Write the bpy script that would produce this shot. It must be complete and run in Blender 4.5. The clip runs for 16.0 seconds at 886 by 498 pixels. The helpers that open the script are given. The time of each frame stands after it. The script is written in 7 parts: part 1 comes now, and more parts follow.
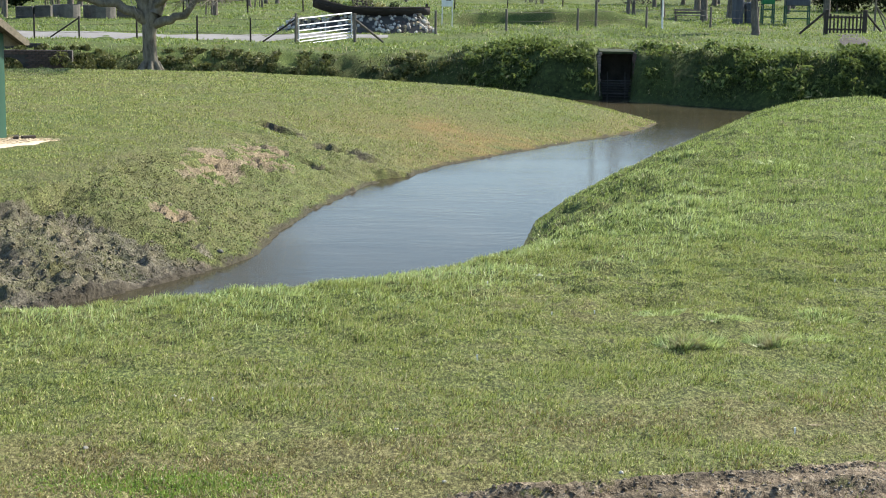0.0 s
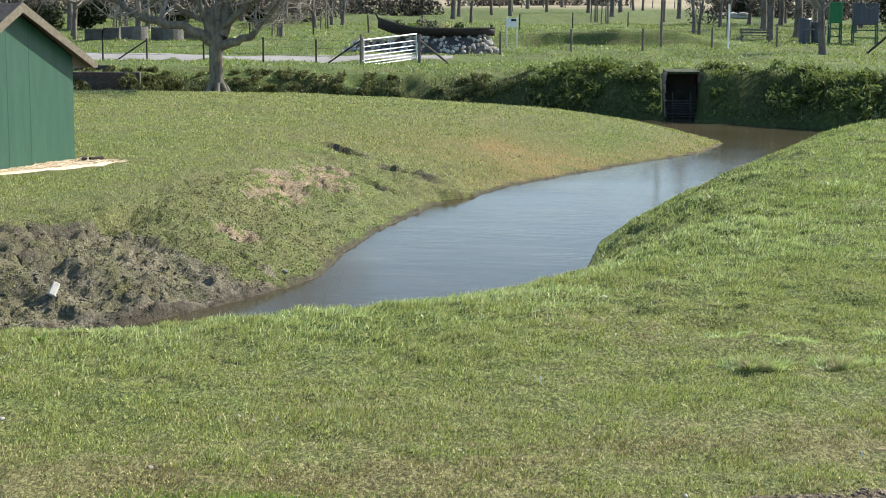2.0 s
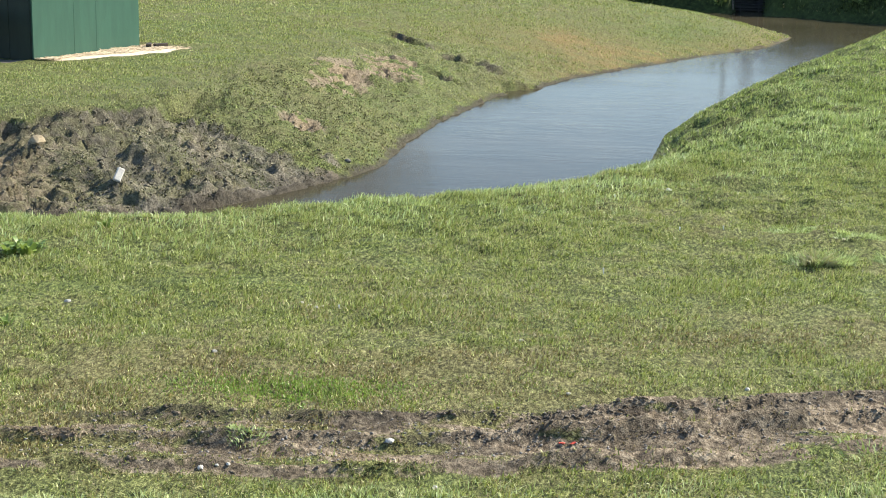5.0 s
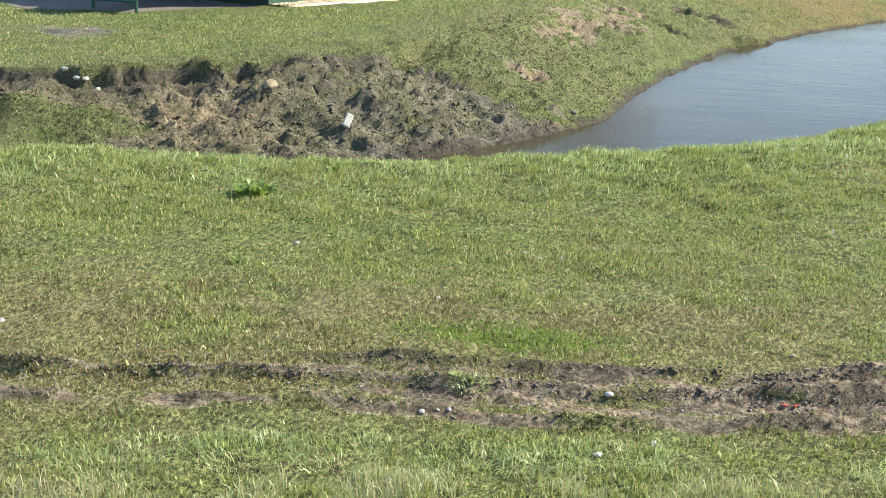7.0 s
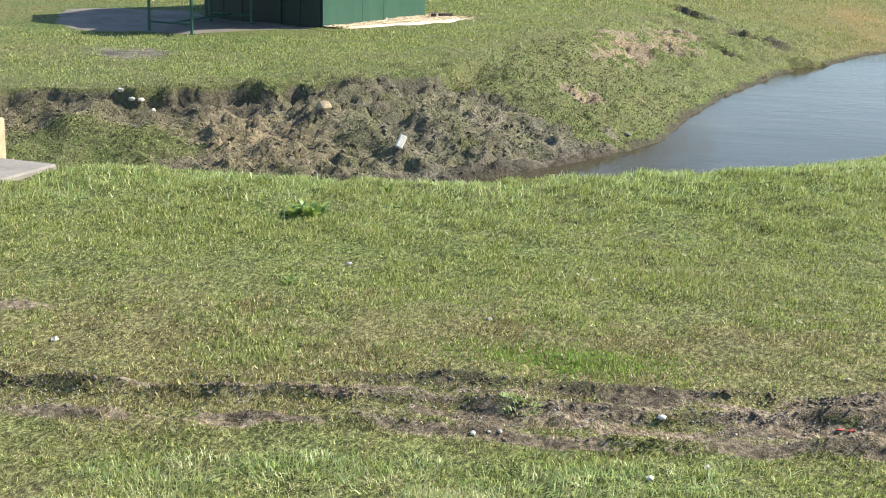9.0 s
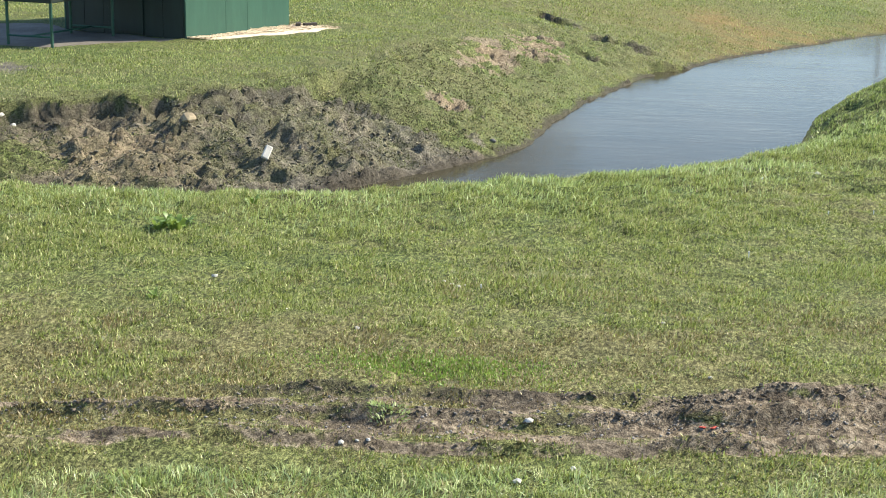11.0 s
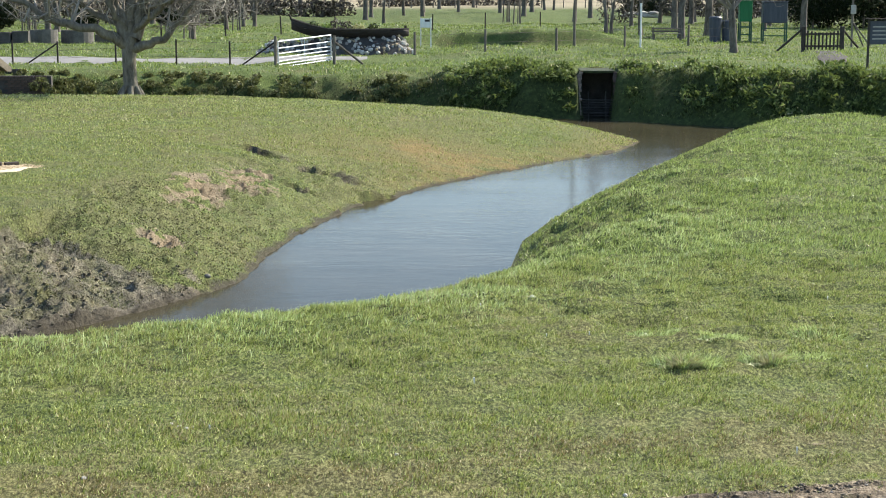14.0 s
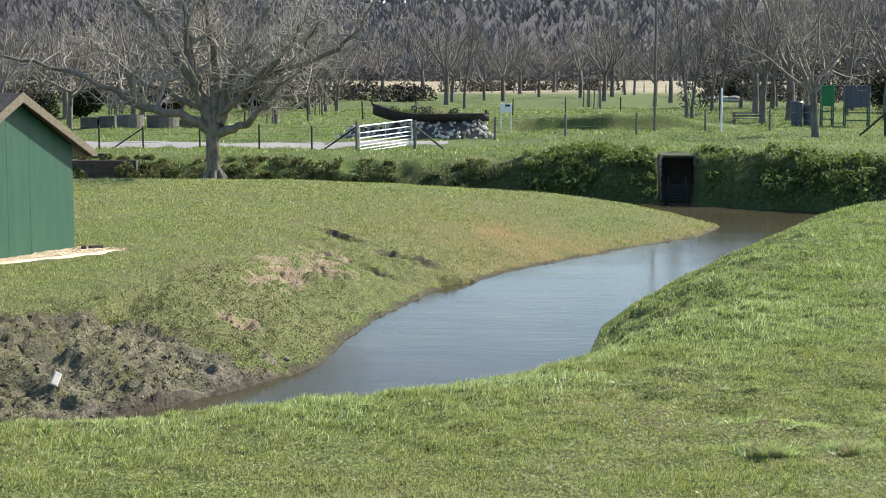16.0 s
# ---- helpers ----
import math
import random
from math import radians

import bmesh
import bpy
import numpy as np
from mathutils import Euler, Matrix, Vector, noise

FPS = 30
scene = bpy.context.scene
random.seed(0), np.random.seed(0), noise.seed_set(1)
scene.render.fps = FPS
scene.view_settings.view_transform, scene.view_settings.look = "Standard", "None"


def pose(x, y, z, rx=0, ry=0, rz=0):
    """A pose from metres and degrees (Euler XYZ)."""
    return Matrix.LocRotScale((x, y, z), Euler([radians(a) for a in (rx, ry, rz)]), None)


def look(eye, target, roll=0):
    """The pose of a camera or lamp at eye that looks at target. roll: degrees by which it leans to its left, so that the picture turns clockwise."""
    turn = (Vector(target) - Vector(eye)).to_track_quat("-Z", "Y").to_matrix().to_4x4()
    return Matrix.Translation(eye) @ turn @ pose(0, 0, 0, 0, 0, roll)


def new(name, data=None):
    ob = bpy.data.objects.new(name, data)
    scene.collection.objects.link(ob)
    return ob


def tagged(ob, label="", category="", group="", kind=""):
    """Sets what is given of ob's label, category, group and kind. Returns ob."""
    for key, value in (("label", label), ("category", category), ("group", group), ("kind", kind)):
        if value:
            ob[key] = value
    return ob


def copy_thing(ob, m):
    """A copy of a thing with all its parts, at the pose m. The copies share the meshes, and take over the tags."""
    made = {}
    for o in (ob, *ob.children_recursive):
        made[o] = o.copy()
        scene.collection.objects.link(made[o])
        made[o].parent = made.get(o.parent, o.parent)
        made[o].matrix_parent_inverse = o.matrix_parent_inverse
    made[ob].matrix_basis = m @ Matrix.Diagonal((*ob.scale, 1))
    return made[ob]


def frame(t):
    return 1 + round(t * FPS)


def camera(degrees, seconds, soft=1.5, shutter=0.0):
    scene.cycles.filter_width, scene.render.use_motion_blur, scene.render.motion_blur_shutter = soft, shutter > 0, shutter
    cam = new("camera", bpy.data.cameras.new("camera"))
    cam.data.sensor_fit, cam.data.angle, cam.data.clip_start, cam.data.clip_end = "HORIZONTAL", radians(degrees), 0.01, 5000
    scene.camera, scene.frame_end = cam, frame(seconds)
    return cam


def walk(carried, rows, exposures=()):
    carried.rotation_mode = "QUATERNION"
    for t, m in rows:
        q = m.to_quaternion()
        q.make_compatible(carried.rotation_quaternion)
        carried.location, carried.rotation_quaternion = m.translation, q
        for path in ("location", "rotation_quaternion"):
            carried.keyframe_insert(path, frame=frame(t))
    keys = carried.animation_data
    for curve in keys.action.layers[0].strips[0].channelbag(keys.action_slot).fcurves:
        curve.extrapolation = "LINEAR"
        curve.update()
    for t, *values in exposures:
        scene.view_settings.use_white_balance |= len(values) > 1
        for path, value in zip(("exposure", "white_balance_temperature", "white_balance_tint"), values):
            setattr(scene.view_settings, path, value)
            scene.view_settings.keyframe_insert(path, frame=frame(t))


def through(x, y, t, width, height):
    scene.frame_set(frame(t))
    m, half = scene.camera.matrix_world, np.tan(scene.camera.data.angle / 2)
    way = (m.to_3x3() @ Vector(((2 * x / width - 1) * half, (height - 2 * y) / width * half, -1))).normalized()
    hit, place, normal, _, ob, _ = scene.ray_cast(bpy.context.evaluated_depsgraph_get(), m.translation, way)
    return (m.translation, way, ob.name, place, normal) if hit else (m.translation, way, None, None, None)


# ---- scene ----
cam = camera(30.13, 16.0, soft=1.0)
walk(cam, [
    (0.0, pose(0.103, -0.053, 3.385, 80.241, 0, -2.071) @ pose(0, 0, 0, 0, 0, 0.732)),
    (0.5, pose(0.109, -0.047, 3.387, 79.924, 0, -1.356) @ pose(0, 0, 0, 0, 0, 0.664)),
    (1.0, pose(0.102, -0.057, 3.389, 80.380, 0, -0.278) @ pose(0, 0, 0, 0, 0, 0.613)),
    (1.5, pose(0.115, -0.062, 3.385, 81.139, 0, 0.448) @ pose(0, 0, 0, 0, 0, 0.490)),
    (2.0, pose(0.113, -0.052, 3.392, 80.925, 0, 0.216) @ pose(0, 0, 0, 0, 0, 0.438)),
    (2.5, pose(0.110, -0.063, 3.383, 81.079, 0, 0.225) @ pose(0, 0, 0, 0, 0, 0.375)),
    (3.0, pose(0.125, -0.059, 3.388, 80.812, 0, -0.230) @ pose(0, 0, 0, 0, 0, 0.285)),
    (3.2, pose(0.119, -0.059, 3.386, 80.842, 0, -0.266) @ pose(0, 0, 0, 0, 0, 0.294)),
    (5.3, pose(0.086, -0.014, 3.347, 76.597, 0, 3.737) @ pose(0, 0, 0, 0, 0, 1.102)),
    (5.5, pose(0.081, -0.018, 3.334, 76.266, 0, 4.925) @ pose(0, 0, 0, 0, 0, 1.154)),
    (6.0, pose(0.058, -0.011, 3.339, 75.046, 0, 7.220) @ pose(0, 0, 0, 0, 0, 1.134)),
    (6.5, pose(0.058, -0.023, 3.355, 75.123, 0, 8.926) @ pose(0, 0, 0, 0, 0, 1.123)),
    (7.0, pose(0.051, -0.037, 3.366, 75.336, 0, 10.134) @ pose(0, 0, 0, 0, 0, 1.058)),
    (7.5, pose(0.046, -0.035, 3.350, 75.907, 0, 11.138) @ pose(0, 0, 0, 0, 0, 0.955)),
    (8.0, pose(0.054, -0.042, 3.354, 76.037, 0, 12.028) @ pose(0, 0, 0, 0, 0, 0.880)),
    (8.2, pose(0.054, -0.037, 3.356, 76.136, 0, 12.149) @ pose(0, 0, 0, 0, 0, 0.854)),
    (10.5, pose(0.073, 0.015, 3.341, 75.939, 0, 10.115) @ pose(0, 0, 0, 0, 0, 0.769)),
    (11.0, pose(0.110, -0.020, 3.357, 76.423, 0, 7.508) @ pose(0, 0, 0, 0, 0, 0.556)),
    (11.5, pose(0.105, 0.015, 3.355, 76.762, 0, 3.671) @ pose(0, 0, 0, 0, 0, 0.317)),
    (12.0, pose(0.104, -0.011, 3.366, 77.761, 0, 0.843) @ pose(0, 0, 0, 0, 0, 0.051)),
    (12.5, pose(0.070, -0.006, 3.370, 78.576, 0, -1.966) @ pose(0, 0, 0, 0, 0, 0.026)),
    (13.0, pose(0.020, 0.010, 3.387, 79.350, 0, -3.088) @ pose(0, 0, 0, 0, 0, 0.140)),
    (13.5, pose(-0.009, 0.008, 3.380, 80.482, 0, -3.518) @ pose(0, 0, 0, 0, 0, 0.031)),
    (14.0, pose(-0.035, 0.028, 3.392, 80.959, 0, -2.809) @ pose(0, 0, 0, 0, 0, 0.110)),
    (14.5, pose(-0.047, 0.020, 3.390, 81.760, 0, -2.737) @ pose(0, 0, 0, 0, 0, 0.047)),
    (15.0, pose(-0.042, 0.019, 3.391, 82.532, 0, -1.999) @ pose(0, 0, 0, 0, 0, 0.008)),
    (15.5, pose(-0.042, 0.002, 3.392, 83.097, 0, -0.351) @ pose(0, 0, 0, 0, 0, -0.004)),
    (16.0, pose(-0.017, 0.006, 3.407, 83.866, 0, 0.000) @ pose(0, 0, 0, 0, 0, -0.000)),],
     exposures=[(0.0, 1.06), (3.2, 1.06), (5.3, 1.14), (8.2, 1.2), (10.5, 1.18), (12.0, 1.12), (13.0, 1.1), (16.0, 1.08)])

# ---- sky and sun ----
SUN_DIR = Vector((0.845, 0.53, 0.0)).normalized()
SUN_ELEV = radians(36)
world = bpy.data.worlds.new("sky")
scene.world = world
world.use_nodes = True
wn = world.node_tree.nodes
sky = wn.new("ShaderNodeTexSky")
sky.sky_type = "NISHITA"
sky.sun_disc = False
sky.sun_elevation = SUN_ELEV
sky.sun_rotation = math.atan2(SUN_DIR.x, SUN_DIR.y)
sky.air_density, sky.dust_density, sky.ozone_density = 1.0, 0.6, 2.8
world.node_tree.links.new(sky.outputs[0], wn["Background"].inputs[0])
wn["Background"].inputs[1].default_value = 0.12
sun = new("sun", bpy.data.lights.new("sun", "SUN"))
sun.data.energy = 5.0
sun.data.angle = radians(0.5)
sun.data.color = (1.0, 0.93, 0.80)
to_sun = Vector((SUN_DIR.x * math.cos(SUN_ELEV), SUN_DIR.y * math.cos(SUN_ELEV), math.sin(SUN_ELEV)))
sun.matrix_world = look(to_sun * 50, (0, 0, 0))


# ---- small tools ----
def part(name, bm, material, parent=None, label="", smooth=False):
    """Links a bmesh as one mesh object under a thing or a part."""
    me = bpy.data.meshes.new(name)
    bm.to_mesh(me)
    bm.free()
    if smooth:
        me.polygons.foreach_set("use_smooth", np.ones(len(me.polygons), bool))
    me.materials.append(material)
    ob = new(name, me)
    if parent:
        ob.parent = parent
    if label:
        ob["label"] = label
    return ob


def thing(name, m, label, category, group="", kind=""):
    ob = new(name)
    ob.matrix_world = m
    return tagged(ob, label, category, group, kind)


def raw(name, verts, faces, material, parent=None, smooth=False):
    me = bpy.data.meshes.new(name)
    me.from_pydata(verts, [], faces)
    if smooth:
        me.polygons.foreach_set("use_smooth", np.ones(len(me.polygons), bool))
    me.materials.append(material)
    ob = new(name, me)
    if parent:
        ob.parent = parent
    return ob


def box(bm, x0, x1, y0, y1, z0, z1, bevel=0.0, m=None):
    r = bmesh.ops.create_cube(bm, size=1.0)
    vs = r["verts"]
    mat4 = Matrix.Translation(((x0 + x1) / 2, (y0 + y1) / 2, (z0 + z1) / 2)) @ Matrix.Diagonal((x1 - x0, y1 - y0, z1 - z0, 1))
    bmesh.ops.transform(bm, matrix=(m @ mat4) if m else mat4, verts=vs)
    if bevel:
        es = list({e for v in vs for e in v.link_edges})
        bmesh.ops.bevel(bm, geom=es, offset=bevel, segments=1, affect="EDGES")


def bar(bm, a, b, r0, r1=None, sides=8):
    """A round bar from a to b."""
    a, b = Vector(a), Vector(b)
    r1 = r0 if r1 is None else r1
    r = bmesh.ops.create_cone(bm, cap_ends=True, segments=sides, radius1=r0, radius2=r1, depth=(b - a).length)
    turn = (b - a).to_track_quat("Z", "Y").to_matrix().to_4x4()
    bmesh.ops.transform(bm, matrix=Matrix.Translation((a + b) / 2) @ turn, verts=r["verts"])


def rock(bm, rx, ry, rz, seed, rough=0.25, sub=2, at=(0, 0, 0)):
    """An uneven stone or clod."""
    r = bmesh.ops.create_icosphere(bm, subdivisions=sub, radius=1.0)
    for v in r["verts"]:
        n = noise.noise(v.co * 1.7 + Vector((seed * 7.3, seed * 3.1, 0)))
        v.co *= 1.0 + rough * 1.8 * n
        v.co = Vector((v.co.x * rx + at[0], v.co.y * ry + at[1], v.co.z * rz + at[2]))


rng = np.random.default_rng(7)
LATTICE = rng.random((256, 256))


def vnoise(x, y):
    """Smooth noise in the plane, 0 to 1."""
    xi, yi = np.floor(x).astype(int), np.floor(y).astype(int)
    fx, fy = x - xi, y - yi
    fx, fy = fx * fx * (3 - 2 * fx), fy * fy * (3 - 2 * fy)
    x0, x1, y0, y1 = xi & 255, (xi + 1) & 255, yi & 255, (yi + 1) & 255
    a = LATTICE[x0, y0] * (1 - fx) + LATTICE[x1, y0] * fx
    b = LATTICE[x0, y1] * (1 - fx) + LATTICE[x1, y1] * fx
    return a * (1 - fy) + b * fy


def fbm(x, y, octaves=4):
    s, a, t = 0.0, 0.5, 0.0
    for k in range(octaves):
        s = s + a * vnoise(x * 2 ** k + 17.3 * k, y * 2 ** k + 5.1 * k)
        t += a
        a *= 0.5
    return s / t


def step(a, b, x):
    t = np.clip((x - a) / (b - a), 0, 1)
    return t * t * (3 - 2 * t)


# ---- materials ----
class Nodes:
    """Short hand for building a node material."""

    def __init__(self, name):
        self.m = bpy.data.materials.new(name)
        self.m.use_nodes = True
        self.t = self.m.node_tree
        self.b = self.t.nodes["Principled BSDF"]
        self.out = self.t.nodes["Material Output"]

    def n(self, kind, **inputs):
        node = self.t.nodes.new("ShaderNode" + kind)
        for k, v in inputs.items():
            self.put(node.inputs[k.replace("_", " ")], v)
        return node

    def put(self, socket, v):
        if isinstance(v, bpy.types.NodeSocket):
            self.t.links.new(v, socket)
        elif isinstance(v, tuple) and len(v) == 3 and socket.type == "RGBA":
            socket.default_value = (*v, 1)
        else:
            socket.default_value = v

    def place(self):
        return self.n("TexCoord").outputs["Object"]

    def noise(self, scale, detail=4.0, rough=0.6, at=None):
        node = self.n("TexNoise", Scale=scale, Detail=detail, Roughness=rough)
        self.put(node.inputs["Vector"], at if at else self.place())
        return node.outputs["Fac"]

    def ramp(self, fac, *stops):
        node = self.n("ValToRGB", Fac=fac)
        e = node.color_ramp.elements
        while len(e) < len(stops):
            e.new(0.5)
        for el, (p, c) in zip(e, stops):
            el.position = p
            el.color = (*c, 1) if isinstance(c, tuple) else (c, c, c, 1)
        return node.outputs["Color"]

    def mix(self, fac, a, b, how="MIX"):
        node = self.t.nodes.new("ShaderNodeMix")
        node.data_type, node.blend_type = "RGBA", how
        self.put(node.inputs[0], fac)
        self.put(node.inputs[6], a)
        self.put(node.inputs[7], b)
        return node.outputs[2]

    def math(self, op, a, b=0.0):
        node = self.t.nodes.new("ShaderNodeMath")
        node.operation = op
        self.put(node.inputs[0], a)
        self.put(node.inputs[1], b)
        return node.outputs[0]

    def scaled(self, x, y, z):
        node = self.n("Mapping", Vector=self.place())
        node.inputs["Scale"].default_value = (x, y, z)
        return node.outputs[0]

    def attr(self, name):
        node = self.n("Attribute")
        node.attribute_name = name
        return node.outputs["Fac"]

    def bump(self, height, strength=0.5, distance=0.01):
        node = self.n("Bump", Height=height, Strength=strength, Distance=distance)
        self.put(self.b.inputs["Normal"], node.outputs[0])

    def surface(self, color, rough=0.8, metal=0.0, spec=0.3):
        self.put(self.b.inputs["Base Color"], color)
        self.put(self.b.inputs["Roughness"], rough)
        self.put(self.b.inputs["Metallic"], metal)
        self.put(self.b.inputs["Specular IOR Level"], spec)
        return self.m


def mottled(name, dark, light, scale=6.0, rough=0.8, metal=0.0, spec=0.3, bump=0.4, depth=0.01, stretch=(1, 1, 1)):
    """A surface with coarse stains and fine grain between two colours."""
    k = Nodes(name)
    at = k.scaled(*stretch)
    coarse, fine = k.noise(scale, 3, at=at), k.noise(scale * 9, 5, at=at)
    f = k.math("ADD", k.math("MULTIPLY", coarse, 0.6), k.math("MULTIPLY", fine, 0.4))
    rnd = k.n("ObjectInfo").outputs["Random"]
    f = k.math("ADD", f, k.math("MULTIPLY", k.math("SUBTRACT", rnd, 0.5), 0.12))
    c = k.ramp(f, (0.32, dark), (0.68, light))
    k.bump(fine, bump, depth)
    return k.surface(c, rough, metal, spec)


def ground_material():
    k = Nodes("turf_and_soil")
    at = k.place()
    big, mid, fine, grit = k.noise(0.35, 3, at=at), k.noise(2.2, 4, at=at), k.noise(19, 5, 0.7, at=at), k.noise(70, 3, 0.8, at=at)
    blade = k.math("ADD", k.math("MULTIPLY", k.noise(34, 3, 0.7, at=k.scaled(1.0, 0.45, 1)), 0.55), k.math("MULTIPLY", grit, 0.45))
    # the near-black ends paint in shade that the sparse blades don't cast
    green = k.ramp(blade, (0.40, (0.014, 0.021, 0.006)), (0.5, (0.075, 0.10, 0.025)), (0.62, (0.28, 0.32, 0.10)))
    dry = k.ramp(blade, (0.38, (0.034, 0.028, 0.012)), (0.5, (0.135, 0.115, 0.048)), (0.62, (0.34, 0.30, 0.15)))
    lush = k.ramp(blade, (0.36, (0.025, 0.037, 0.009)), (0.5, (0.08, 0.118, 0.028)), (0.66, (0.21, 0.255, 0.08)))
    green = k.mix(k.attr("lush"), green, lush)
    f = k.math("ADD", k.math("ADD", k.math("MULTIPLY", big, 0.6), k.math("MULTIPLY", mid, 0.5)), k.math("MULTIPLY", k.math("SUBTRACT", k.attr("dryness"), 0.5), 0.22))
    c = k.mix(k.ramp(f, (0.47, 0.0), (0.74, 0.75)), green, dry)
    rust = k.ramp(k.math("ADD", k.math("MULTIPLY", fine, 0.5), k.math("MULTIPLY", grit, 0.5)), (0.36, (0.085, 0.058, 0.02)), (0.5, (0.20, 0.135, 0.048)), (0.64, (0.34, 0.25, 0.11)))
    c = k.mix(k.math("MULTIPLY", k.attr("rust"), k.ramp(k.noise(2.4, 5, 0.7, at=k.scaled(0.5, 1.5, 1)), (0.38, 0.1), (0.57, 1.0))), c, rust)
    soil = k.ramp(k.math("ADD", k.math("MULTIPLY", fine, 0.6), k.math("MULTIPLY", grit, 0.4)),
                  (0.34, (0.034, 0.029, 0.021)), (0.5, (0.18, 0.160, 0.12)), (0.68, (0.42, 0.378, 0.288)))
    soil = k.mix(k.ramp(k.noise(1.3, 4, 0.65, at=at), (0.45, 0.85), (0.60, 0.1)), soil, k.ramp(grit, (0.35, (0.028, 0.026, 0.022)), (0.65, (0.11, 0.103, 0.085))))
    clay = k.ramp(fine, (0.34, (0.11, 0.080, 0.048)), (0.66, (0.42, 0.325, 0.205)))
    soil = k.mix(k.math("MAXIMUM", k.attr("clay"), k.ramp(k.noise(0.9, 3, at=at), (0.58, 0.0), (0.75, 0.4))), soil, clay)
    loam = k.ramp(fine, (0.36, (0.038, 0.028, 0.019)), (0.5, (0.195, 0.148, 0.097)), (0.66, (0.43, 0.35, 0.24)))
    soil = k.mix(k.attr("loam"), soil, loam)
    edge = k.math("ADD", k.attr("soil"), k.math("MULTIPLY", k.math("SUBTRACT", fine, 0.5), 0.9))
    c = k.mix(k.ramp(edge, (0.42, 0.0), (0.58, 1.0)), c, soil)
    # darker tone on the risers of the slope's small steps
    c = k.mix(k.math("MULTIPLY", k.attr("riser_dark"), k.ramp(fine, (0.38, 1.0), (0.62, 0.25))), c, k.ramp(grit, (0.35, (0.05, 0.042, 0.03)), (0.65, (0.17, 0.145, 0.10))))
    mossy = k.ramp(k.math("ADD", k.math("MULTIPLY", fine, 0.5), k.math("MULTIPLY", grit, 0.5)), (0.36, (0.03, 0.034, 0.014)), (0.5, (0.115, 0.12, 0.05)), (0.64, (0.25, 0.245, 0.115)))
    c = k.mix(k.math("MULTIPLY", k.attr("moss"), k.ramp(k.noise(6.5, 4, 0.7, at=at), (0.40, 0.15), (0.56, 0.95))), c, mossy)
    # damp earth, and the painted shade under the turf's lip and the ledges
    c = k.mix(k.attr("wet"), c, k.ramp(fine, (0.35, (0.028, 0.024, 0.017)), (0.65, (0.085, 0.073, 0.052))))
    rank = k.ramp(k.noise(7, 5, 0.7, at=at), (0.3, (0.016, 0.023, 0.008)), (0.55, (0.055, 0.075, 0.022)), (0.75, (0.12, 0.145, 0.045)))
    c = k.mix(k.attr("rank"), c, rank)
    c = k.mix(k.math("MULTIPLY", k.attr("lush"), 0.75), c, k.ramp(k.noise(0.9, 5, 0.7, at=k.scaled(1, 0.5, 1)), (0.34, 0.62), (0.66, 1.0)), "MULTIPLY")
    c = k.mix(k.attr("stubble"), c, k.ramp(k.noise(0.06, 4, at=at), (0.35, (0.20, 0.17, 0.108)), (0.65, (0.32, 0.275, 0.18))))
    c = k.mix(k.attr("wood"), c, k.ramp(k.noise(0.05, 6, 0.8, at=at), (0.35, (0.045, 0.042, 0.040)), (0.7, (0.10, 0.092, 0.088))))
    h = k.math("ADD", k.math("MULTIPLY", fine, 0.6), k.math("MULTIPLY", blade, 0.5))
    k.bump(h, 1.0, 0.05)
    return k.surface(c, 0.9, 0, 0.15)


def blade_material(name, low, mid, high, straw=0.12, through=0.28, tint=(0.32, 0.42, 0.07), gloss=0.45):
    """Grass and leaves: colour differs from blade to blade and from patch to patch, some light shines through."""
    k = Nodes(name)
    rnd = k.n("NewGeometry").outputs["Random Per Island"]
    patch = k.math("ADD", k.math("ADD", k.math("MULTIPLY", k.noise(0.5, 3), 0.55), k.math("MULTIPLY", k.noise(2.6, 3), 0.35)), k.math("MULTIPLY", k.math("SUBTRACT", k.noise(9.0, 2), 0.35), 0.5))
    f = k.math("ADD", k.math("MULTIPLY", rnd, 0.75), k.math("MULTIPLY", patch, 0.45))
    c = k.ramp(f, (0.27, low), (0.56, mid), (0.90, high))
    dry = k.math("GREATER_THAN", k.math("ADD", rnd, k.math("MULTIPLY", k.math("SUBTRACT", patch, 0.55), 0.8)), 1.0 - straw)
    c = k.mix(dry, c, (0.46, 0.39, 0.22))
    k.surface(c, 0.5, 0, gloss)
    tr = k.n("BsdfTranslucent", Color=k.mix(0.5, c, tint, "MIX"))
    mixer = k.n("MixShader", Fac=through)
    k.t.links.new(k.b.outputs[0], mixer.inputs[1])
    k.t.links.new(tr.outputs[0], mixer.inputs[2])
    k.t.links.new(mixer.outputs[0], k.out.inputs[0])
    return k.m


def water_material():
    k = Nodes("muddy_water")
    at = k.scaled(0.55, 1.3, 1)
    w1, w2 = k.noise(4.5, 2, 0.5, at=at), k.noise(13.0, 2, 0.5, at=at)
    calm = k.ramp(k.noise(0.30, 3, at=k.scaled(0.5, 1.6, 1)), (0.40, 0.35), (0.62, 1.0))
    h = k.math("MULTIPLY", k.math("ADD", k.math("MULTIPLY", w1, 0.6), k.math("MULTIPLY", w2, 0.4)), calm)
    k.bump(h, 0.5, 0.014)
    c = k.ramp(k.noise(0.5, 3), (0.35, (0.040, 0.036, 0.021)), (0.7, (0.062, 0.054, 0.033)))
    k.surface(c, 0.11, 0, 0.06)
    k.b.inputs["IOR"].default_value = 1.333
    return k.m


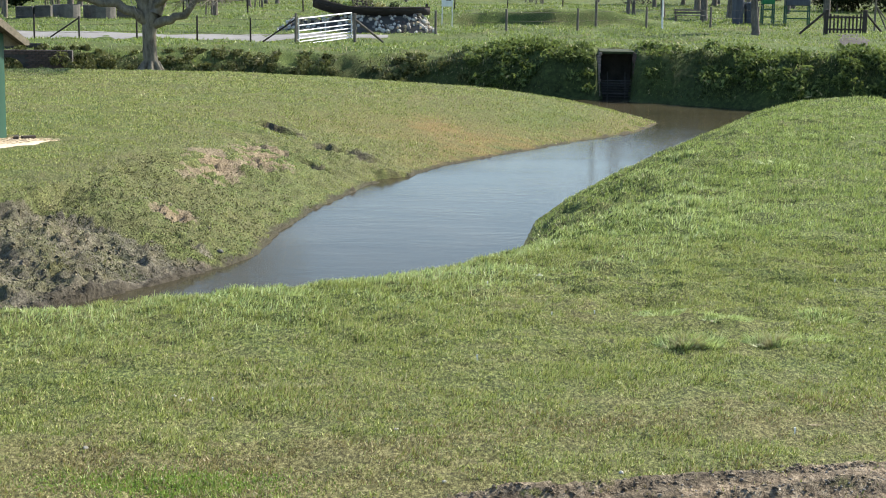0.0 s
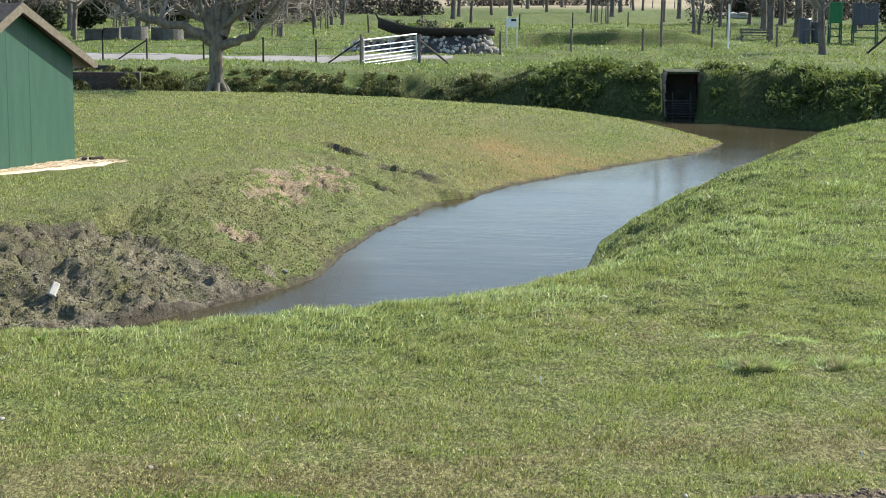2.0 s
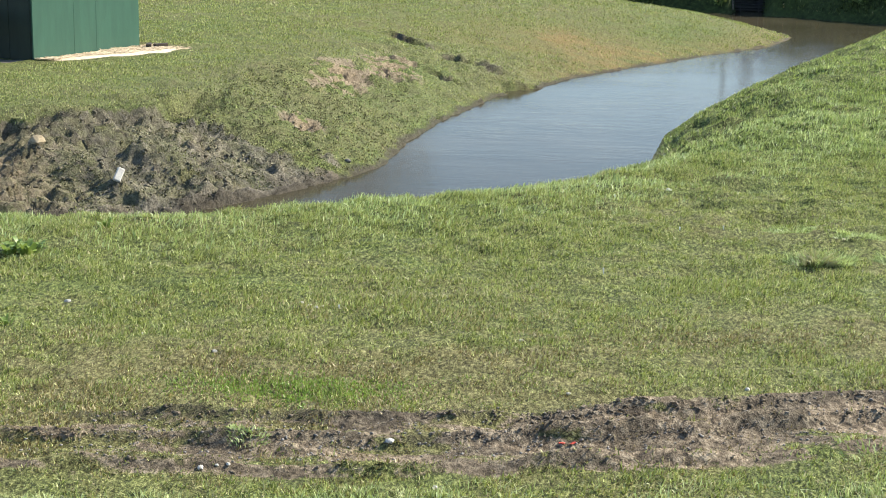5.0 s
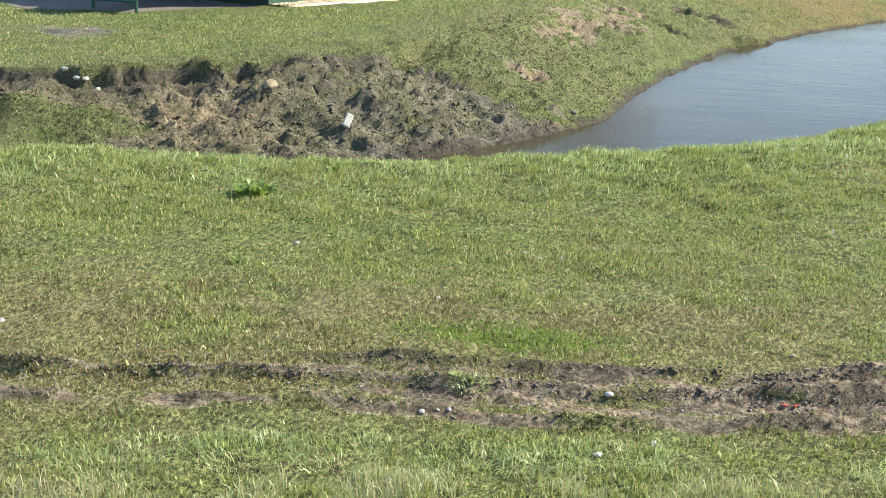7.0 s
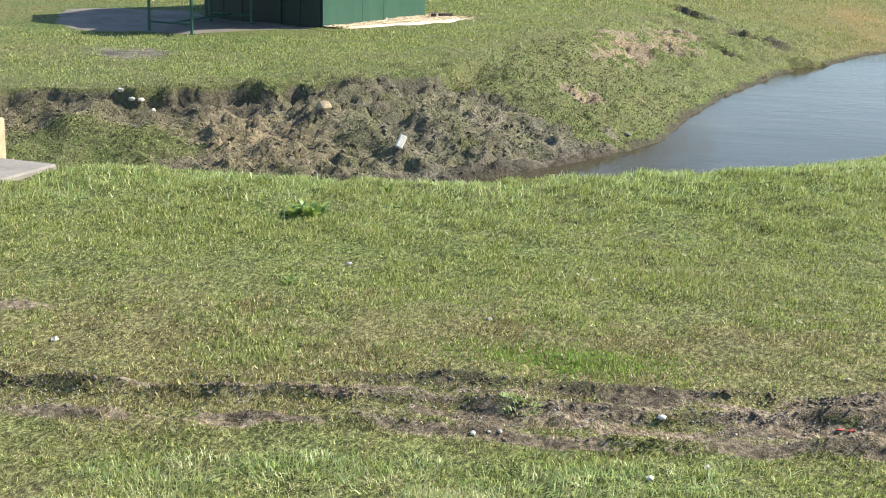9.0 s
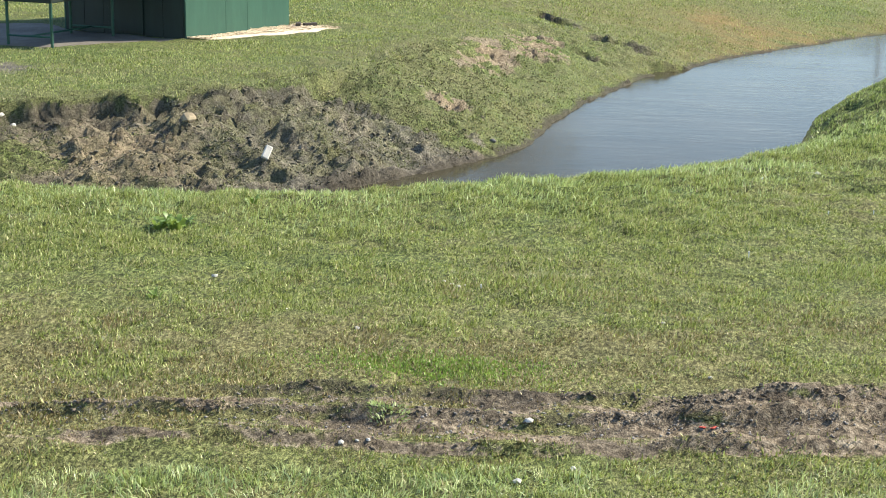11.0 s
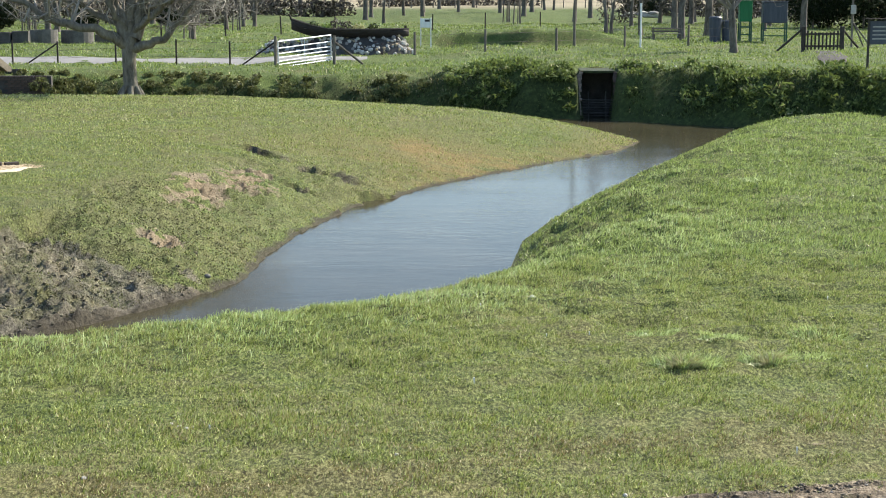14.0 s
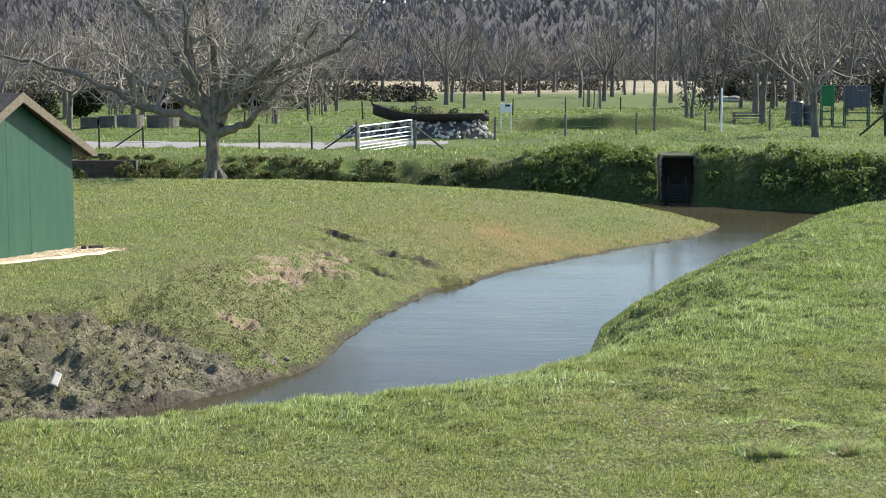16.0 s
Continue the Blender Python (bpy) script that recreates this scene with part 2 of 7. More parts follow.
def painted_wood(name, dark, light):
    k = Nodes(name)
    f = k.noise(2.0, 4, at=k.scaled(3, 3, 0.5))
    grain = k.noise(30, 4, at=k.scaled(3, 3, 0.25))
    c = k.ramp(k.math("ADD", k.math("MULTIPLY", f, 0.7), k.math("MULTIPLY", grain, 0.3)), (0.35, dark), (0.65, light))
    k.bump(grain, 0.15, 0.004)
    return k.surface(c, 0.5, 0, 0.35)


def bark_material(name, dark, light):
    k = Nodes(name)
    f = k.noise(5.0, 5, 0.7, at=k.scaled(2.0, 2.0, 0.6))
    big = k.noise(1.2, 3)
    c = k.ramp(k.math("ADD", k.math("MULTIPLY", f, 0.65), k.math("MULTIPLY", big, 0.35)), (0.34, dark), (0.66, light))
    k.bump(f, 0.7, 0.03)
    return k.surface(c, 0.85, 0, 0.2)


TURF = ground_material()
GRASS = blade_material("grass_blades", (0.045, 0.060, 0.013), (0.26, 0.29, 0.074), (0.64, 0.665, 0.28), 0.17)
BANK_GRASS = blade_material("sloping_bank_blades", (0.05, 0.075, 0.015), (0.20, 0.255, 0.062), (0.50, 0.56, 0.20), 0.08, 0.30, (0.30, 0.40, 0.09), 0.5)
LONG_GRASS = blade_material("long_grass_blades", (0.09, 0.125, 0.03), (0.32, 0.40, 0.13), (0.66, 0.73, 0.36), 0.06, 0.36, (0.40, 0.50, 0.15), 0.8)
DRY_TURF = blade_material("dry_turf_blades", (0.10, 0.075, 0.028), (0.28, 0.225, 0.09), (0.52, 0.44, 0.22), 0.3, 0.2, (0.3, 0.25, 0.08))
MEADOW = blade_material("meadow_blades", (0.045, 0.075, 0.016), (0.135, 0.19, 0.045), (0.32, 0.385, 0.115), 0.04)
RANK = blade_material("rank_weed_leaves", (0.017, 0.023, 0.008), (0.052, 0.070, 0.020), (0.15, 0.18, 0.06), 0.02, 0.12, (0.12, 0.16, 0.03), 0.2)
BRAMBLE = blade_material("bramble_leaves", (0.028, 0.042, 0.012), (0.085, 0.115, 0.035), (0.20, 0.25, 0.085), 0.0, 0.35, (0.20, 0.27, 0.06), 0.08)
SCRUB = blade_material("olive_weed_leaves", (0.035, 0.04, 0.016), (0.095, 0.102, 0.04), (0.20, 0.205, 0.085), 0.0, 0.25, (0.16, 0.19, 0.05), 0.08)
CREEP = blade_material("creeping_weed_leaves", (0.04, 0.042, 0.02), (0.10, 0.10, 0.048), (0.23, 0.22, 0.12), 0.06, 0.10, (0.18, 0.18, 0.08), 0.2)
DOCK = blade_material("dock_leaves", (0.05, 0.10, 0.018), (0.13, 0.21, 0.04), (0.30, 0.38, 0.10), 0.02)
STRAW = blade_material("straw_blades", (0.26, 0.24, 0.12), (0.44, 0.40, 0.23), (0.62, 0.58, 0.39), 0.3)
WATER = water_material()
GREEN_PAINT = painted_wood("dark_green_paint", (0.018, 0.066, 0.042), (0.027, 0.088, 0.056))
# dark green of the table; on the shed's front it holds painted shade
GREEN_DARK = painted_wood("dark_and_shaded_green_paint", (0.005, 0.013, 0.010), (0.009, 0.022, 0.016))
# dark greenish tone that dims the sunlit tops of the culvert by colour
DIM_CONCRETE = mottled("dimmed_concrete", (0.015, 0.020, 0.008), (0.06, 0.075, 0.028), 5, 0.95)
FELT = mottled("roofing_felt", (0.035, 0.03, 0.028), (0.09, 0.08, 0.072), 8, 0.95)
BOARD = mottled("weathered_board", (0.10, 0.085, 0.06), (0.22, 0.19, 0.14), 5, 0.85, stretch=(3, 1, 3))
STEEL = mottled("galvanised_steel", (0.52, 0.53, 0.55), (0.74, 0.75, 0.77), 9, 0.42, 0.35, 0.5, 0.1)
RAW_WOOD = mottled("grey_post_wood", (0.07, 0.06, 0.05), (0.20, 0.175, 0.145), 6, 0.9, stretch=(3, 3, 0.5))
DARK_WOOD = mottled("dark_stained_wood", (0.022, 0.018, 0.015), (0.07, 0.058, 0.048), 6, 0.85, stretch=(3, 3, 0.6))
TAR = mottled("tarred_planks", (0.012, 0.010, 0.010), (0.05, 0.04, 0.036), 5, 0.7, stretch=(0.5, 3, 3))
# concrete darkened to give the troughs their backlit, shaded fronts
SHADED_CONCRETE = mottled("shaded_concrete", (0.06, 0.056, 0.05), (0.16, 0.15, 0.132), 3, 0.95)
# paler copy of the old brick, with sunlight painted in
LIT_BRICK = mottled("lit_old_brick", (0.15, 0.115, 0.09), (0.32, 0.26, 0.21), 8, 0.9)
STONE = mottled("field_stone", (0.11, 0.10, 0.088), (0.36, 0.335, 0.30), 5, 0.9)
PALE_STONE = mottled("pale_stone", (0.36, 0.335, 0.285), (0.60, 0.57, 0.50), 7, 0.85)
TAN_STONE = mottled("tan_stone", (0.26, 0.20, 0.12), (0.44, 0.36, 0.23), 7, 0.9)
CONCRETE = mottled("weathered_concrete", (0.26, 0.245, 0.22), (0.46, 0.44, 0.40), 3, 0.9)
# dark tone, also for backs of openings and the stone heap's core
CONCRETE_DARK = mottled("dark_concrete", (0.03, 0.028, 0.025), (0.10, 0.094, 0.084), 3, 0.9)
PAVING = mottled("grey_paving", (0.15, 0.136, 0.118), (0.27, 0.245, 0.21), 2, 0.9)
# darker copy of the paving, with the shed's shade in its colour
SHADED_PAVING = mottled("shaded_brown_paving", (0.10, 0.088, 0.07), (0.20, 0.178, 0.145), 2, 0.9)
CHIPS = mottled("pale_wood_chips", (0.40, 0.30, 0.19), (0.80, 0.68, 0.49), 14, 0.9)
CLOD = mottled("wet_clod", (0.06, 0.047, 0.032), (0.26, 0.21, 0.145), 9, 0.75, bump=0.8, depth=0.03)
BANK_CLOD = mottled("crumbly_bank_earth", (0.075, 0.066, 0.045), (0.24, 0.215, 0.15), 9, 0.95, bump=0.8, depth=0.03)
BRICK = mottled("old_brick", (0.05, 0.036, 0.03), (0.13, 0.095, 0.078), 8, 0.9)
ROAD = mottled("pale_tarmac", (0.18, 0.173, 0.165), (0.29, 0.278, 0.262), 1.5, 0.9)
BARK = bark_material("pale_bark", (0.06, 0.053, 0.04), (0.26, 0.235, 0.185))
BARK_GREY = bark_material("grey_bark", (0.055, 0.047, 0.039), (0.21, 0.185, 0.155))
TWIG = mottled("bare_twigs", (0.10, 0.086, 0.073), (0.27, 0.235, 0.20), 2, 0.9, bump=0.2)
# lighter twig copy that paints the sunlit edges of the big tree's twigs
LIT_TWIG = mottled("lit_bare_twigs", (0.15, 0.134, 0.113), (0.42, 0.385, 0.33), 2, 0.85, bump=0.2)
FARWOOD = mottled("far_bare_wood", (0.09, 0.08, 0.075), (0.22, 0.20, 0.185), 0.15, 0.95, bump=0.2)
# greyed, low-contrast tones put the distance haze into the colour
HAZY_HILLWOOD = mottled("hazy_hillside_wood", (0.13, 0.121, 0.118), (0.21, 0.196, 0.192), 0.01, 1.0, spec=0.05, bump=0.0)
CLOVER = blade_material("small_bright_leaves", (0.08, 0.15, 0.02), (0.16, 0.27, 0.04), (0.28, 0.40, 0.08), 0.02)
EVERGREEN = blade_material("evergreen_leaves", (0.008, 0.012, 0.005), (0.016, 0.025, 0.010), (0.04, 0.052, 0.022), 0.0, 0.05, (0.03, 0.04, 0.01), 0.06)
HEDGE = blade_material("hedge_twigs", (0.035, 0.03, 0.024), (0.078, 0.066, 0.053), (0.15, 0.13, 0.104), 0.02, 0.05, (0.08, 0.07, 0.05), 0.1)
BIN_GREEN = painted_wood("bright_green_plastic", (0.008, 0.11, 0.035), (0.012, 0.15, 0.05))
BLUE_GREY = painted_wood("blue_grey_plastic", (0.04, 0.046, 0.06), (0.07, 0.08, 0.10))
WHITE = painted_wood("white_paint", (0.62, 0.62, 0.6), (0.8, 0.8, 0.78))
BLACK = mottled("black_plastic", (0.012, 0.012, 0.013), (0.035, 0.035, 0.037), 4, 0.5)
RED = mottled("red_plastic_scrap", (0.45, 0.05, 0.03), (0.65, 0.12, 0.08), 20, 0.5)


# ---- the lie of the land ----
WATER_Z = -1.0
# the pool and its ditch, as an outline at the water's level: far shore, tip of the spit, ditch behind the lawn, right shore, near shore
SHORE = np.array([
    (-30, 9.5), (-16, 15.0), (-10, 17.6), (-7, 18.9), (-4.42, 20.44), (-3.39, 21.78), (-2.28, 23.62), (-1.83, 24.78), (-1.66, 26.92), (-1.2, 29.44),
    (-0.21, 33.06), (0.48, 34.02), (1.26, 36.14), (3.03, 38.88), (5.23, 42.05), (6.87, 44.21), (7.97, 46.98),
    (7.6, 49.5), (6.3, 52.0), (4.2, 53.6), (1.0, 56.3), (-4.0, 58.6), (-10, 59.3), (-40, 58.5),
    (-40, 60.2), (-10, 60.9), (-4.0, 60.2), (2.0, 58.0), (5.3, 55.6), (7.67, 55.05), (9.5, 53.7), (12.5, 51.5), (17, 49.5), (24, 48.5), (24, 46),
    (16.5, 47.5), (13.5, 48.5), (11.1, 48.6), (8.55, 43.3), (5.7, 36.4), (3.55, 31.0), (2.75, 28.4), (2.25, 25.4), (1.5, 23.0), (0, 21.3),
    (-2, 19.7), (-4, 18.5), (-5.5, 18.5), (-7, 18.55), (-10, 17.3), (-16, 14.7), (-30, 9.2)])


def shore_distance(x, y):
    """Metres to the water's edge: positive on land."""
    best = np.full(x.shape, 1e9)
    inside = np.zeros(x.shape, bool)
    for (ax, ay), (bx, by) in zip(SHORE, np.roll(SHORE, -1, 0)):
        dx, dy = bx - ax, by - ay
        t = np.clip(((x - ax) * dx + (y - ay) * dy) / (dx * dx + dy * dy), 0, 1)
        best = np.minimum(best, (x - ax - t * dx) ** 2 + (y - ay - t * dy) ** 2)
        with np.errstate(divide="ignore", invalid="ignore"):
            cross = ((ay > y) != (by > y)) & (x < (bx - ax) * (y - ay) / (by - ay + 1e-12) + ax)
        inside ^= cross
    d = np.sqrt(best)
    return np.where(inside, -d, d)


FAR_SHORE_X = (-30, -10, -4.42, -2.28, -1.66, -0.21, 1.26, 5.23, 7.97, 12.0)
FAR_SHORE_Y = (9.0, 17.1, 19.6, 22.3, 26.0, 32.0, 35.5, 41.8, 46.9, 47.4)


def zones(x, y):
    """Weights of the near bank, the lawn with the cut bank, and the land past the ditch."""
    mid = np.interp(x, (-40, -30, -10, -5.0, -1, 0.5, 3.5, 6.8, 9.6, 13, 40), (5, 9.35, 17.45, 19.2, 22.5, 28.6, 35, 40, 46.2, 49.2, 47.2))
    ditch = np.interp(x, (-40, -10, -4, 1.5, 6.4, 8.6, 13, 24, 60), (59.3, 60.1, 59.4, 57.2, 53.6, 51, 49.8, 47.2, 47.2))
    far = y > ditch
    near = (y < mid) & ~far
    return near, ~near & ~far, far


SCARS = ((-3.15, 30.5, 0.60, 2.1), (-2.35, 33.0, 0.72, 1.7), (-3.1, 29.5, 0.2, 0.7), (-3.15, 25.3, 0.35, 0.45))
# small ledges where the turf has slipped on the long slope
LEDGES = (((-2.6, 37.3), (-1.7, 36.2), 0.22), ((-1.4, 35.25), (-0.2, 35.05), 0.24), ((0.05, 33.95), (0.5, 34.3), 0.2), ((-1.5, 33.7), (-1.2, 33.4), 0.15))


def line_distance(x, y, ax, ay, bx, by):
    dx, dy = bx - ax, by - ay
    t = np.clip(((x - ax) * dx + (y - ay) * dy) / (dx * dx + dy * dy), 0, 1)
    return np.hypot(x - ax - t * dx, y - ay - t * dy)


def rut_line(x):
    return np.interp(x, (-8, -4.5, -2.5, -1.45, 0, 1.2, 2.4, 3.5, 7), (8.68, 9.05, 9.26, 9.38, 9.55, 9.78, 10.2, 10.45, 11.0)) + 0.02 * np.sin(2.3 * x + 0.5)


def scar_at(x, y):
    """The bare clay scars on the slope."""
    s = 0.0 * x
    for sx, sy, rx, ry in SCARS:
        s = np.maximum(s, np.exp(-(((x - sx) / rx) ** 2 + ((y - sy) / ry) ** 2)))
    return s


def terrace(x, y, d, gap):
    """Small steps that run along a slope: height of the step (-0.7 to 0.7) and how much it is a bare riser."""
    p = d / gap + 2.6 * fbm(x * 1.3 + 5, y * 1.3, 3) + 1.5 * fbm(x * 4.1, y * 4.1 + 3, 2)
    f = p - np.floor(p)
    broken = np.clip(2.6 * (fbm(x * 2.2 + 41, y * 2.2, 3) - 0.28), 0, 1)
    return (step(0.0, 0.34, f) - f) * broken, step(0.36, 0.12, f) * broken


def cut_width(x, y):
    """From the water's edge to the turf's edge above the cut bank."""
    return 2.75 + 0.7 * (fbm(x * 0.8, y * 0.8, 3) - 0.5) + 0.22 * (fbm(x * 3.2 + 7, y * 3.2, 2) - 0.5)


def bank_reach(x, y, n):
    """How far up from the water the bare earth of the cut bank goes; it runs out towards the slope."""
    return 0.98 * cut_width(x, y) - 2.7 * step(16.4, 21.8, y + 1.5 * x + 2.4 * (n - 0.5))


def soil_mask(x, y, d=None):
    """Bare earth: the ruts, the cut bank, the scars on the slope, trodden spots."""
    d = shore_distance(x, y) if d is None else d
    near, lawn, far = zones(x, y)
    n = fbm(x * 0.9, y * 0.9, 3)
    n2 = fbm(x * 3.5 + 9, y * 3.5, 3)
    o = (y - rut_line(x)) / (0.35 + 0.05 * np.sin(0.9 * x) + 0.03 * np.clip(x, 0, 5))
    oy = y - rut_line(x)
    strips = np.maximum.reduce([0.98 * np.exp(-((oy - 0.28) / 0.21) ** 2) * step(-2.9, -2.3, x), 0.9 * np.exp(-((oy - 0.02) / 0.10) ** 2), 0.8 * np.exp(-((oy + 0.50) / 0.15) ** 2), 0.85 * np.exp(-((oy + 0.20) / 0.34) ** 2) * step(-3.4, -1.6, x), 0.55 * np.exp(-((oy + 0.15) / 0.5) ** 2)])
    rut = np.maximum(strips, np.exp(-(np.abs(o) ** 3)) * step(-0.8, 1.6, x)) * np.clip(0.66 + 2.4 * (fbm(x * 2.6, y * 8, 3) - 0.5) + 0.10 * np.clip(x + 2, -2.5, 3), 0, 1) * (y < 14)
    loose = step(16.0, 18.5, y + 1.5 * x)
    reach = bank_reach(x, y, n) + 1.1 * loose * (n2 - 0.5)
    cut = step(reach + 0.03, reach - 0.08 - 0.5 * loose, d) * step(-15.0, -9.5, x)
    cut = cut * np.clip(1.15 - 0.55 * step(0.50, 0.70, fbm(x * 2.1 + 3, y * 2.1, 3)), 0, 1) * lawn
    cut = cut * (1 - 0.85 * step(-7.0, -8.6, x + 0.8 * (n - 0.5)) * step(2.3, 1.6, d))
    scar = 0.0
    for sx, sy, rx, ry in SCARS:
        scar = np.maximum(scar, np.exp(-(((x - sx) / rx) ** 2 + ((y - sy) / ry) ** 2)) * np.clip(0.5 + 4.5 * (n2 - 0.36), 0, 1.8))
    for (ax, ay), (bx, by), wd in LEDGES:
        scar = np.maximum(scar, np.exp(-(line_distance(x, y + 0.3 * (n2 - 0.5), ax, ay, bx, by) / wd) ** 2) * (-0.15 + 1.25 * n2))
    spot = 0.0
    for sx, sy, rx, ry in ((-5.45, 10.68, 0.5, 0.15), (-10.3, 24.6, 1.2, 0.7), (3.9, 11.95, 1.3, 0.16)):
        spot = np.maximum(spot, (0.62 if sx > 0 else 1.0) * np.exp(-(((x - sx) / rx) ** 2 + ((y - sy) / ry) ** 2)) * (0.35 + 1.0 * n2))
    wet = step(0.10, 0.02, d) * 0.45
    return np.clip(np.maximum.reduce([rut, cut * 0.95, scar * lawn, spot + 0 * x, wet]), 0, 1)


def land(x, y, fine=True):
    d = shore_distance(x, y)
    near, lawn, far = zones(x, y)
    n = fbm(x * 0.45, y * 0.45, 3) - 0.5
    # lawn side: a steep cut in the bank, growing into a long gentle slope towards the spit
    t = step(23.5, 38, y + 0.6 * x)
    w_cut, w_long = cut_width(x, y), 7.2
    s = np.clip(d / w_cut, 0, 1.4)
    lip = 0.05 + 0.26 * step(19.0, 16.5, y + 1.5 * x) * np.clip(0.25 + 1.5 * fbm(x * 1.3 + 20, y * 1.3, 2) - 0.3, 0.1, 1.1)
    cut = (1 - lip) * np.clip(s / 0.94, 0, 1) ** 0.88 + lip * step(0.945, 0.98, s)
    s2 = np.clip(d / w_long, 0, 1)
    gentle = 1 - (1 - s2) ** 1.8
    z_lawn = -1 + (1 - t) * cut + t * gentle
    # near side
    s3 = np.clip(d / (3.3 - 1.0 * step(19, 24, y) + 0.7 * step(24, 34, y)), 0, 1)
    z_near = -1 + np.sin(s3 * math.pi / 2) ** 1.2
    flank = 1 - (1 - np.clip(d / (2.6 + 0.5 * (fbm(x * 0.5, y * 0.5, 2) - 0.5)), 0, 1)) ** 1.3
    z_near = np.where(y > 21, z_near + (flank - 1 - z_near) * step(21.5, 25, y), z_near)
    z_near = z_near + 0.10 * step(20, 30, y) * step(3, 9, d) * step(40, 33, y) - 0.16 * step(34, 43, y) * step(0.3, 2.5, d)
    # far side: a bank up to a low crest, then the meadow
    df = np.clip(d + 1.3 * step(0.1, 0.9, d) * (fbm(x * 0.75 + 33, y * 0.75, 3) - 0.5), 0, None)
    s4 = np.clip(df / 5.0, 0, 1)
    right = step(0, 5, x)
    z_far = -1 + 1.0 * (1 - np.exp(-np.clip(df, 0, 99) ** 1.3 / 1.0)) + 0.20 * np.sin(s4 * math.pi / 2) - 0.12 * step(5.5, 12, d)
    z_far = z_far * (1 - right) + right * (-1 + 1.52 * np.sin(np.clip(df / 1.9, 0, 1) * math.pi / 2) - 0.40 * step(4.0, 12, d))
    z_far = z_far + 0.85 * step(93.5, 94.6, y + 0.4 * np.sin(x * 0.8)) * step(112, 97, y) * np.exp(-((x - 9.3) / 6.4) ** 4) 
    z = np.where(near, z_near, np.where(lawn, z_lawn, z_far))
    z = np.where(d < 0, -1 - 0.5 * np.clip(-d / 1.2, 0, 1), z)
    mouth = step(0.66, 0.52, np.abs(x - 7.98 - 0.1 * (y - 56))) * step(54.5, 55.2, y) * step(58.5, 58.3, y)
    z = z * (1 - mouth) - 1.25 * mouth
    dry = step(0.0, 0.6, d)
    z = z + lawn * step(0.3, 2.0, d) * 0.07 * (fbm(x * 1.2 + 60, y * 2.0, 3) - 0.5)
    z = z + dry * (0.10 * n * step(3, 12, d) + 0.02 * (fbm(x * 2.3, y * 2.3, 2) - 0.5))
    if fine:
        m = soil_mask(x, y, d)
        lump = fbm(x * 4.2, y * 4.2, 4) - 0.5
        on_cut = lawn & (d < 3.6) & (d > 0)
        ledge, riser = terrace(x, y, d, 0.21)
        z = z + np.where(on_cut, m * step(2.9, 2.5, d) * (0.21 * ledge + 0.12 * (fbm(x * 2.4 + 5, y * 2.4, 3) - 0.5) + 0.09 * lump + 0.17 * (fbm(x * 8 + 3, y * 8, 3) - 0.5)), 0)
        # ribs and hollows under the turf's edge
        z = z - 0.14 * scar_at(x, y) * lawn * np.clip(3 * (fbm(x * 3.5 + 9, y * 3.5, 3) - 0.3), 0, 1)
        # sheep tracks on the long slope and on the near bank
        slope = lawn * (1 - 0.8 * m) * step(0.05, 0.4, d) * step(5.2, 2.8, d + 2.2 * (fbm(x * 0.7 + 9, y * 0.7, 2) - 0.5)) * step(17, 19.5, y) * step(40, 35, y) * step(-9.5, -7.5, x + 0.3 * (y - 20))
        z = z + slope * (0.115 * ledge + 0.09 * (fbm(x * 4.5 + 3, y * 4.5, 3) - 0.5))
        bank = near * step(20.5, 22.5, y) * step(0.1, 0.5, d) * step(4.6, 2.2, d + 2.0 * (fbm(x * 0.6 + 2, y * 0.6, 2) - 0.5))
        z = z + bank * (0.35 + 0.65 * step(38, 28, y)) * (0.16 * terrace(x + 30, y, d, 0.75)[0] + 0.20 * (fbm(x * 1.1 + 6, y * 1.1, 3) - 0.5) + 0.10 * (fbm(x * 3.5 + 6, y * 3.5, 2) - 0.5))
        # uneven turf: hollows and humps a stride and a hand across
        z = z + near * step(0.2, 1.2, d) * (y < 60) * (0.13 * (fbm(x * 1.5 + 17, y * 2.0, 3) - 0.5) + 0.07 * (fbm(x * 5 + 2, y * 6, 2) - 0.5)) * (0.55 + 0.75 * step(13.2, 16, y))
        z = z + near * step(19, 24, y) * step(0.2, 1.2, d) * 0.16 * (fbm(x * 0.9 + 4, y * 0.9, 3) - 0.5)
        z = z + far * step(0.2, 0.8, d) * step(7, 4, d) * 0.5 * (0.5 + 0.5 * step(1, 6, x)) * (fbm(x * 1.1 + 3, y * 1.3, 3) - 0.5)
        z = z + far * step(0.7, 2.4, d) * (0.55 * (0.4 + 0.6 * step(1, 6, x)) * (fbm(x * 0.6 + 8, y * 0.6, 3) - 0.5) * step(75, 62, y) + 0.55 * (fbm(x * 0.4 + 1, y * 0.22, 3) - 0.5) * step(62, 75, y) * (y < 240))
        for (ax, ay), (bx, by), wd in LEDGES:
            q = line_distance(x + 0.25 * (fbm(x * 2, y * 2, 2) - 0.5), y + 0.7 * (fbm(x * 2.5 + 9, y * 2.5, 2) - 0.5), ax, ay, bx, by)
            side_ = (y - (ay + (by - ay) * np.clip((x - ax) / (bx - ax), 0, 1)))
            z = z + np.exp(-(q / 0.26) ** 2) * np.where(side_ > 0, 0.06, -0.16) * np.clip(3.0 * (fbm(x * 2.5, y * 2.5, 2) - 0.28), 0, 1.3)
        # wheel ruts with thrown-up edges
        o = y - rut_line(x)
        run = (y < 14) * np.clip(0.75 + 0.08 * x, 0.4, 0.75) * (0.4 + 0.6 * step(2.0, 0.2, x))
        right_ = step(-2.9, -2.3, x)
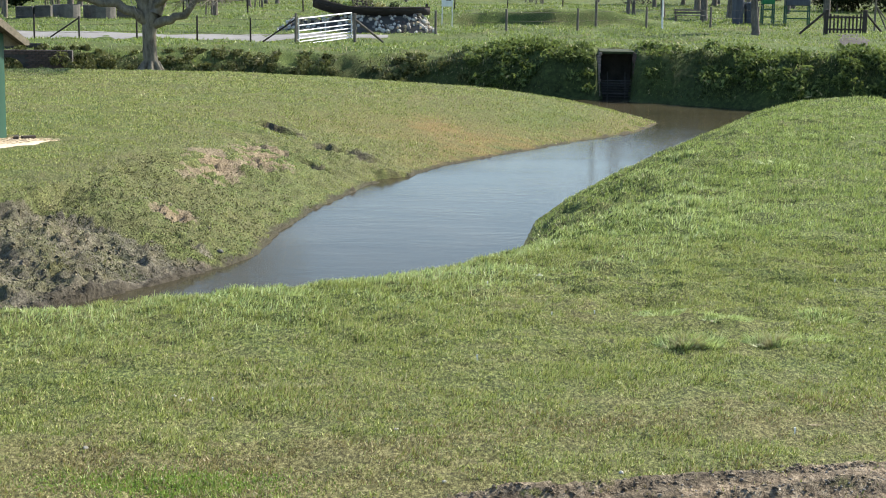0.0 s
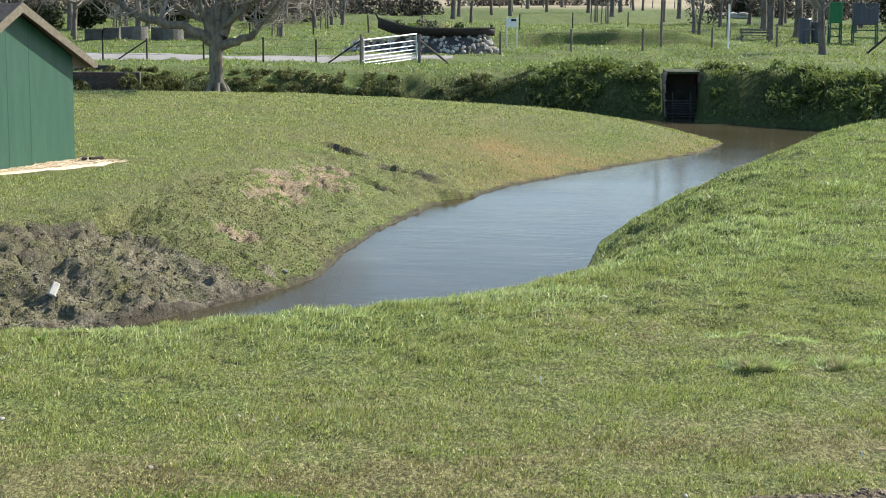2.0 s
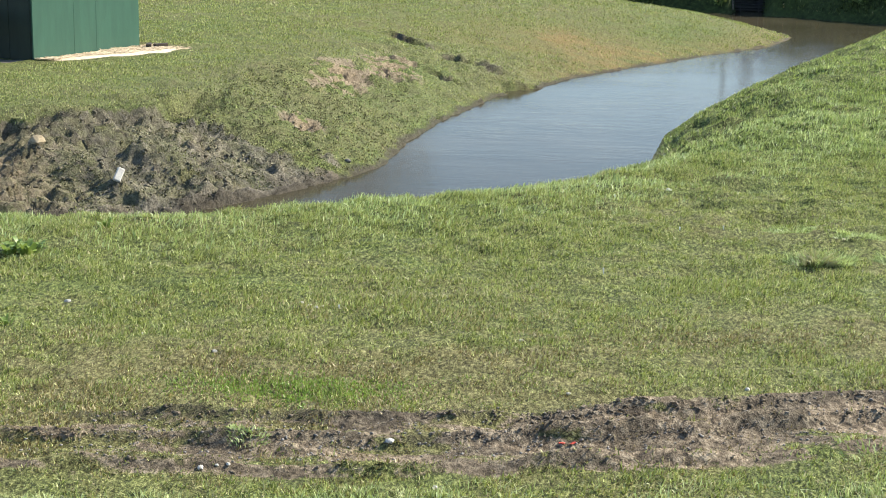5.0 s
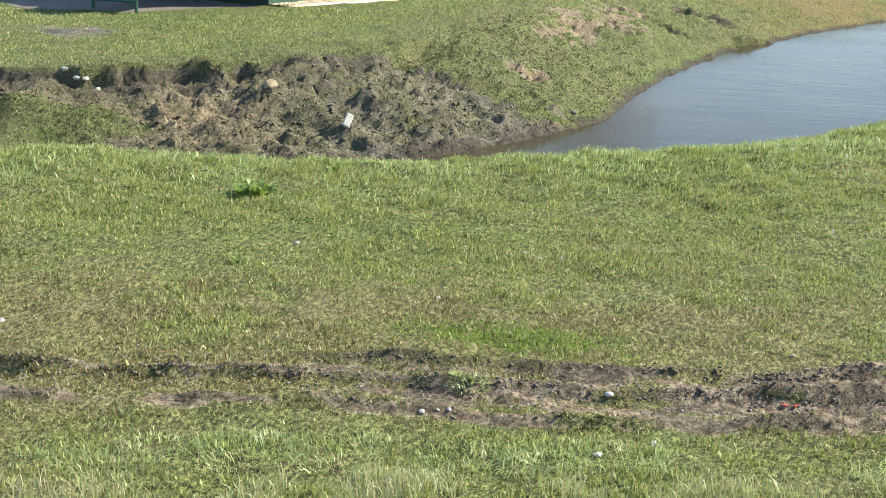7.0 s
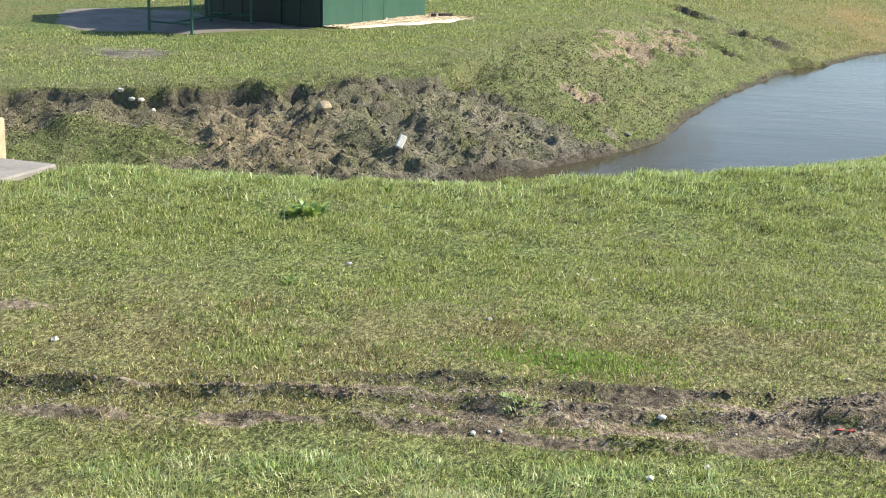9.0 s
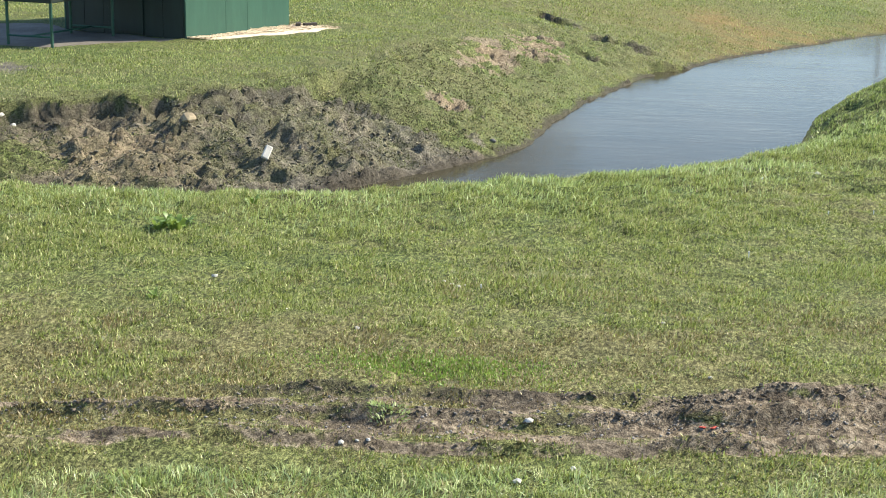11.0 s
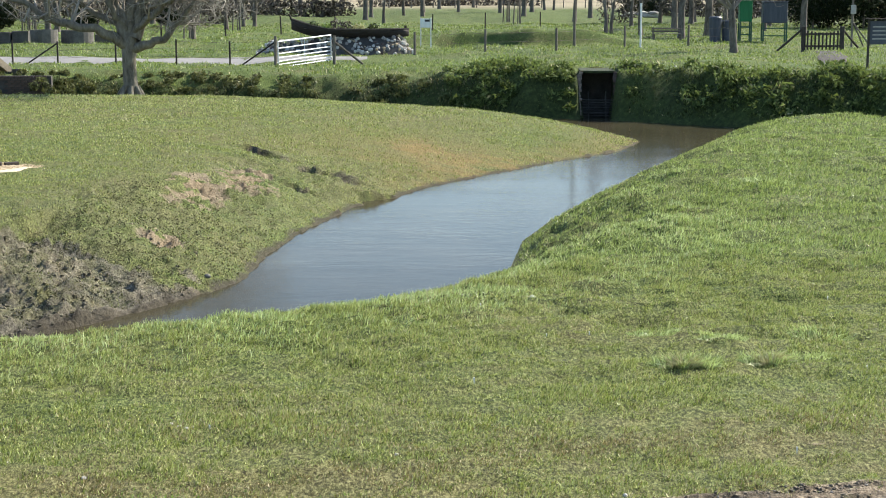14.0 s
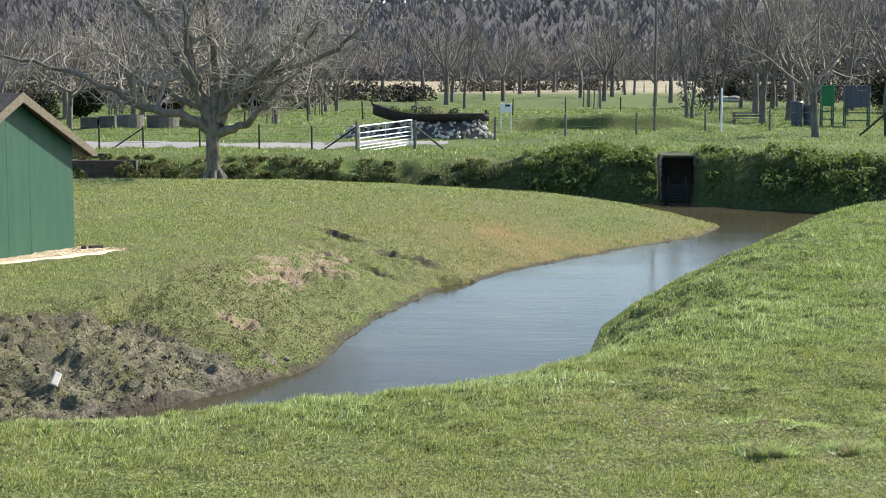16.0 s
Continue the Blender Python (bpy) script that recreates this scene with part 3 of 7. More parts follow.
        groove = -0.05 * np.exp(-((o - 0.20) / 0.10) ** 2) - 0.06 * np.exp(-((o + 0.16) / 0.10) ** 2) + 0.12 * right_ * np.exp(-((o - 0.42 + 0.10 * (fbm(x * 3, y * 0.5, 2) - 0.5)) / 0.06) ** 2) + 0.15 * np.exp(-((o - 0.02 + 0.10 * (fbm(x * 3 + 9, y * 0.5, 2) - 0.5)) / 0.05) ** 2) + 0.09 * np.exp(-((o + 0.47 + 0.10 * (fbm(x * 3 + 19, y * 0.5, 2) - 0.5)) / 0.06) ** 2)
        z = z + 1.35 * run * groove * np.clip(0.2 + 2.0 * (fbm(x * 2.6, y * 3 + 4, 3) - 0.2), 0, 0.95) * np.clip(0.2 + 2.2 * (fbm(x * 0.9 + 50, y * 0.4, 2) - 0.25), 0.1, 1.3) + 0.055 * (fbm(x * 12, y * 14, 2) - 0.5) * m * (y < 14)
        z = z + 0.018 * (fbm(x * 7, y * 7, 3) - 0.5) * (y < 40)
    # hills on the horizon
    far_hill = step(620, 1500, y) * (63 + 18 * (fbm(x / 420 + 3, y / 900, 3) - 0.5))
    return z + far_hill


def spaced(lo, hi, fine, grow, out_lo, out_hi):
    """Grid lines: even between lo and hi, wider and wider outside."""
    core = list(np.arange(lo, hi, fine))
    up, s = [hi], fine
    while up[-1] < out_hi:
        s *= grow
        up.append(up[-1] + s)
    down, s = [lo], fine
    while down[-1] > out_lo:
        s *= grow
        down.append(down[-1] - s)
    return np.array(sorted(down[1:]) + core + up)


gx = np.concatenate([spaced(-13.0, -12.9, 0.1, 1.12, -1800, -12.9)[:-1], np.arange(-12.9, -0.6, 0.06), np.arange(-0.6, 4.4, 0.085), spaced(4.4, 14.0, 0.15, 1.12, 4.4, 1800)])
gx = np.unique(np.round(gx, 4))
gy_a = np.concatenate([np.arange(6.6, 11.2, 0.045), np.arange(11.2, 17, 0.12), np.arange(17, 24.5, 0.05), np.arange(24.5, 34, 0.11)])
gy_b = np.concatenate([np.arange(34, 38.5, 0.1), np.arange(38.5, 64, 0.25), np.arange(64, 92.4, 0.6), np.arange(92.4, 96, 0.2), np.arange(96, 115, 0.6), spaced(115, 116, 1.0, 1.10, 115, 2200)])
gy_c = spaced(6.6, 6.7, 0.1, 1.25, -120, 6.7)
gy = np.unique(np.round(np.concatenate([gy_c[gy_c < 6.6], gy_a, gy_b]), 4))
X, Y = np.meshgrid(gx, gy)
Z = land(X, Y)
nyv, nxv = X.shape
co = np.stack([X, Y, Z], -1).reshape(-1, 3)
idx = np.arange(nyv * nxv).reshape(nyv, nxv)
quads = np.stack([idx[:-1, :-1], idx[:-1, 1:], idx[1:, 1:], idx[1:, :-1]], -1).reshape(-1, 4)


def fast_mesh(name, co, faces, material, smooth=False):
    """A mesh from arrays; all faces have the same number of corners."""
    me = bpy.data.meshes.new(name)
    k = faces.shape[1]
    me.vertices.add(len(co))
    me.vertices.foreach_set("co", np.ascontiguousarray(co, dtype=np.float32).ravel())
    me.loops.add(faces.size)
    me.loops.foreach_set("vertex_index", np.ascontiguousarray(faces, dtype=np.int32).ravel())
    me.polygons.add(len(faces))
    me.polygons.foreach_set("loop_start", np.arange(0, faces.size, k, dtype=np.int32))
    if smooth:
        me.polygons.foreach_set("use_smooth", np.ones(len(faces), bool))
    me.update(calc_edges=True)
    me.materials.append(material)
    return me


ground_mesh = fast_mesh("ground", co, quads, TURF, smooth=True)
px_, py_ = co[:, 0], co[:, 1]
dist_ = shore_distance(px_, py_)
near_, lawn_, far_ = zones(px_, py_)
clay_ = 0.95 * np.exp(-(((px_ + 7.1) / 1.3) ** 2 + ((py_ - 20.6) / 1.2) ** 2)) + 0.7 * np.exp(-(((px_ + 9.8) / 0.8) ** 2 + ((py_ - 20.2) / 0.8) ** 2))
for sx, sy, rx, ry in SCARS:
    clay_ = np.maximum(clay_, np.exp(-(((px_ - sx) / (rx * 1.4)) ** 2 + ((py_ - sy) / (ry * 1.4)) ** 2)))
# shade under the turf's lip and the slipped ledges, painted as dark earth
lip_shade_ = 0.5 * lawn_ * step(2.15, 2.6, dist_) * step(3.3, 2.9, dist_) * step(21.5, 19.5, py_ + 1.5 * px_) * soil_mask(px_, py_, dist_)
for (ax, ay), (bx, by), wd in LEDGES:
    lip_shade_ = np.maximum(lip_shade_, 0.75 * np.exp(-(line_distance(px_ + 0.25 * (fbm(px_ * 2, py_ * 2, 2) - 0.5), py_ + 0.08 + 0.7 * (fbm(px_ * 2.5 + 9, py_ * 2.5, 2) - 0.5), ax, ay, bx, by) / 0.13) ** 2) * step(0.35, 0.55, fbm(px_ * 3, py_ * 3, 2)))
ledge_, riser_ = terrace(px_, py_, dist_, 0.21)
slope_ = lawn_ * step(0.1, 0.4, dist_) * step(5.6, 3.0, dist_ + 2.4 * (fbm(px_ * 0.7 + 9, py_ * 0.7, 2) - 0.5)) * step(17, 19.5, py_) * step(40, 35, py_)
moss_ = slope_ * np.clip(0.30 + 2.2 * (fbm(px_ * 1.6 + 22, py_ * 1.6, 3) - 0.40) + 0.35 * step(0.15, 0.6, 1 - riser_), 0, 0.95) * (1 - 0.9 * np.clip(1.4 * scar_at(px_, py_), 0, 1)) * (1 - 0.5 * np.clip(clay_, 0, 1)) * (1 - 0.35 * soil_mask(px_, py_, dist_))
off_ = py_ - rut_line(px_)
mud_ = (py_ < 14) * np.maximum(0.8 * np.exp(-((off_ - 0.40) / 0.08) ** 2) * step(-2.9, -2.3, px_) * step(1.8, 0.4, px_), 0.6 * np.exp(-(off_ / 0.06) ** 2)) * step(0.34, 0.52, fbm(px_ * 2.4 + 31, py_ * 3, 3))
masks = {
    "moss": moss_, "riser_dark": slope_ * riser_ * 0.75 * (1 - 0.8 * scar_at(px_, py_)),
    # the wet mask also carries that painted lip and ledge shade
    "clay": clay_ * 0.85, "lush": np.maximum(far_, 0.35 * lawn_), "wet": np.maximum.reduce([(0.9 * lawn_ + 0.3 * near_ + 0.45 * far_) * step(0.20, 0.03, dist_ + 0.25 * (fbm(px_ * 4, py_ * 4, 2) - 0.5)) * 1.0, (py_ < 14) * 0.55 * step(0.3, 0.7, soil_mask(px_, py_, dist_)) * step(0.5, 0.62, fbm(px_ * 2.2 + 9, py_ * 5.0, 3)), lip_shade_, mud_]),
    "loam": (py_ < 14) * 0.85, "dryness": 0.5 + 0.9 * near_ * np.exp(-((py_ - 0.19 * px_ - 10.6) / 1.6) ** 2) * (0.6 + 0.4 * step(2.5, -1.5, px_)) - 0.25 * far_ - 0.4 * near_ * step(19, 22, py_) + 0.25 * lawn_ * step(34, 40, py_),
    "soil": soil_mask(px_, py_, dist_),
    "rust": np.clip(lawn_ * np.exp(-(((px_ - 1.2) / 2.4) ** 2 + ((py_ - 39.6) / 2.6) ** 2)) * (0.1 + 1.4 * fbm(px_ * 0.8, py_ * 0.8, 3))
                    + lawn_ * step(1.6, 0.5, dist_) * step(30, 38, py_) * 0.45, 0, 0.85),
    "wood": step(600, 680, py_),
    "stubble": step(235, 300, py_ + 20 * fbm(px_ / 40, py_ / 40, 2)) * step(680, 600, py_),
    "rank": far_ * step(1.9 + 0.7 * step(1, 6, px_), 0.7 + 0.7 * step(1, 6, px_), dist_ + 2.0 * (fbm(px_ * 0.6, py_ * 0.6, 3) - 0.5)) * np.clip(0.55 + fbm(px_ * 0.7, py_ * 0.7, 3), 0, 1)}
for key, values in masks.items():
    a = ground_mesh.attributes.new(key, "FLOAT", "POINT")
    a.data.foreach_set("value", np.ascontiguousarray(values, dtype=np.float32))
ground = tagged(new("ground", ground_mesh), "grassy ground with muddy ruts and an eroded earth bank", "ground", kind="structure")

bm = bmesh.new()
bmesh.ops.create_grid(bm, x_segments=2, y_segments=2, size=1)
bmesh.ops.transform(bm, matrix=Matrix.Translation((-3, 34, WATER_Z)) @ Matrix.Diagonal((28, 28, 1, 1)), verts=bm.verts)
water = tagged(part("water", bm, WATER), "shallow brown water with small ripples under the banks", "water", kind="structure")


def land_at(x, y):
    """Height of the ground sheet at one spot."""
    i = int(np.clip(np.searchsorted(gx, x) - 1, 0, nxv - 2))
    j = int(np.clip(np.searchsorted(gy, y) - 1, 0, nyv - 2))
    fx, fy = (x - gx[i]) / (gx[i + 1] - gx[i]), (y - gy[j]) / (gy[j + 1] - gy[j])
    return float((Z[j, i] * (1 - fx) + Z[j, i + 1] * fx) * (1 - fy) + (Z[j + 1, i] * (1 - fx) + Z[j + 1, i + 1] * fx) * fy)


def land_many(x, y):
    i = np.clip(np.searchsorted(gx, x) - 1, 0, nxv - 2)
    j = np.clip(np.searchsorted(gy, y) - 1, 0, nyv - 2)
    fx, fy = (x - gx[i]) / (gx[i + 1] - gx[i]), (y - gy[j]) / (gy[j + 1] - gy[j])
    return (Z[j, i] * (1 - fx) + Z[j, i + 1] * fx) * (1 - fy) + (Z[j + 1, i] * (1 - fx) + Z[j + 1, i + 1] * fx) * fy


# ---- the green shed and what stands by it ----
SHED = Matrix.Translation((-8.46, 29.05, 0.0)) @ Matrix.Rotation(math.atan2(2.87, 1.26), 4, "Z")
# in the shed's own axes: x runs along the sunlit gable wall, y runs back along the shaded front (0 to L)
SHED_W, SHED_L, WALL_H, APEX_H, APEX_U = 3.13, 2.95, 1.98, 2.90, 1.40


def gable(bm, x_at, y_dir_thickness):
    """A gable wall with thickness, in the plane y = x_at."""
    prof = [(0, -0.05), (SHED_W, -0.05), (SHED_W, WALL_H), (APEX_U, APEX_H), (0, WALL_H)]
    a = [bm.verts.new((x, x_at, z)) for x, z in prof]
    b = [bm.verts.new((x, x_at + y_dir_thickness, z)) for x, z in prof]
    bm.faces.new(a)
    bm.faces.new(b[::-1])
    for i in range(5):
        j = (i + 1) % 5
        bm.faces.new((a[i], b[i], b[j], a[j]))


def make_shed():
    shed = thing("garden_shed", SHED, "dark green boarded shed with a low felted gable roof", "shed")
    # lit gable wall: vertical boards side by side, each up to the roof line
    edges = [0.0, 1.15, 1.80, SHED_W]
    for a, b in zip(edges, edges[1:]):
        bm = bmesh.new()
        a2, b2 = a + 0.003, b - 0.003
        top = lambda u: WALL_H + (APEX_H - WALL_H) * (u / APEX_U if u < APEX_U else (SHED_W - u) / (SHED_W - APEX_U))
        us = [a2] + ([APEX_U] if a2 < APEX_U < b2 else []) + [b2]
        prof = [(u, -0.04) for u in (a2, b2)] + [(u, top(u)) for u in us[::-1]]
        f = [bm.verts.new((u, 0.0, z)) for u, z in prof]
        g = [bm.verts.new((u, 0.03, z)) for u, z in prof]
        bm.faces.new(f)
        bm.faces.new(g[::-1])
        for i in range(len(f)):
            j = (i + 1) % len(f)
            bm.faces.new((f[i], g[i], g[j], f[j]))
        bmesh.ops.recalc_face_normals(bm, faces=bm.faces)
        part("panel", bm, GREEN_PAINT, shed)
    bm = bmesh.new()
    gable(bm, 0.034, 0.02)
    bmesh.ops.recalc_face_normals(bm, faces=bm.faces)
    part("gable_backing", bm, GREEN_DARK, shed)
    bm = bmesh.new()
    gable(bm, SHED_L, 0.03)
    bmesh.ops.recalc_face_normals(bm, faces=bm.faces)
    part("rear_gable", bm, GREEN_PAINT, shed)
    # front wall in boards, with a door; the near-black green paints in their shade
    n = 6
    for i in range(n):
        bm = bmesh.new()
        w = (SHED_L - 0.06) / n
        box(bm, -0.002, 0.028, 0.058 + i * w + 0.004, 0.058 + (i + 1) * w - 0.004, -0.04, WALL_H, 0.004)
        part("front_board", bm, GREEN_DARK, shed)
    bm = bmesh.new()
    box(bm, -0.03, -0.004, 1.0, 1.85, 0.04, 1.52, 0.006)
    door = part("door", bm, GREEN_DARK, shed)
    bm = bmesh.new()
    bar(bm, (-0.06, 1.78, 0.75), (-0.06, 1.78, 0.87), 0.012)
    bar(bm, (-0.03, 1.78, 0.77), (-0.06, 1.78, 0.77), 0.009)
    bar(bm, (-0.03, 1.78, 0.85), (-0.06, 1.78, 0.85), 0.009)
    part("door_handle", bm, STEEL, door, "grey metal handle")
    bm = bmesh.new()
    box(bm, SHED_W - 0.03, SHED_W, 0.056, SHED_L - 0.002, -0.04, WALL_H)
    part("rear_wall", bm, GREEN_PAINT, shed)
    # roof slopes and barge boards
    over_v, ridge_u, ridge_z, eave_z = 0.20, 1.40, 3.03, 1.84
    for side, x_e in ((-1, -0.75), (1, 3.64)):
        bm = bmesh.new()
        vs = []
        for y in (-over_v, SHED_L + over_v):
            vs.append([bm.verts.new(p) for p in ((ridge_u, y, ridge_z), (x_e, y, eave_z), (x_e, y, eave_z - 0.07), (ridge_u, y, ridge_z - 0.07))])
        a, b = vs
        bm.faces.new(a)
        bm.faces.new(b[::-1])
        for i in range(4):
            j = (i + 1) % 4
            bm.faces.new((a[i], b[i], b[j], a[j]))
        bmesh.ops.recalc_face_normals(bm, faces=bm.faces)
        roof = part("roof_slope", bm, FELT, shed, "brown-black felted roof slope")
        for k in range(1, 4):
            bm = bmesh.new()
            t = k / 4
            xc, zc = ridge_u + (x_e - ridge_u) * t, ridge_z + (eave_z - ridge_z) * t
            m = Matrix.Translation((xc, 0, zc + 0.004)) @ Matrix.Rotation(-math.atan2(eave_z - ridge_z, x_e - ridge_u), 4, "Y")
            box(bm, -0.05, 0.05, -over_v, SHED_L + over_v, 0, 0.008, 0, m)
            part("felt_lap", bm, FELT, roof)
        for y0 in (-over_v - 0.025, SHED_L + over_v + 0.001):
            bm = bmesh.new()
            # upper edge, boxed foot, lower edge
            prof = [(ridge_u, ridge_z + 0.012), (x_e, eave_z + 0.012), (x_e, eave_z - 0.07), (x_e - side * 0.12, eave_z - 0.07), (ridge_u, ridge_z - 0.17)]
            a = [bm.verts.new((x, y0, z)) for x, z in prof]
            b = [bm.verts.new((x, y0 + 0.024, z)) for x, z in prof]
            bm.faces.new(a)
            bm.faces.new(b[::-1])
            for i in range(5):
                j = (i + 1) % 5
                bm.faces.new((a[i], b[i], b[j], a[j]))
            bmesh.ops.recalc_face_normals(bm, faces=bm.faces)
            part("barge_board", bm, BOARD, shed, "weathered brown barge board")
    # boxed eave ends, flush with the wall
    for x0, x1, zi in ((SHED_W + 0.003, 3.60, 2.02), (-0.70, -0.003, 2.02)):
        for y0 in (0.0, SHED_L + 0.006):
            bm = bmesh.new()
            prof = [(x0, 1.76), (x1, 1.76), (x1, 1.785 if x1 > 3 else zi), (x0, zi if x1 > 3 else 1.785)]
            a = [bm.verts.new((x, y0, z)) for x, z in prof]
            b = [bm.verts.new((x, y0 + 0.024, z)) for x, z in prof]
            bm.faces.new(a)
            bm.faces.new(b[::-1])
            for i in range(4):
                j = (i + 1) % 4
                bm.faces.new((a[i], b[i], b[j], a[j]))
            bmesh.ops.recalc_face_normals(bm, faces=bm.faces)
            part("eave_board", bm, BOARD, shed, "weathered brown eave board")
    return shed


shed = make_shed()


def rough_patch(name, outline, z_add, material, seed, wobble=0.12, steps=10):
    """A thin ragged sheet that follows the ground."""
    pts = []
    for (ax, ay), (bx, by) in zip(outline, outline[1:] + outline[:1]):
        for k in range(steps):
            t = k / steps
            x, y = ax + (bx - ax) * t, ay + (by - ay) * t
            pts.append((x + wobble * (noise.noise((x * 2, y * 2, seed)) ), y + wobble * noise.noise((x * 2 + 9, y * 2, seed))))
    cx, cy = sum(p[0] for p in pts) / len(pts), sum(p[1] for p in pts) / len(pts)
    rings, verts, faces = 7, [], []
    for r in range(rings + 1):
        f = r / rings
        for x, y in pts:
            X_, Y_ = cx + (x - cx) * f, cy + (y - cy) * f
            edge = -0.02 if r == rings else 0.0
            verts.append((X_, Y_, land_at(X_, Y_) + z_add + edge))
    n = len(pts)
    for r in range(rings):
        for i in range(n):
            j = (i + 1) % n
            faces.append((r * n + i, (r + 1) * n + i, (r + 1) * n + j, r * n + j))
    return raw(name, verts, faces, material, smooth=True)


tagged(rough_patch("paving", [(-14.2, 30.4), (-13.3, 28.0), (-12.3, 27.4), (-10.2, 27.5), (-8.6, 29.0), (-11.0, 30.1), (-12.0, 31.2)], 0.02, SHADED_PAVING, 1.0), "grey concrete paving beside the shed, its shade put into the colour", "paving", kind="structure")
CHIP_SHAPE = [(-8.5, 28.95), (-7.7, 29.15), (-6.9, 30.2), (-6.2, 31.15), (-6.15, 31.75), (-6.9, 32.1), (-7.25, 31.9)]
tagged(rough_patch("wood_chip_bed", CHIP_SHAPE, 0.025, CHIPS, 2.0, 0.2), "pale wood chips strewn along the shed wall", "wood chips", kind="stuff")

# loose chips over the bed
cv, cf = [], []
for i in range(900):
    t, o = random.random(), random.random()
    ux, uy = -8.46 + 1.26 * t * 1.12, 29.05 + 2.87 * t * 1.08
    ex, ey = 0.92, -0.40
    off = 0.02 + o * (0.25 + 0.8 * t)
    x, y = ux + ex * off + random.gauss(0, 0.04), uy + ey * off + random.gauss(0, 0.04)
    z = land_at(x, y) + 0.027 + random.random() * 0.008
    a, ln, w = random.random() * 6.28, 0.02 + 0.03 * random.random(), 0.010 + 0.010 * random.random()
    dx, dy = math.cos(a) * ln, math.sin(a) * ln
    sx, sy = -math.sin(a) * w, math.cos(a) * w
    tilt = random.gauss(0, 0.004)
    b = len(cv)
    cv += [(x - dx - sx, y - dy - sy, z - tilt), (x + dx - sx, y + dy - sy, z + tilt), (x + dx + sx, y + dy + sy, z + tilt), (x - dx + sx, y - dy + sy, z - tilt), (x, y, z - 0.02)]
    cf += [(b, b + 1, b + 2, b + 3), (b + 1, b, b + 4), (b + 3, b + 2, b + 4)]
tagged(raw("loose_wood_chips", cv, cf, CHIPS), "pale loose wood chips on the ground by the shed", "wood chips", kind="stuff")
for x, y, r in ((-6.75, 31.75, 40), (-6.95, 31.6, 100)):
    bm = bmesh.new()
    box(bm, -0.14, 0.14, -0.05, 0.05, 0, 0.06, 0.01)
    ob = part("wood_offcut", bm, DARK_WOOD)
    ob.matrix_world = pose(x, y, land_at(x, y) + 0.03, 0, 0, r)
    tagged(ob, "short dark wooden offcut lying on the wood chips", "wood", "offcuts by the shed")


def make_table():
    """A slatted outdoor table with green metal legs."""
    t = thing("outdoor_table", pose(-10.57, 28.41, land_at(-10.57, 28.41), 0, 0, -15), "dark green outdoor table with thin metal legs by the shed", "table")
    L, W_, H = 1.0, 1.95, 0.76
    bm = bmesh.new()
    box(bm, -L / 2, L / 2, -W_ / 2, W_ / 2, H, H + 0.12, 0.01)
    part("apron_top", bm, GREEN_DARK, t)
    for i in range(6):
        bm = bmesh.new()
        w = (L + 0.1) / 6
        box(bm, -L / 2 - 0.05 + i * w + 0.006, -L / 2 - 0.05 + (i + 1) * w - 0.006, -W_ / 2 - 0.05, W_ / 2 + 0.05, H + 0.122, H + 0.15, 0.005)
        part("slat", bm, GREEN_DARK, t)
    for sx in (-1, 1):
        for sy in (-1, 1):
            bm = bmesh.new()
            bar(bm, (sx * (L / 2 - 0.04), sy * (W_ / 2 - 0.04), -0.03), (sx * (L / 2 - 0.04), sy * (W_ / 2 - 0.04), H), 0.028)
            part("leg", bm, GREEN_PAINT, t)
    for sy in (-1, 1):
        bm = bmesh.new()
        bar(bm, (-L / 2 + 0.04, sy * (W_ / 2 - 0.04), 0.17), (L / 2 - 0.04, sy * (W_ / 2 - 0.04), 0.17), 0.018)
        part("stretcher", bm, GREEN_PAINT, t)
    bm = bmesh.new()
    bar(bm, (0, -W_ / 2 + 0.04, 0.17), (0, W_ / 2 - 0.04, 0.17), 0.018)
    part("stretcher", bm, GREEN_PAINT, t)
    return t


make_table()

# concrete slab and drain block at the near bank
bm = bmesh.new()
box(bm, -0.75, 0.55, -0.55, 0.5, -0.05, 0.045, 0.02)
ob = part("concrete_slab", bm, PAVING)
ob.matrix_world = pose(-8.0, 15.15, land_at(-8.0, 15.15) + 0.05, 0, 0, -12)
tagged(ob, "flat grey concrete slab sunk in the grass", "slab")


def make_drain():
    d = thing("drain_block", pose(-8.98, 16.75, -0.22), "pale concrete drain block with a black pipe on it", "drain")
    bm = bmesh.new()
    box(bm, -0.3, 0.3, -0.25, 0.25, -0.3, 0.46, 0.02)
    part("block", bm, TAN_STONE, d)
    bm = bmesh.new()
    for i in range(9):
        a0, a1 = i * math.pi / 9, (i + 1) * math.pi / 9
        bar(bm, (-0.1 + 0.26 * math.cos(a0), 0, 0.46 + 0.26 * math.sin(a0)), (-0.1 + 0.26 * math.cos(a1), 0, 0.46 + 0.26 * math.sin(a1)), 0.1, sides=12)
    part("pipe", bm, BLACK, d, "black bent plastic pipe")
    return d


make_drain()


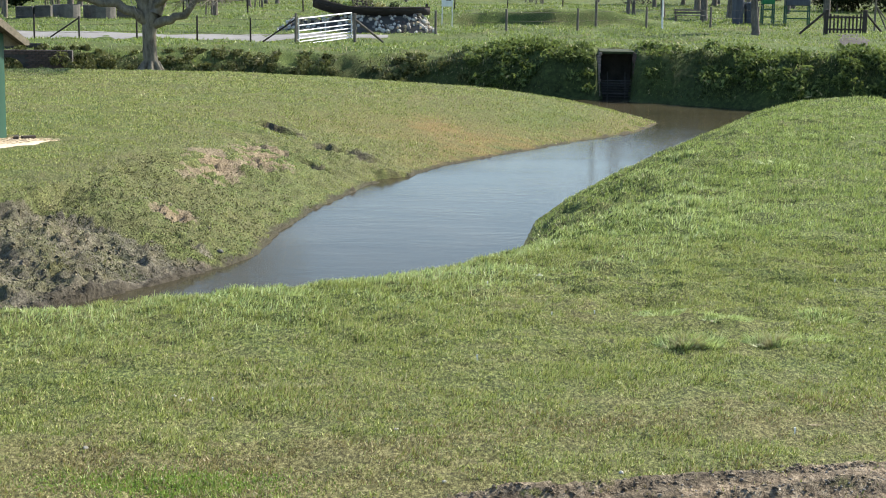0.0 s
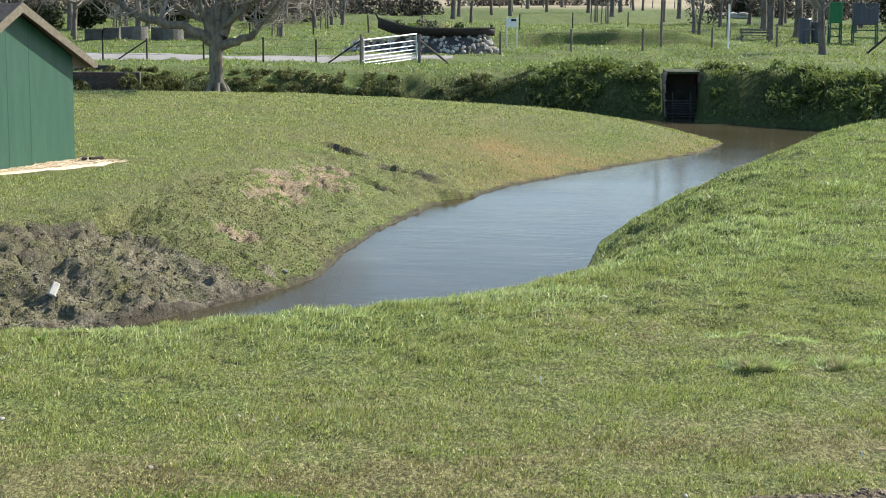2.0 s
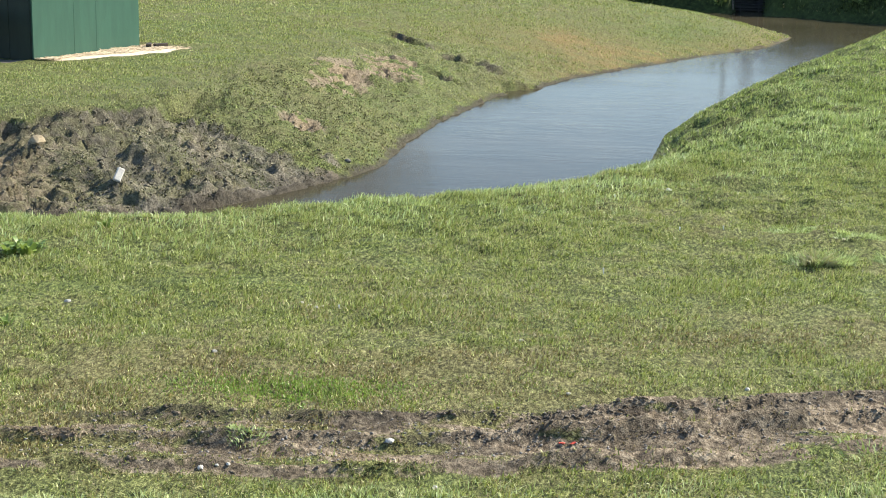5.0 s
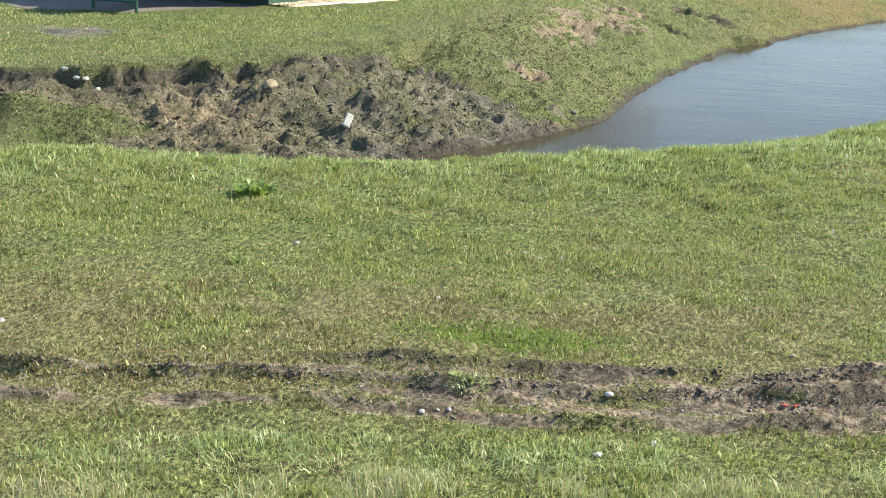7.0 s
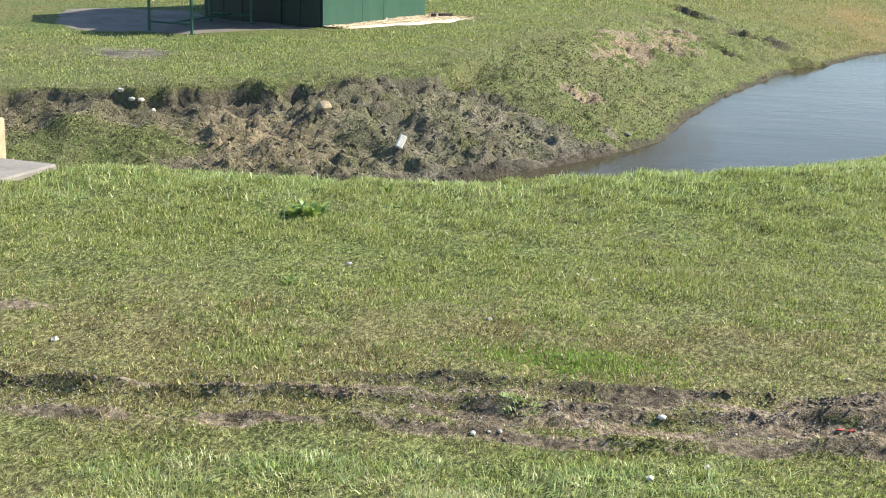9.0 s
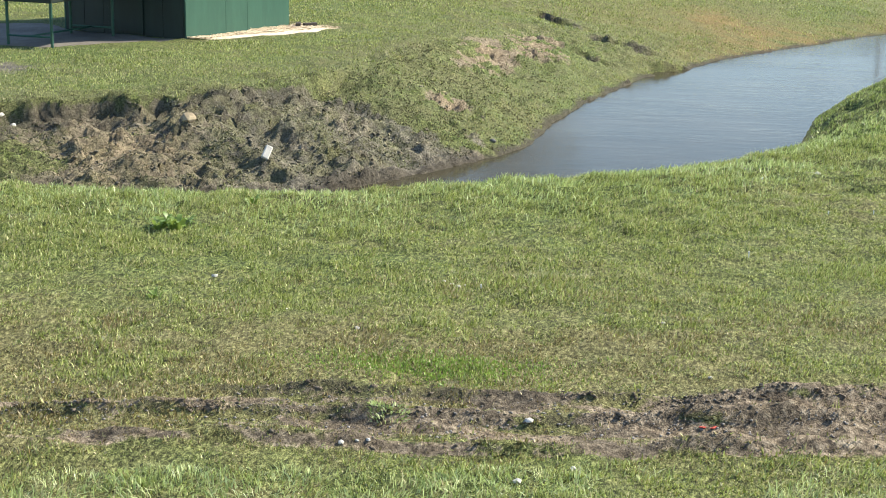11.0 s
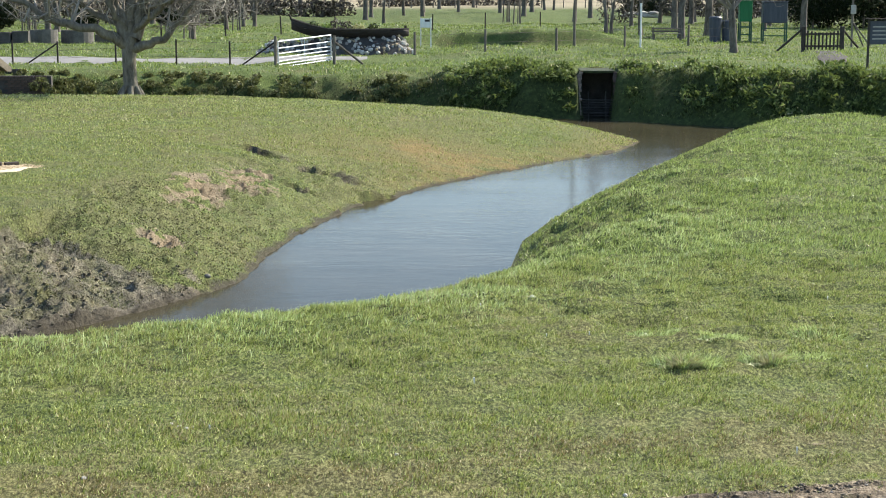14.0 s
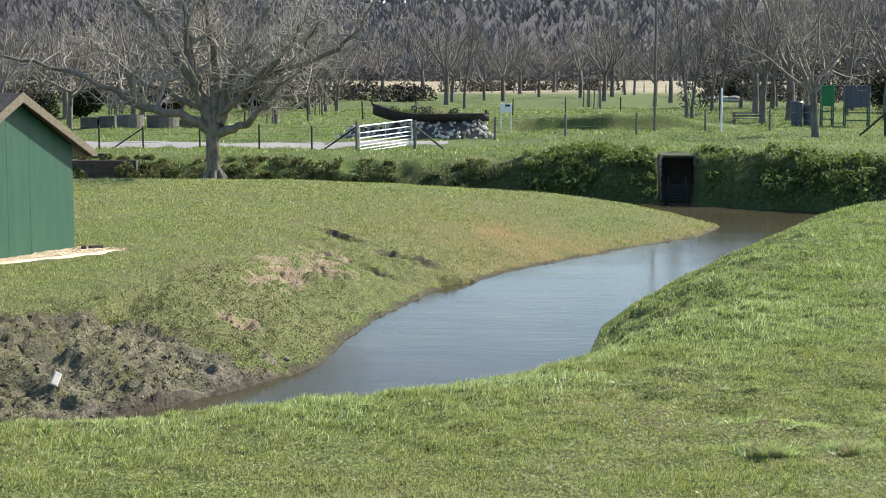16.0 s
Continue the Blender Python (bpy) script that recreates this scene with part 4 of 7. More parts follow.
# ---- trees ----
class Twigs:
    """Collects tapered tubes into one mesh."""

    def __init__(self):
        self.v, self.f = [], []

    def tube(self, pts, radii, sides):
        rings = []
        for i, p in enumerate(pts):
            d = (pts[min(i + 1, len(pts) - 1)] - pts[max(i - 1, 0)])
            d = d.normalized() if d.length > 1e-6 else Vector((0, 0, 1))
            a = d.cross(Vector((0.31, 0.87, 0.39)))
            a = a.normalized() if a.length > 1e-4 else Vector((1, 0, 0))
            b = d.cross(a)
            base = len(self.v)
            for k in range(sides):
                t = 2 * math.pi * k / sides
                self.v.append(tuple(p + (a * math.cos(t) + b * math.sin(t)) * radii[i]))
            rings.append(base)
        for r0, r1 in zip(rings, rings[1:]):
            for k in range(sides):
                j = (k + 1) % sides
                self.f.append((r0 + k, r0 + j, r1 + j, r1 + k))

    def object(self, name, material, parent, smooth=True):
        return raw(name, self.v, self.f, material, parent, smooth)


def wander(rnd, start, way, length, steps, bend, lift):
    """A crooked line from start, that turns slowly upwards by lift."""
    pts, d = [start.copy()], way.normalized()
    for i in range(steps):
        d = (d + Vector((rnd.gauss(0, bend), rnd.gauss(0, bend), rnd.gauss(0, bend) + lift))).normalized()
        pts.append(pts[-1] + d * (length / steps))
    return pts


def sprout(rnd, pts, radii, mesh, level, plan):
    """Grows side branches from a line, then from those, as the plan says: (count, length, lift, bend, sides) a level."""
    if level >= len(plan):
        return
    count, length, lift, bend, sides, lo = plan[level]
    for _ in range(count):
        t = lo + (1 - lo) * rnd.random()
        f = t * (len(pts) - 1)
        i = min(int(f), len(pts) - 2)
        p = pts[i].lerp(pts[i + 1], f - i)
        along = (pts[i + 1] - pts[i]).normalized()
        side = along.cross(Vector((rnd.gauss(0, 1), rnd.gauss(0, 1), rnd.gauss(0, 1))))
        side = side.normalized() if side.length > 1e-3 else Vector((1, 0, 0))
        way = along * (0.35 + 0.5 * rnd.random()) + side * (0.6 + 0.4 * rnd.random())
        ln = length * (0.55 + 0.6 * rnd.random()) * (1.15 - 0.5 * t)
        r0 = min(radii[i] * 0.65, 0.019 * ln + 0.007)
        r1 = max(r0 * 0.35, 0.0075)
        steps = 4 if sides > 3 else 3
        q = wander(rnd, p, way, ln, steps, bend, lift)
        rr = [r0 + (r1 - r0) * k / steps for k in range(steps + 1)]
        mesh.tube(q, rr, sides)
        sprout(rnd, q, rr, mesh, level + 1, plan)


def make_big_tree():
    """The old spreading tree on the lawn: short thick trunk, low limbs, a wide bare crown."""
    x, y = -7.93, 57.0
    tree = thing("spreading_tree", pose(x, y, land_at(x, y)), "old bare spreading tree with a short pale trunk on the lawn", "tree")
    rnd = random.Random(11)
    trunk = Twigs()
    pts = [Vector(p) for p in ((0.06, 0, -0.2), (0.05, 0, 0.0), (0.02, 0, 0.25), (-0.04, 0.02, 0.9), (-0.06, 0, 1.5), (-0.02, 0, 2.0), (0.0, 0.03, 2.4), (0.04, 0.05, 3.0))]
    trunk.tube(pts, [0.42, 0.34, 0.27, 0.235, 0.24, 0.28, 0.23, 0.14], 20)
    # root flares
    for a in range(7):
        t = a * 0.9 + 0.3
        d = Vector((math.cos(t), math.sin(t), 0))
        trunk.tube([d * 0.22 + Vector((0, 0, 0.55)), d * 0.42 + Vector((0, 0, 0.18)), d * 0.58 + Vector((0, 0, -0.12))], [0.09, 0.11, 0.05], 8)
    tr = trunk.object("trunk", BARK, tree)
    me = tr.data
    for v in me.vertices:
        n = noise.noise(Vector((v.co.x * 3, v.co.y * 3, v.co.z * 1.1)))
        v.co.x *= 1 + 0.16 * n
        v.co.y *= 1 + 0.16 * n
    # the great limbs: way points from the fork outwards, girth at the fork
    great = [([(-0.05, 0, 1.9), (-0.6, -0.2, 2.3), (-1.2, -0.4, 2.55), (-2.3, -0.7, 2.7), (-3.0, -0.9, 3.2), (-4.2, -1.1, 3.75), (-5.8, -1.3, 4.3), (-7.4, -1.4, 4.6)], 0.19),
             ([(0.05, 0, 1.8), (0.75, -0.3, 1.95), (1.3, -0.5, 2.25), (1.75, -0.6, 2.9), (2.3, -0.8, 3.5), (3.2, -1.0, 4.0)], 0.17),
             ([(-0.1, 0, 2.0), (-0.35, 0.1, 2.9), (-0.8, 0.2, 3.7), (-1.35, 0.2, 4.5), (-1.9, 0.3, 5.4), (-2.5, 0.2, 6.2), (-3.3, 0, 7.4), (-3.8, 0, 8.6)], 0.25),
             ([(0.0, 0, 2.2), (0.15, 0.1, 3.4), (-0.05, 0.1, 4.8), (-0.25, 0.2, 6.2), (-0.1, 0.3, 7.8), (0.2, 0.3, 9.4)], 0.19),
             ([(0.1, 0, 2.2), (0.5, -0.1, 3.3), (0.95, -0.2, 4.5), (1.5, -0.1, 5.4), (2.1, 0, 6.4), (2.6, 0.2, 7.9)], 0.21),
             ([(0.1, 0, 2.3), (0.7, 0.3, 3.2), (1.7, 0.5, 3.9), (3.0, 0.6, 4.2), (4.2, 0.6, 4.7), (5.0, 0.7, 5.4), (5.6, 0.8, 6.6)], 0.17),
             ([(-0.05, 0, 2.6), (-0.75, 0.3, 3.6), (-1.0, 0.6, 4.8), (-1.05, 0.8, 6.2), (-1.3, 0.9, 7.6)], 0.14)]
    lines = [([Vector(p) for p in pts], g) for pts, g in great]
    # lesser limbs that spread from the fork
    for start, way, length, girth, lift in (((-0.1, 0, 2.4), (-0.9, 0.5, 0.45), 6.6, 0.12, 0.04), ((0.1, 0, 2.4), (0.9, -0.4, 0.42), 6.0, 0.12, 0.04), ((0.05, 0, 2.3), (0.4, -0.8, 0.5), 5.2, 0.11, 0.05),
                                            ((-0.05, 0, 2.4), (-0.6, -0.75, 0.5), 5.4, 0.11, 0.05), ((0.05, 0, 2.6), (0.3, 0.9, 0.6), 5.6, 0.12, 0.03), ((-0.1, 0, 2.8), (-0.95, -0.1, 0.6), 6.4, 0.12, 0.03), ((0.1, 0, 2.9), (0.9, 0.1, 0.75), 6.0, 0.12, 0.03)):
        lines.append((wander(rnd, Vector(start), Vector(way), length, 8, 0.2, lift), girth))
    for way_pts, girth in lines:
        limb, fine = Twigs(), Twigs()
        pts = []
        for a, b in zip(way_pts, way_pts[1:]):
            for q in range(3):
                pts.append(a.lerp(b, q / 3) + Vector((rnd.gauss(0, 0.05), rnd.gauss(0, 0.05), rnd.gauss(0, 0.04))))
        pts.append(way_pts[-1])
        steps = len(pts) - 1
        rr = [girth * 1.12 * (1 - 0.82 * (k / steps) ** 0.8) for k in range(steps + 1)]
        limb.tube(pts, rr, 9)
        ob = limb.object("limb", BARK, tree)
        sprout(rnd, pts, rr, fine, 0, [(11, 2.6, 0.07, 0.36, 4, 0.18), (6, 1.35, 0.08, 0.42, 3, 0.1), (2, 0.7, 0.10, 0.42, 3, 0.1)])
        for i, (vx, vy, vz) in enumerate(fine.v):
            low = 2.0 + 0.20 * math.hypot(vx, vy)
            if vz < low:
                fine.v[i] = (vx, vy, low + 0.45 * (low - vz))
        tagged(fine.object("crown", LIT_TWIG, ob), kind="stuff")
    return tree


make_big_tree()


def make_orchard_tree(name, seed, height, spread, upright, label):
    """A bare tree of the orchard: one stem, rising limbs, fine twigs."""
    tree = thing(name, pose(0, 0, -500), label, "tree", "bare trees in the meadow")
    rnd = random.Random(seed)
    stem, crown = Twigs(), Twigs()
    r = 0.026 * height * (0.55 if spread < 0.5 else 1.0)
    fork = height * (0.8 if spread < 0.5 else 0.30)
    pts = wander(rnd, Vector((0, 0, -0.15)), Vector((0, 0, 1)), fork + 0.15, 6, 0.05, 0.2)
    rr = [r * (1.3 if k == 0 else 1 - (0.8 if spread < 0.5 else 0.25) * k / 6) for k in range(7)]
    stem.tube(pts, rr, 8)
    stem.object("trunk", BARK_GREY, tree)
    count = 14 if spread < 0.5 else 7
    for b in range(count):
        t = 0.15 + 0.8 * rnd.random() if spread < 0.5 else 0.80 + 0.2 * rnd.random()
        f = t * 6
        p = pts[int(f)].lerp(pts[min(int(f) + 1, 6)], f - int(f))
        a = b * 2.4 + rnd.gauss(0, 0.4)
        way = Vector((math.cos(a) * spread, math.sin(a) * spread, upright))
        ln = height * ((0.5 - 0.3 * t) if spread < 0.5 else 0.58) * (0.8 + 0.4 * rnd.random())
        q = wander(rnd, p, way, ln, 7, 0.16, 0.10)
        g = [rr[int(f)] * 0.5 * (1 - 0.85 * k / 7) + 0.008 for k in range(8)]
        crown.tube(q, g, 5)
        sprout(rnd, q, g, crown, 0, [(6, height * 0.25, 0.06, 0.22, 3, 0.12), (4, height * 0.15, 0.06, 0.28, 3, 0.1), (1, height * 0.09, 0.06, 0.28, 3, 0.1)] if spread >= 0.5 else [(5, height * 0.13, 0.10, 0.2, 3, 0.1), (3, height * 0.08, 0.1, 0.25, 3, 0.1)])
    tagged(crown.object("crown", TWIG, tree), kind="stuff")
    return tree


KINDS = [make_orchard_tree("orchard_tree", 21 + i, h, s, u, lab) for i, (h, s, u, lab) in enumerate((
    (7.5, 0.9, 0.7, "bare grey orchard tree with a round crown"), (8.5, 0.7, 0.9, "tall bare grey tree with rising limbs"),
    (6.5, 1.0, 0.5, "low bare orchard tree with spreading twigs"), (9.5, 0.42, 1.1, "slim bare tree with upright branches"),
    (7.0, 0.85, 0.75, "bare orchard tree with a forked crown")))]
PLACES = [(-11.3, 111, 0), (-10.8, 133, 2), (-10.3, 145, 0), (-9.4, 146, 4), (0.33, 167, 1), (1.96, 152, 3), (1.0, 183, 4), (4.84, 194, 2),
          (6.64, 183, 0), (11.6, 250, 1), (12.8, 221, 2), (18.1, 270, 0), (17.2, 207, 1), (17.8, 183, 0), (26.1, 237, 4), (28.1, 243, 2),
          (21.4, 167, 0), (25.2, 183, 1), (15.9, 108, 3), (16.5, 109.5, 3), (18.9, 112, 3), (20.9, 108, 1), (28.9, 145, 1), (19.1, 84.5, 4),
          (23.5, 112, 1), (26.0, 118, 3), (24.2, 128, 1), (30.5, 125, 3), (29.0, 108, 1), (34.0, 138, 1), (27.0, 150, 3), (31.8, 158, 0), (36, 170, 1), (22.8, 140, 3),
          (-27, 118, 1), (-31, 128, 0), (-24, 140, 2), (-33, 150, 1), (-19, 152, 0), (-24.5, 108, 2), (-29, 112, 0), (-19.5, 104, 1), (-22.0, 121, 4), (-17.0, 128, 1), (-26.5, 99, 1), (-13.5, 137, 4), (-20, 140, 3), (-15, 165, 4), (-22, 172, 1), (-28, 180, 0), (-36, 175, 1),
          (-12, 185, 2), (-7, 190, 0), (-2.5, 200, 1), (-16, 205, 3), (-30, 205, 1), (8, 215, 2), (22, 215, 1), (34, 215, 0), (41, 190, 1), (44, 230, 3)]
rnd_t = random.Random(5)
for x, y, k in PLACES:
    s = 0.9 + 0.3 * rnd_t.random() + (0.25 if y > 160 or x > 22 else 0)
    z = land_at(x, y)
    ob = copy_thing(KINDS[k], pose(x, y, z, 0, 0, rnd_t.random() * 360))
    ob.scale = (s, s, s * (0.92 + 0.2 * rnd_t.random()))
for ob in KINDS:
    for o in (*ob.children_recursive, ob):
        bpy.data.objects.remove(o)


def scatter_wood(name, count, x0, x1, y0, y1, h0, h1, material, label, seed, branches=26, width=1.0):
    """Many bare far trees as one tangle of stems and twigs."""
    rnd = random.Random(seed)
    w = Twigs()
    for _ in range(count):
        y = y0 + (y1 - y0) * rnd.random()
        x = (x0 + (x1 - x0) * rnd.random()) * y / y1
        h = h0 + (h1 - h0) * rnd.random()
        base = Vector((x, y, land_at(x, y) - 0.3))
        g = 0.0011 * y * width
        stem = [base, base + Vector((rnd.gauss(0, 0.03) * h, 0, h * 0.5)), base + Vector((rnd.gauss(0, 0.06) * h, rnd.gauss(0, 0.05) * h, h))]
        w.tube(stem, [g * 0.55 + 0.005 * h, g * 0.4 + 0.003 * h, g * 0.2], 4)
        for _b in range(branches):
            t = 0.2 + 0.75 * rnd.random()
            p = stem[0].lerp(stem[2], t)
            a, e = rnd.random() * 6.283, 0.5 + rnd.random()
            ln = h * (0.42 - 0.25 * t) * (0.6 + 0.7 * rnd.random())
            q = p + Vector((math.cos(a), math.sin(a), e)).normalized() * ln
            w.tube([p, q], [g * 0.5, g * 0.15], 3)
            for _c in range(3):
                p2 = p.lerp(q, 0.3 + 0.6 * rnd.random())
                q2 = p2 + Vector((rnd.gauss(0, 1), rnd.gauss(0, 1), rnd.gauss(0.6, 0.7))).normalized() * ln * 0.45
                w.tube([p2, q2], [g * 0.35, g * 0.1], 3)
    return tagged(w.object(name, material, None), label, "woods", kind="stuff")


scatter_wood("distant_woods", 340, -270, 240, 590, 760, 9, 16, FARWOOD, "distant belt of bare woodland beyond the stubble", 32, 11, 0.9)


def leaf_cloud(name, spots, material, label, category, seed, leaf=0.10, per=300, parent=None):
    """A bush or hedge made of many small leaves round a number of uneven clumps (x, y, z, rx, ry, rz)."""
    r = np.random.default_rng(seed)
    cs, fs = [], []
    for (x, y, z, rx, ry, rz) in spots:
        n = per
        d = r.normal(size=(n, 3))
        d /= np.linalg.norm(d, axis=1)[:, None]
        rad = 0.55 + 0.5 * r.random(n) ** 0.6
        p = d * rad[:, None] * (rx, ry, rz) + (x, y, z)
        a = r.normal(size=(n, 3)) * leaf * 0.5
        b = r.normal(size=(n, 3)) * leaf * 0.5
        cs.append(np.stack([p - a, p + b, p + a], 1).reshape(-1, 3))
    co_ = np.concatenate(cs)
    me = fast_mesh(name, co_, np.arange(len(co_)).reshape(-1, 3), material)
    ob = new(name, me)
    if parent:
        ob.parent = parent
        return ob
    return tagged(ob, label, category, kind="stuff")


rb = random.Random(8)
spots = []
for i in range(60):
    x = -75 + 2.1 * i + rb.gauss(0, 0.6)
    y = 196 + 12 * math.sin(i * 0.31) + rb.gauss(0, 2)
    if -2 < x < 32:
        y += 95
    spots.append((x, y, 0.8, 1.7, 1.2, 1.2 + 0.5 * rb.random()))
brush = []
for i in range(150):
    x = -170 + 2.2 * i + rb.gauss(0, 1)
    brush.append((x * 1.7, 620 + 24 * math.sin(i * 0.4) + rb.gauss(0, 8), 2.0, 4.4, 3.0, 2.4 + 2.2 * rb.random()))
leaf_cloud("woodland_brush", brush, FARWOOD, "brown brushwood along the edge of the woods", "brushwood", 4, 0.8, 260)
thicket = [(24 + 1.5 * i + rb.gauss(0, 0.8), 150 + rb.gauss(0, 7), 1.6 + rb.random() * 2.2, 1.9, 1.5, 1.6 + rb.random()) for i in range(22)]
leaf_cloud("thicket", thicket, HEDGE, "dense dark brown thicket behind the bare trees", "thicket", 5, 0.22, 700)
left_brush = [(-42 + 1.3 * i + rb.gauss(0, 0.6), 158 + rb.gauss(0, 6), 1.2 + rb.random(), 1.6, 1.3, 1.2 + 0.8 * rb.random()) for i in range(24)]
leaf_cloud("brushwood", left_brush, HEDGE, "low brown brushwood behind the meadow", "brushwood", 6, 0.22, 450)
leaf_cloud("field_hedge", spots, HEDGE, "brown leafless field hedge beyond the meadow", "hedge", 3, 0.30, 520)
for x, y, s in ((-26.5, 122, 1.6), (-30.5, 124, 1.5), (-22.5, 135, 1.3), (-16, 140, 1.2), (33.0, 190, 2.6), (36.2, 132, 2.7), (38.0, 134, 3.2), (40, 131, 3.6), (43, 133, 4.2), (46, 133, 4.2)):
    b = thing("evergreen_bush", pose(x, y, land_at(x, y)), "dark evergreen bush at the edge of the meadow", "bush", "dark bushes")
    sp = [(rb.gauss(0, s * 0.35), rb.gauss(0, s * 0.3), s * (0.35 + 0.5 * rb.random()), s * 0.55, s * 0.5, s * 0.5) for _ in range(7)]
    leaf_cloud("foliage", sp, EVERGREEN, "", "", int(x * 7 + 500), 0.11 + 0.02 * s, 760, b)
    st = Twigs()
    st.tube([Vector((0, 0, -0.1)), Vector((0.05, 0, s * 0.6))], [0.09, 0.05], 6)
    st.object("stem", BARK_GREY, b)


def hill_crowns():
    """The bare woods that cover the far hill: many small brooms of thin branches side by side."""
    r = np.random.default_rng(60)
    n, m = 5200, 14
    y = r.uniform(630, 1540, n)
    x = r.uniform(-0.40, 0.36, n) * y
    z = land_many(x, y) - 0.5
    h = r.uniform(6, 12, n)
    lift = r.uniform(0.05, 0.5, (n, m)) * h[:, None]
    a = r.random((n, m)) * 6.283
    out = r.uniform(0.1, 0.55, (n, m)) * h[:, None]
    w = r.uniform(0.35, 0.8, (n, m))
    b = r.random((n, m)) * 6.283
    bx, by, bz = x[:, None] + 0 * a, y[:, None] + 0 * a, z[:, None] + lift
    tip = np.stack([bx + np.cos(a) * out, by + np.sin(a) * out, z[:, None] + lift * 0.4 + h[:, None] * r.uniform(0.5, 0.9, (n, m))], -1)
    p0 = np.stack([bx - np.cos(b) * w, by - np.sin(b) * w, bz], -1)
    p1 = np.stack([bx + np.cos(b) * w, by + np.sin(b) * w, bz], -1)
    c = np.stack([p0, p1, tip], 2).reshape(-1, 3)
    tagged(new("hill_woods", fast_mesh("hill_woods", c, np.arange(len(c)).reshape(-1, 3), HAZY_HILLWOOD)), "grey-brown bare woods on the distant hill, haze put into their colour", "woods", kind="stuff")


hill_crowns()


# ---- past the ditch: culvert, road, fence, gate, boat ----
def make_culvert():
    """Brick-sided culvert mouth in the far bank with a barred screen."""
    c = thing("culvert", pose(7.98, 56.0, -1.15, 0, 0, -6), "dark culvert mouth with brick sides and barred screen", "culvert")
    bm = bmesh.new()
    box(bm, -0.59, 0.59, 2.2, 2.38, 0, 1.63)
    part("back_wall", bm, CONCRETE_DARK, c)
    bm = bmesh.new()
    box(bm, -0.60, 0.60, 0.42, 2.4, 1.64, 1.72, 0.01)
    part("lintel", bm, DIM_CONCRETE, c, "concrete lintel, coloured dark to dim the sunlight on it")
    for sx in (-1, 1):
        wall = None
        bm = bmesh.new()
        prof = [(-0.25, -0.1), (2.3, -0.1), (2.3, 1.62), (0.45, 1.62), (-0.25, 0.25)] if sx < 0 else [(0.0, -0.1), (2.3, -0.1), (2.3, 1.62), (0.45, 1.62), (0.0, 0.4)]
        a = [bm.verts.new((sx * 0.56, y, z)) for y, z in prof]
        b = [bm.verts.new((sx * 0.66, y, z)) for y, z in prof]
        bm.faces.new(a)
        bm.faces.new(b[::-1])
        for i in range(5):
            j = (i + 1) % 5
            bm.faces.new((a[i], b[i], b[j], a[j]))
        bmesh.ops.recalc_face_normals(bm, faces=bm.faces)
        wall = part("wing_wall", bm, DIM_CONCRETE, c)
        # bricks stepping up the wing wall's edge; the left ones have sunlight in their colour
        rb_ = random.Random(3 + sx)
        for k in range(15):
            t = k / 14
            y = prof[4][0] + (prof[3][0] - prof[4][0]) * t
            z = prof[4][1] + (prof[3][1] - prof[4][1]) * t
            bm = bmesh.new()
            w = 0.05 + 0.02 * rb_.random()
            box(bm, -w, w, -0.09, 0.09, -0.045, 0.045, 0.008)
            br = part("brick", bm, LIT_BRICK if sx < 0 else BRICK, wall)
            br.matrix_local = pose(sx * 0.62 + rb_.gauss(0, 0.02), y - 0.02, z + 0.02, 0, 0, rb_.gauss(0, 6))
    for k in range(8):
        bm = bmesh.new()
        y = 0.05 + 0.055 * k
        bar(bm, (-0.55, y, 0.12 + 0.085 * k), (0.55, y, 0.12 + 0.085 * k), 0.022, sides=6)
        part("screen_bar", bm, CONCRETE_DARK, c, "rusty grey bar")
    for x in (-0.3, 0.3):
        bm = bmesh.new()
        bar(bm, (x, 0.0, 0.03), (x, 0.62, 1.0), 0.02, sides=6)
        part("screen_upright", bm, CONCRETE_DARK, c)
    return c


make_culvert()


def make_brick_bridge():
    """Low brick wall with an arch where the ditch passes under the track."""
    b = thing("brick_bridge", pose(-13.6, 61.0, -1.1, 0, 0, 3), "low old brick bridge wall with a dark arched opening", "bridge")
    bm = bmesh.new()
    outer = [(-3.2, 0), (-3.2, 1.25), (2.2, 1.25), (2.2, 0)]
    arch = [(0.45, 0.0)] + [(-0.1 + 0.55 * math.cos(a), 0.55 + 0.45 * math.sin(a)) for a in np.linspace(0, math.pi, 9)] + [(-0.65, 0.0)]
    prof = outer + arch
    f0 = [bm.verts.new((x, 0, z)) for x, z in prof]
    f1 = [bm.verts.new((x, 0.35, z)) for x, z in prof]
    bm.faces.new(f0)
    bm.faces.new(f1[::-1])
    for i in range(len(prof)):
        j = (i + 1) % len(prof)
        bm.faces.new((f0[i], f1[i], f1[j], f0[j]))
    bmesh.ops.recalc_face_normals(bm, faces=bm.faces)
    part("wall", bm, CONCRETE_DARK, b)
    bm = bmesh.new()
    box(bm, -1.0, 0.8, 2.2, 2.4, 0, 1.4)
    part("tunnel_end", bm, CONCRETE_DARK, b)
    # courses of brick on the face
    me = None
    rb_ = random.Random(9)
    for row in range(15):
        z = 0.06 + row * 0.083
        for col in range(22):
            x = -3.1 + col * 0.24 + (0.12 if row % 2 else 0)
            if x > 2.05 or (abs(x + 0.1) < 0.62 and z < 1.06):
                continue
            if me is None:
                bm = bmesh.new()
                box(bm, -0.108, 0.108, -0.02, 0.02, -0.034, 0.034, 0.005)
                o = part("brick", bm, BRICK, b)
                me = o.data
            else:
                o = new("brick", me)
                o.parent = b
            o.matrix_local = pose(x, -0.012 + rb_.gauss(0, 0.004), z, 0, 0, rb_.gauss(0, 1.2))
    return b


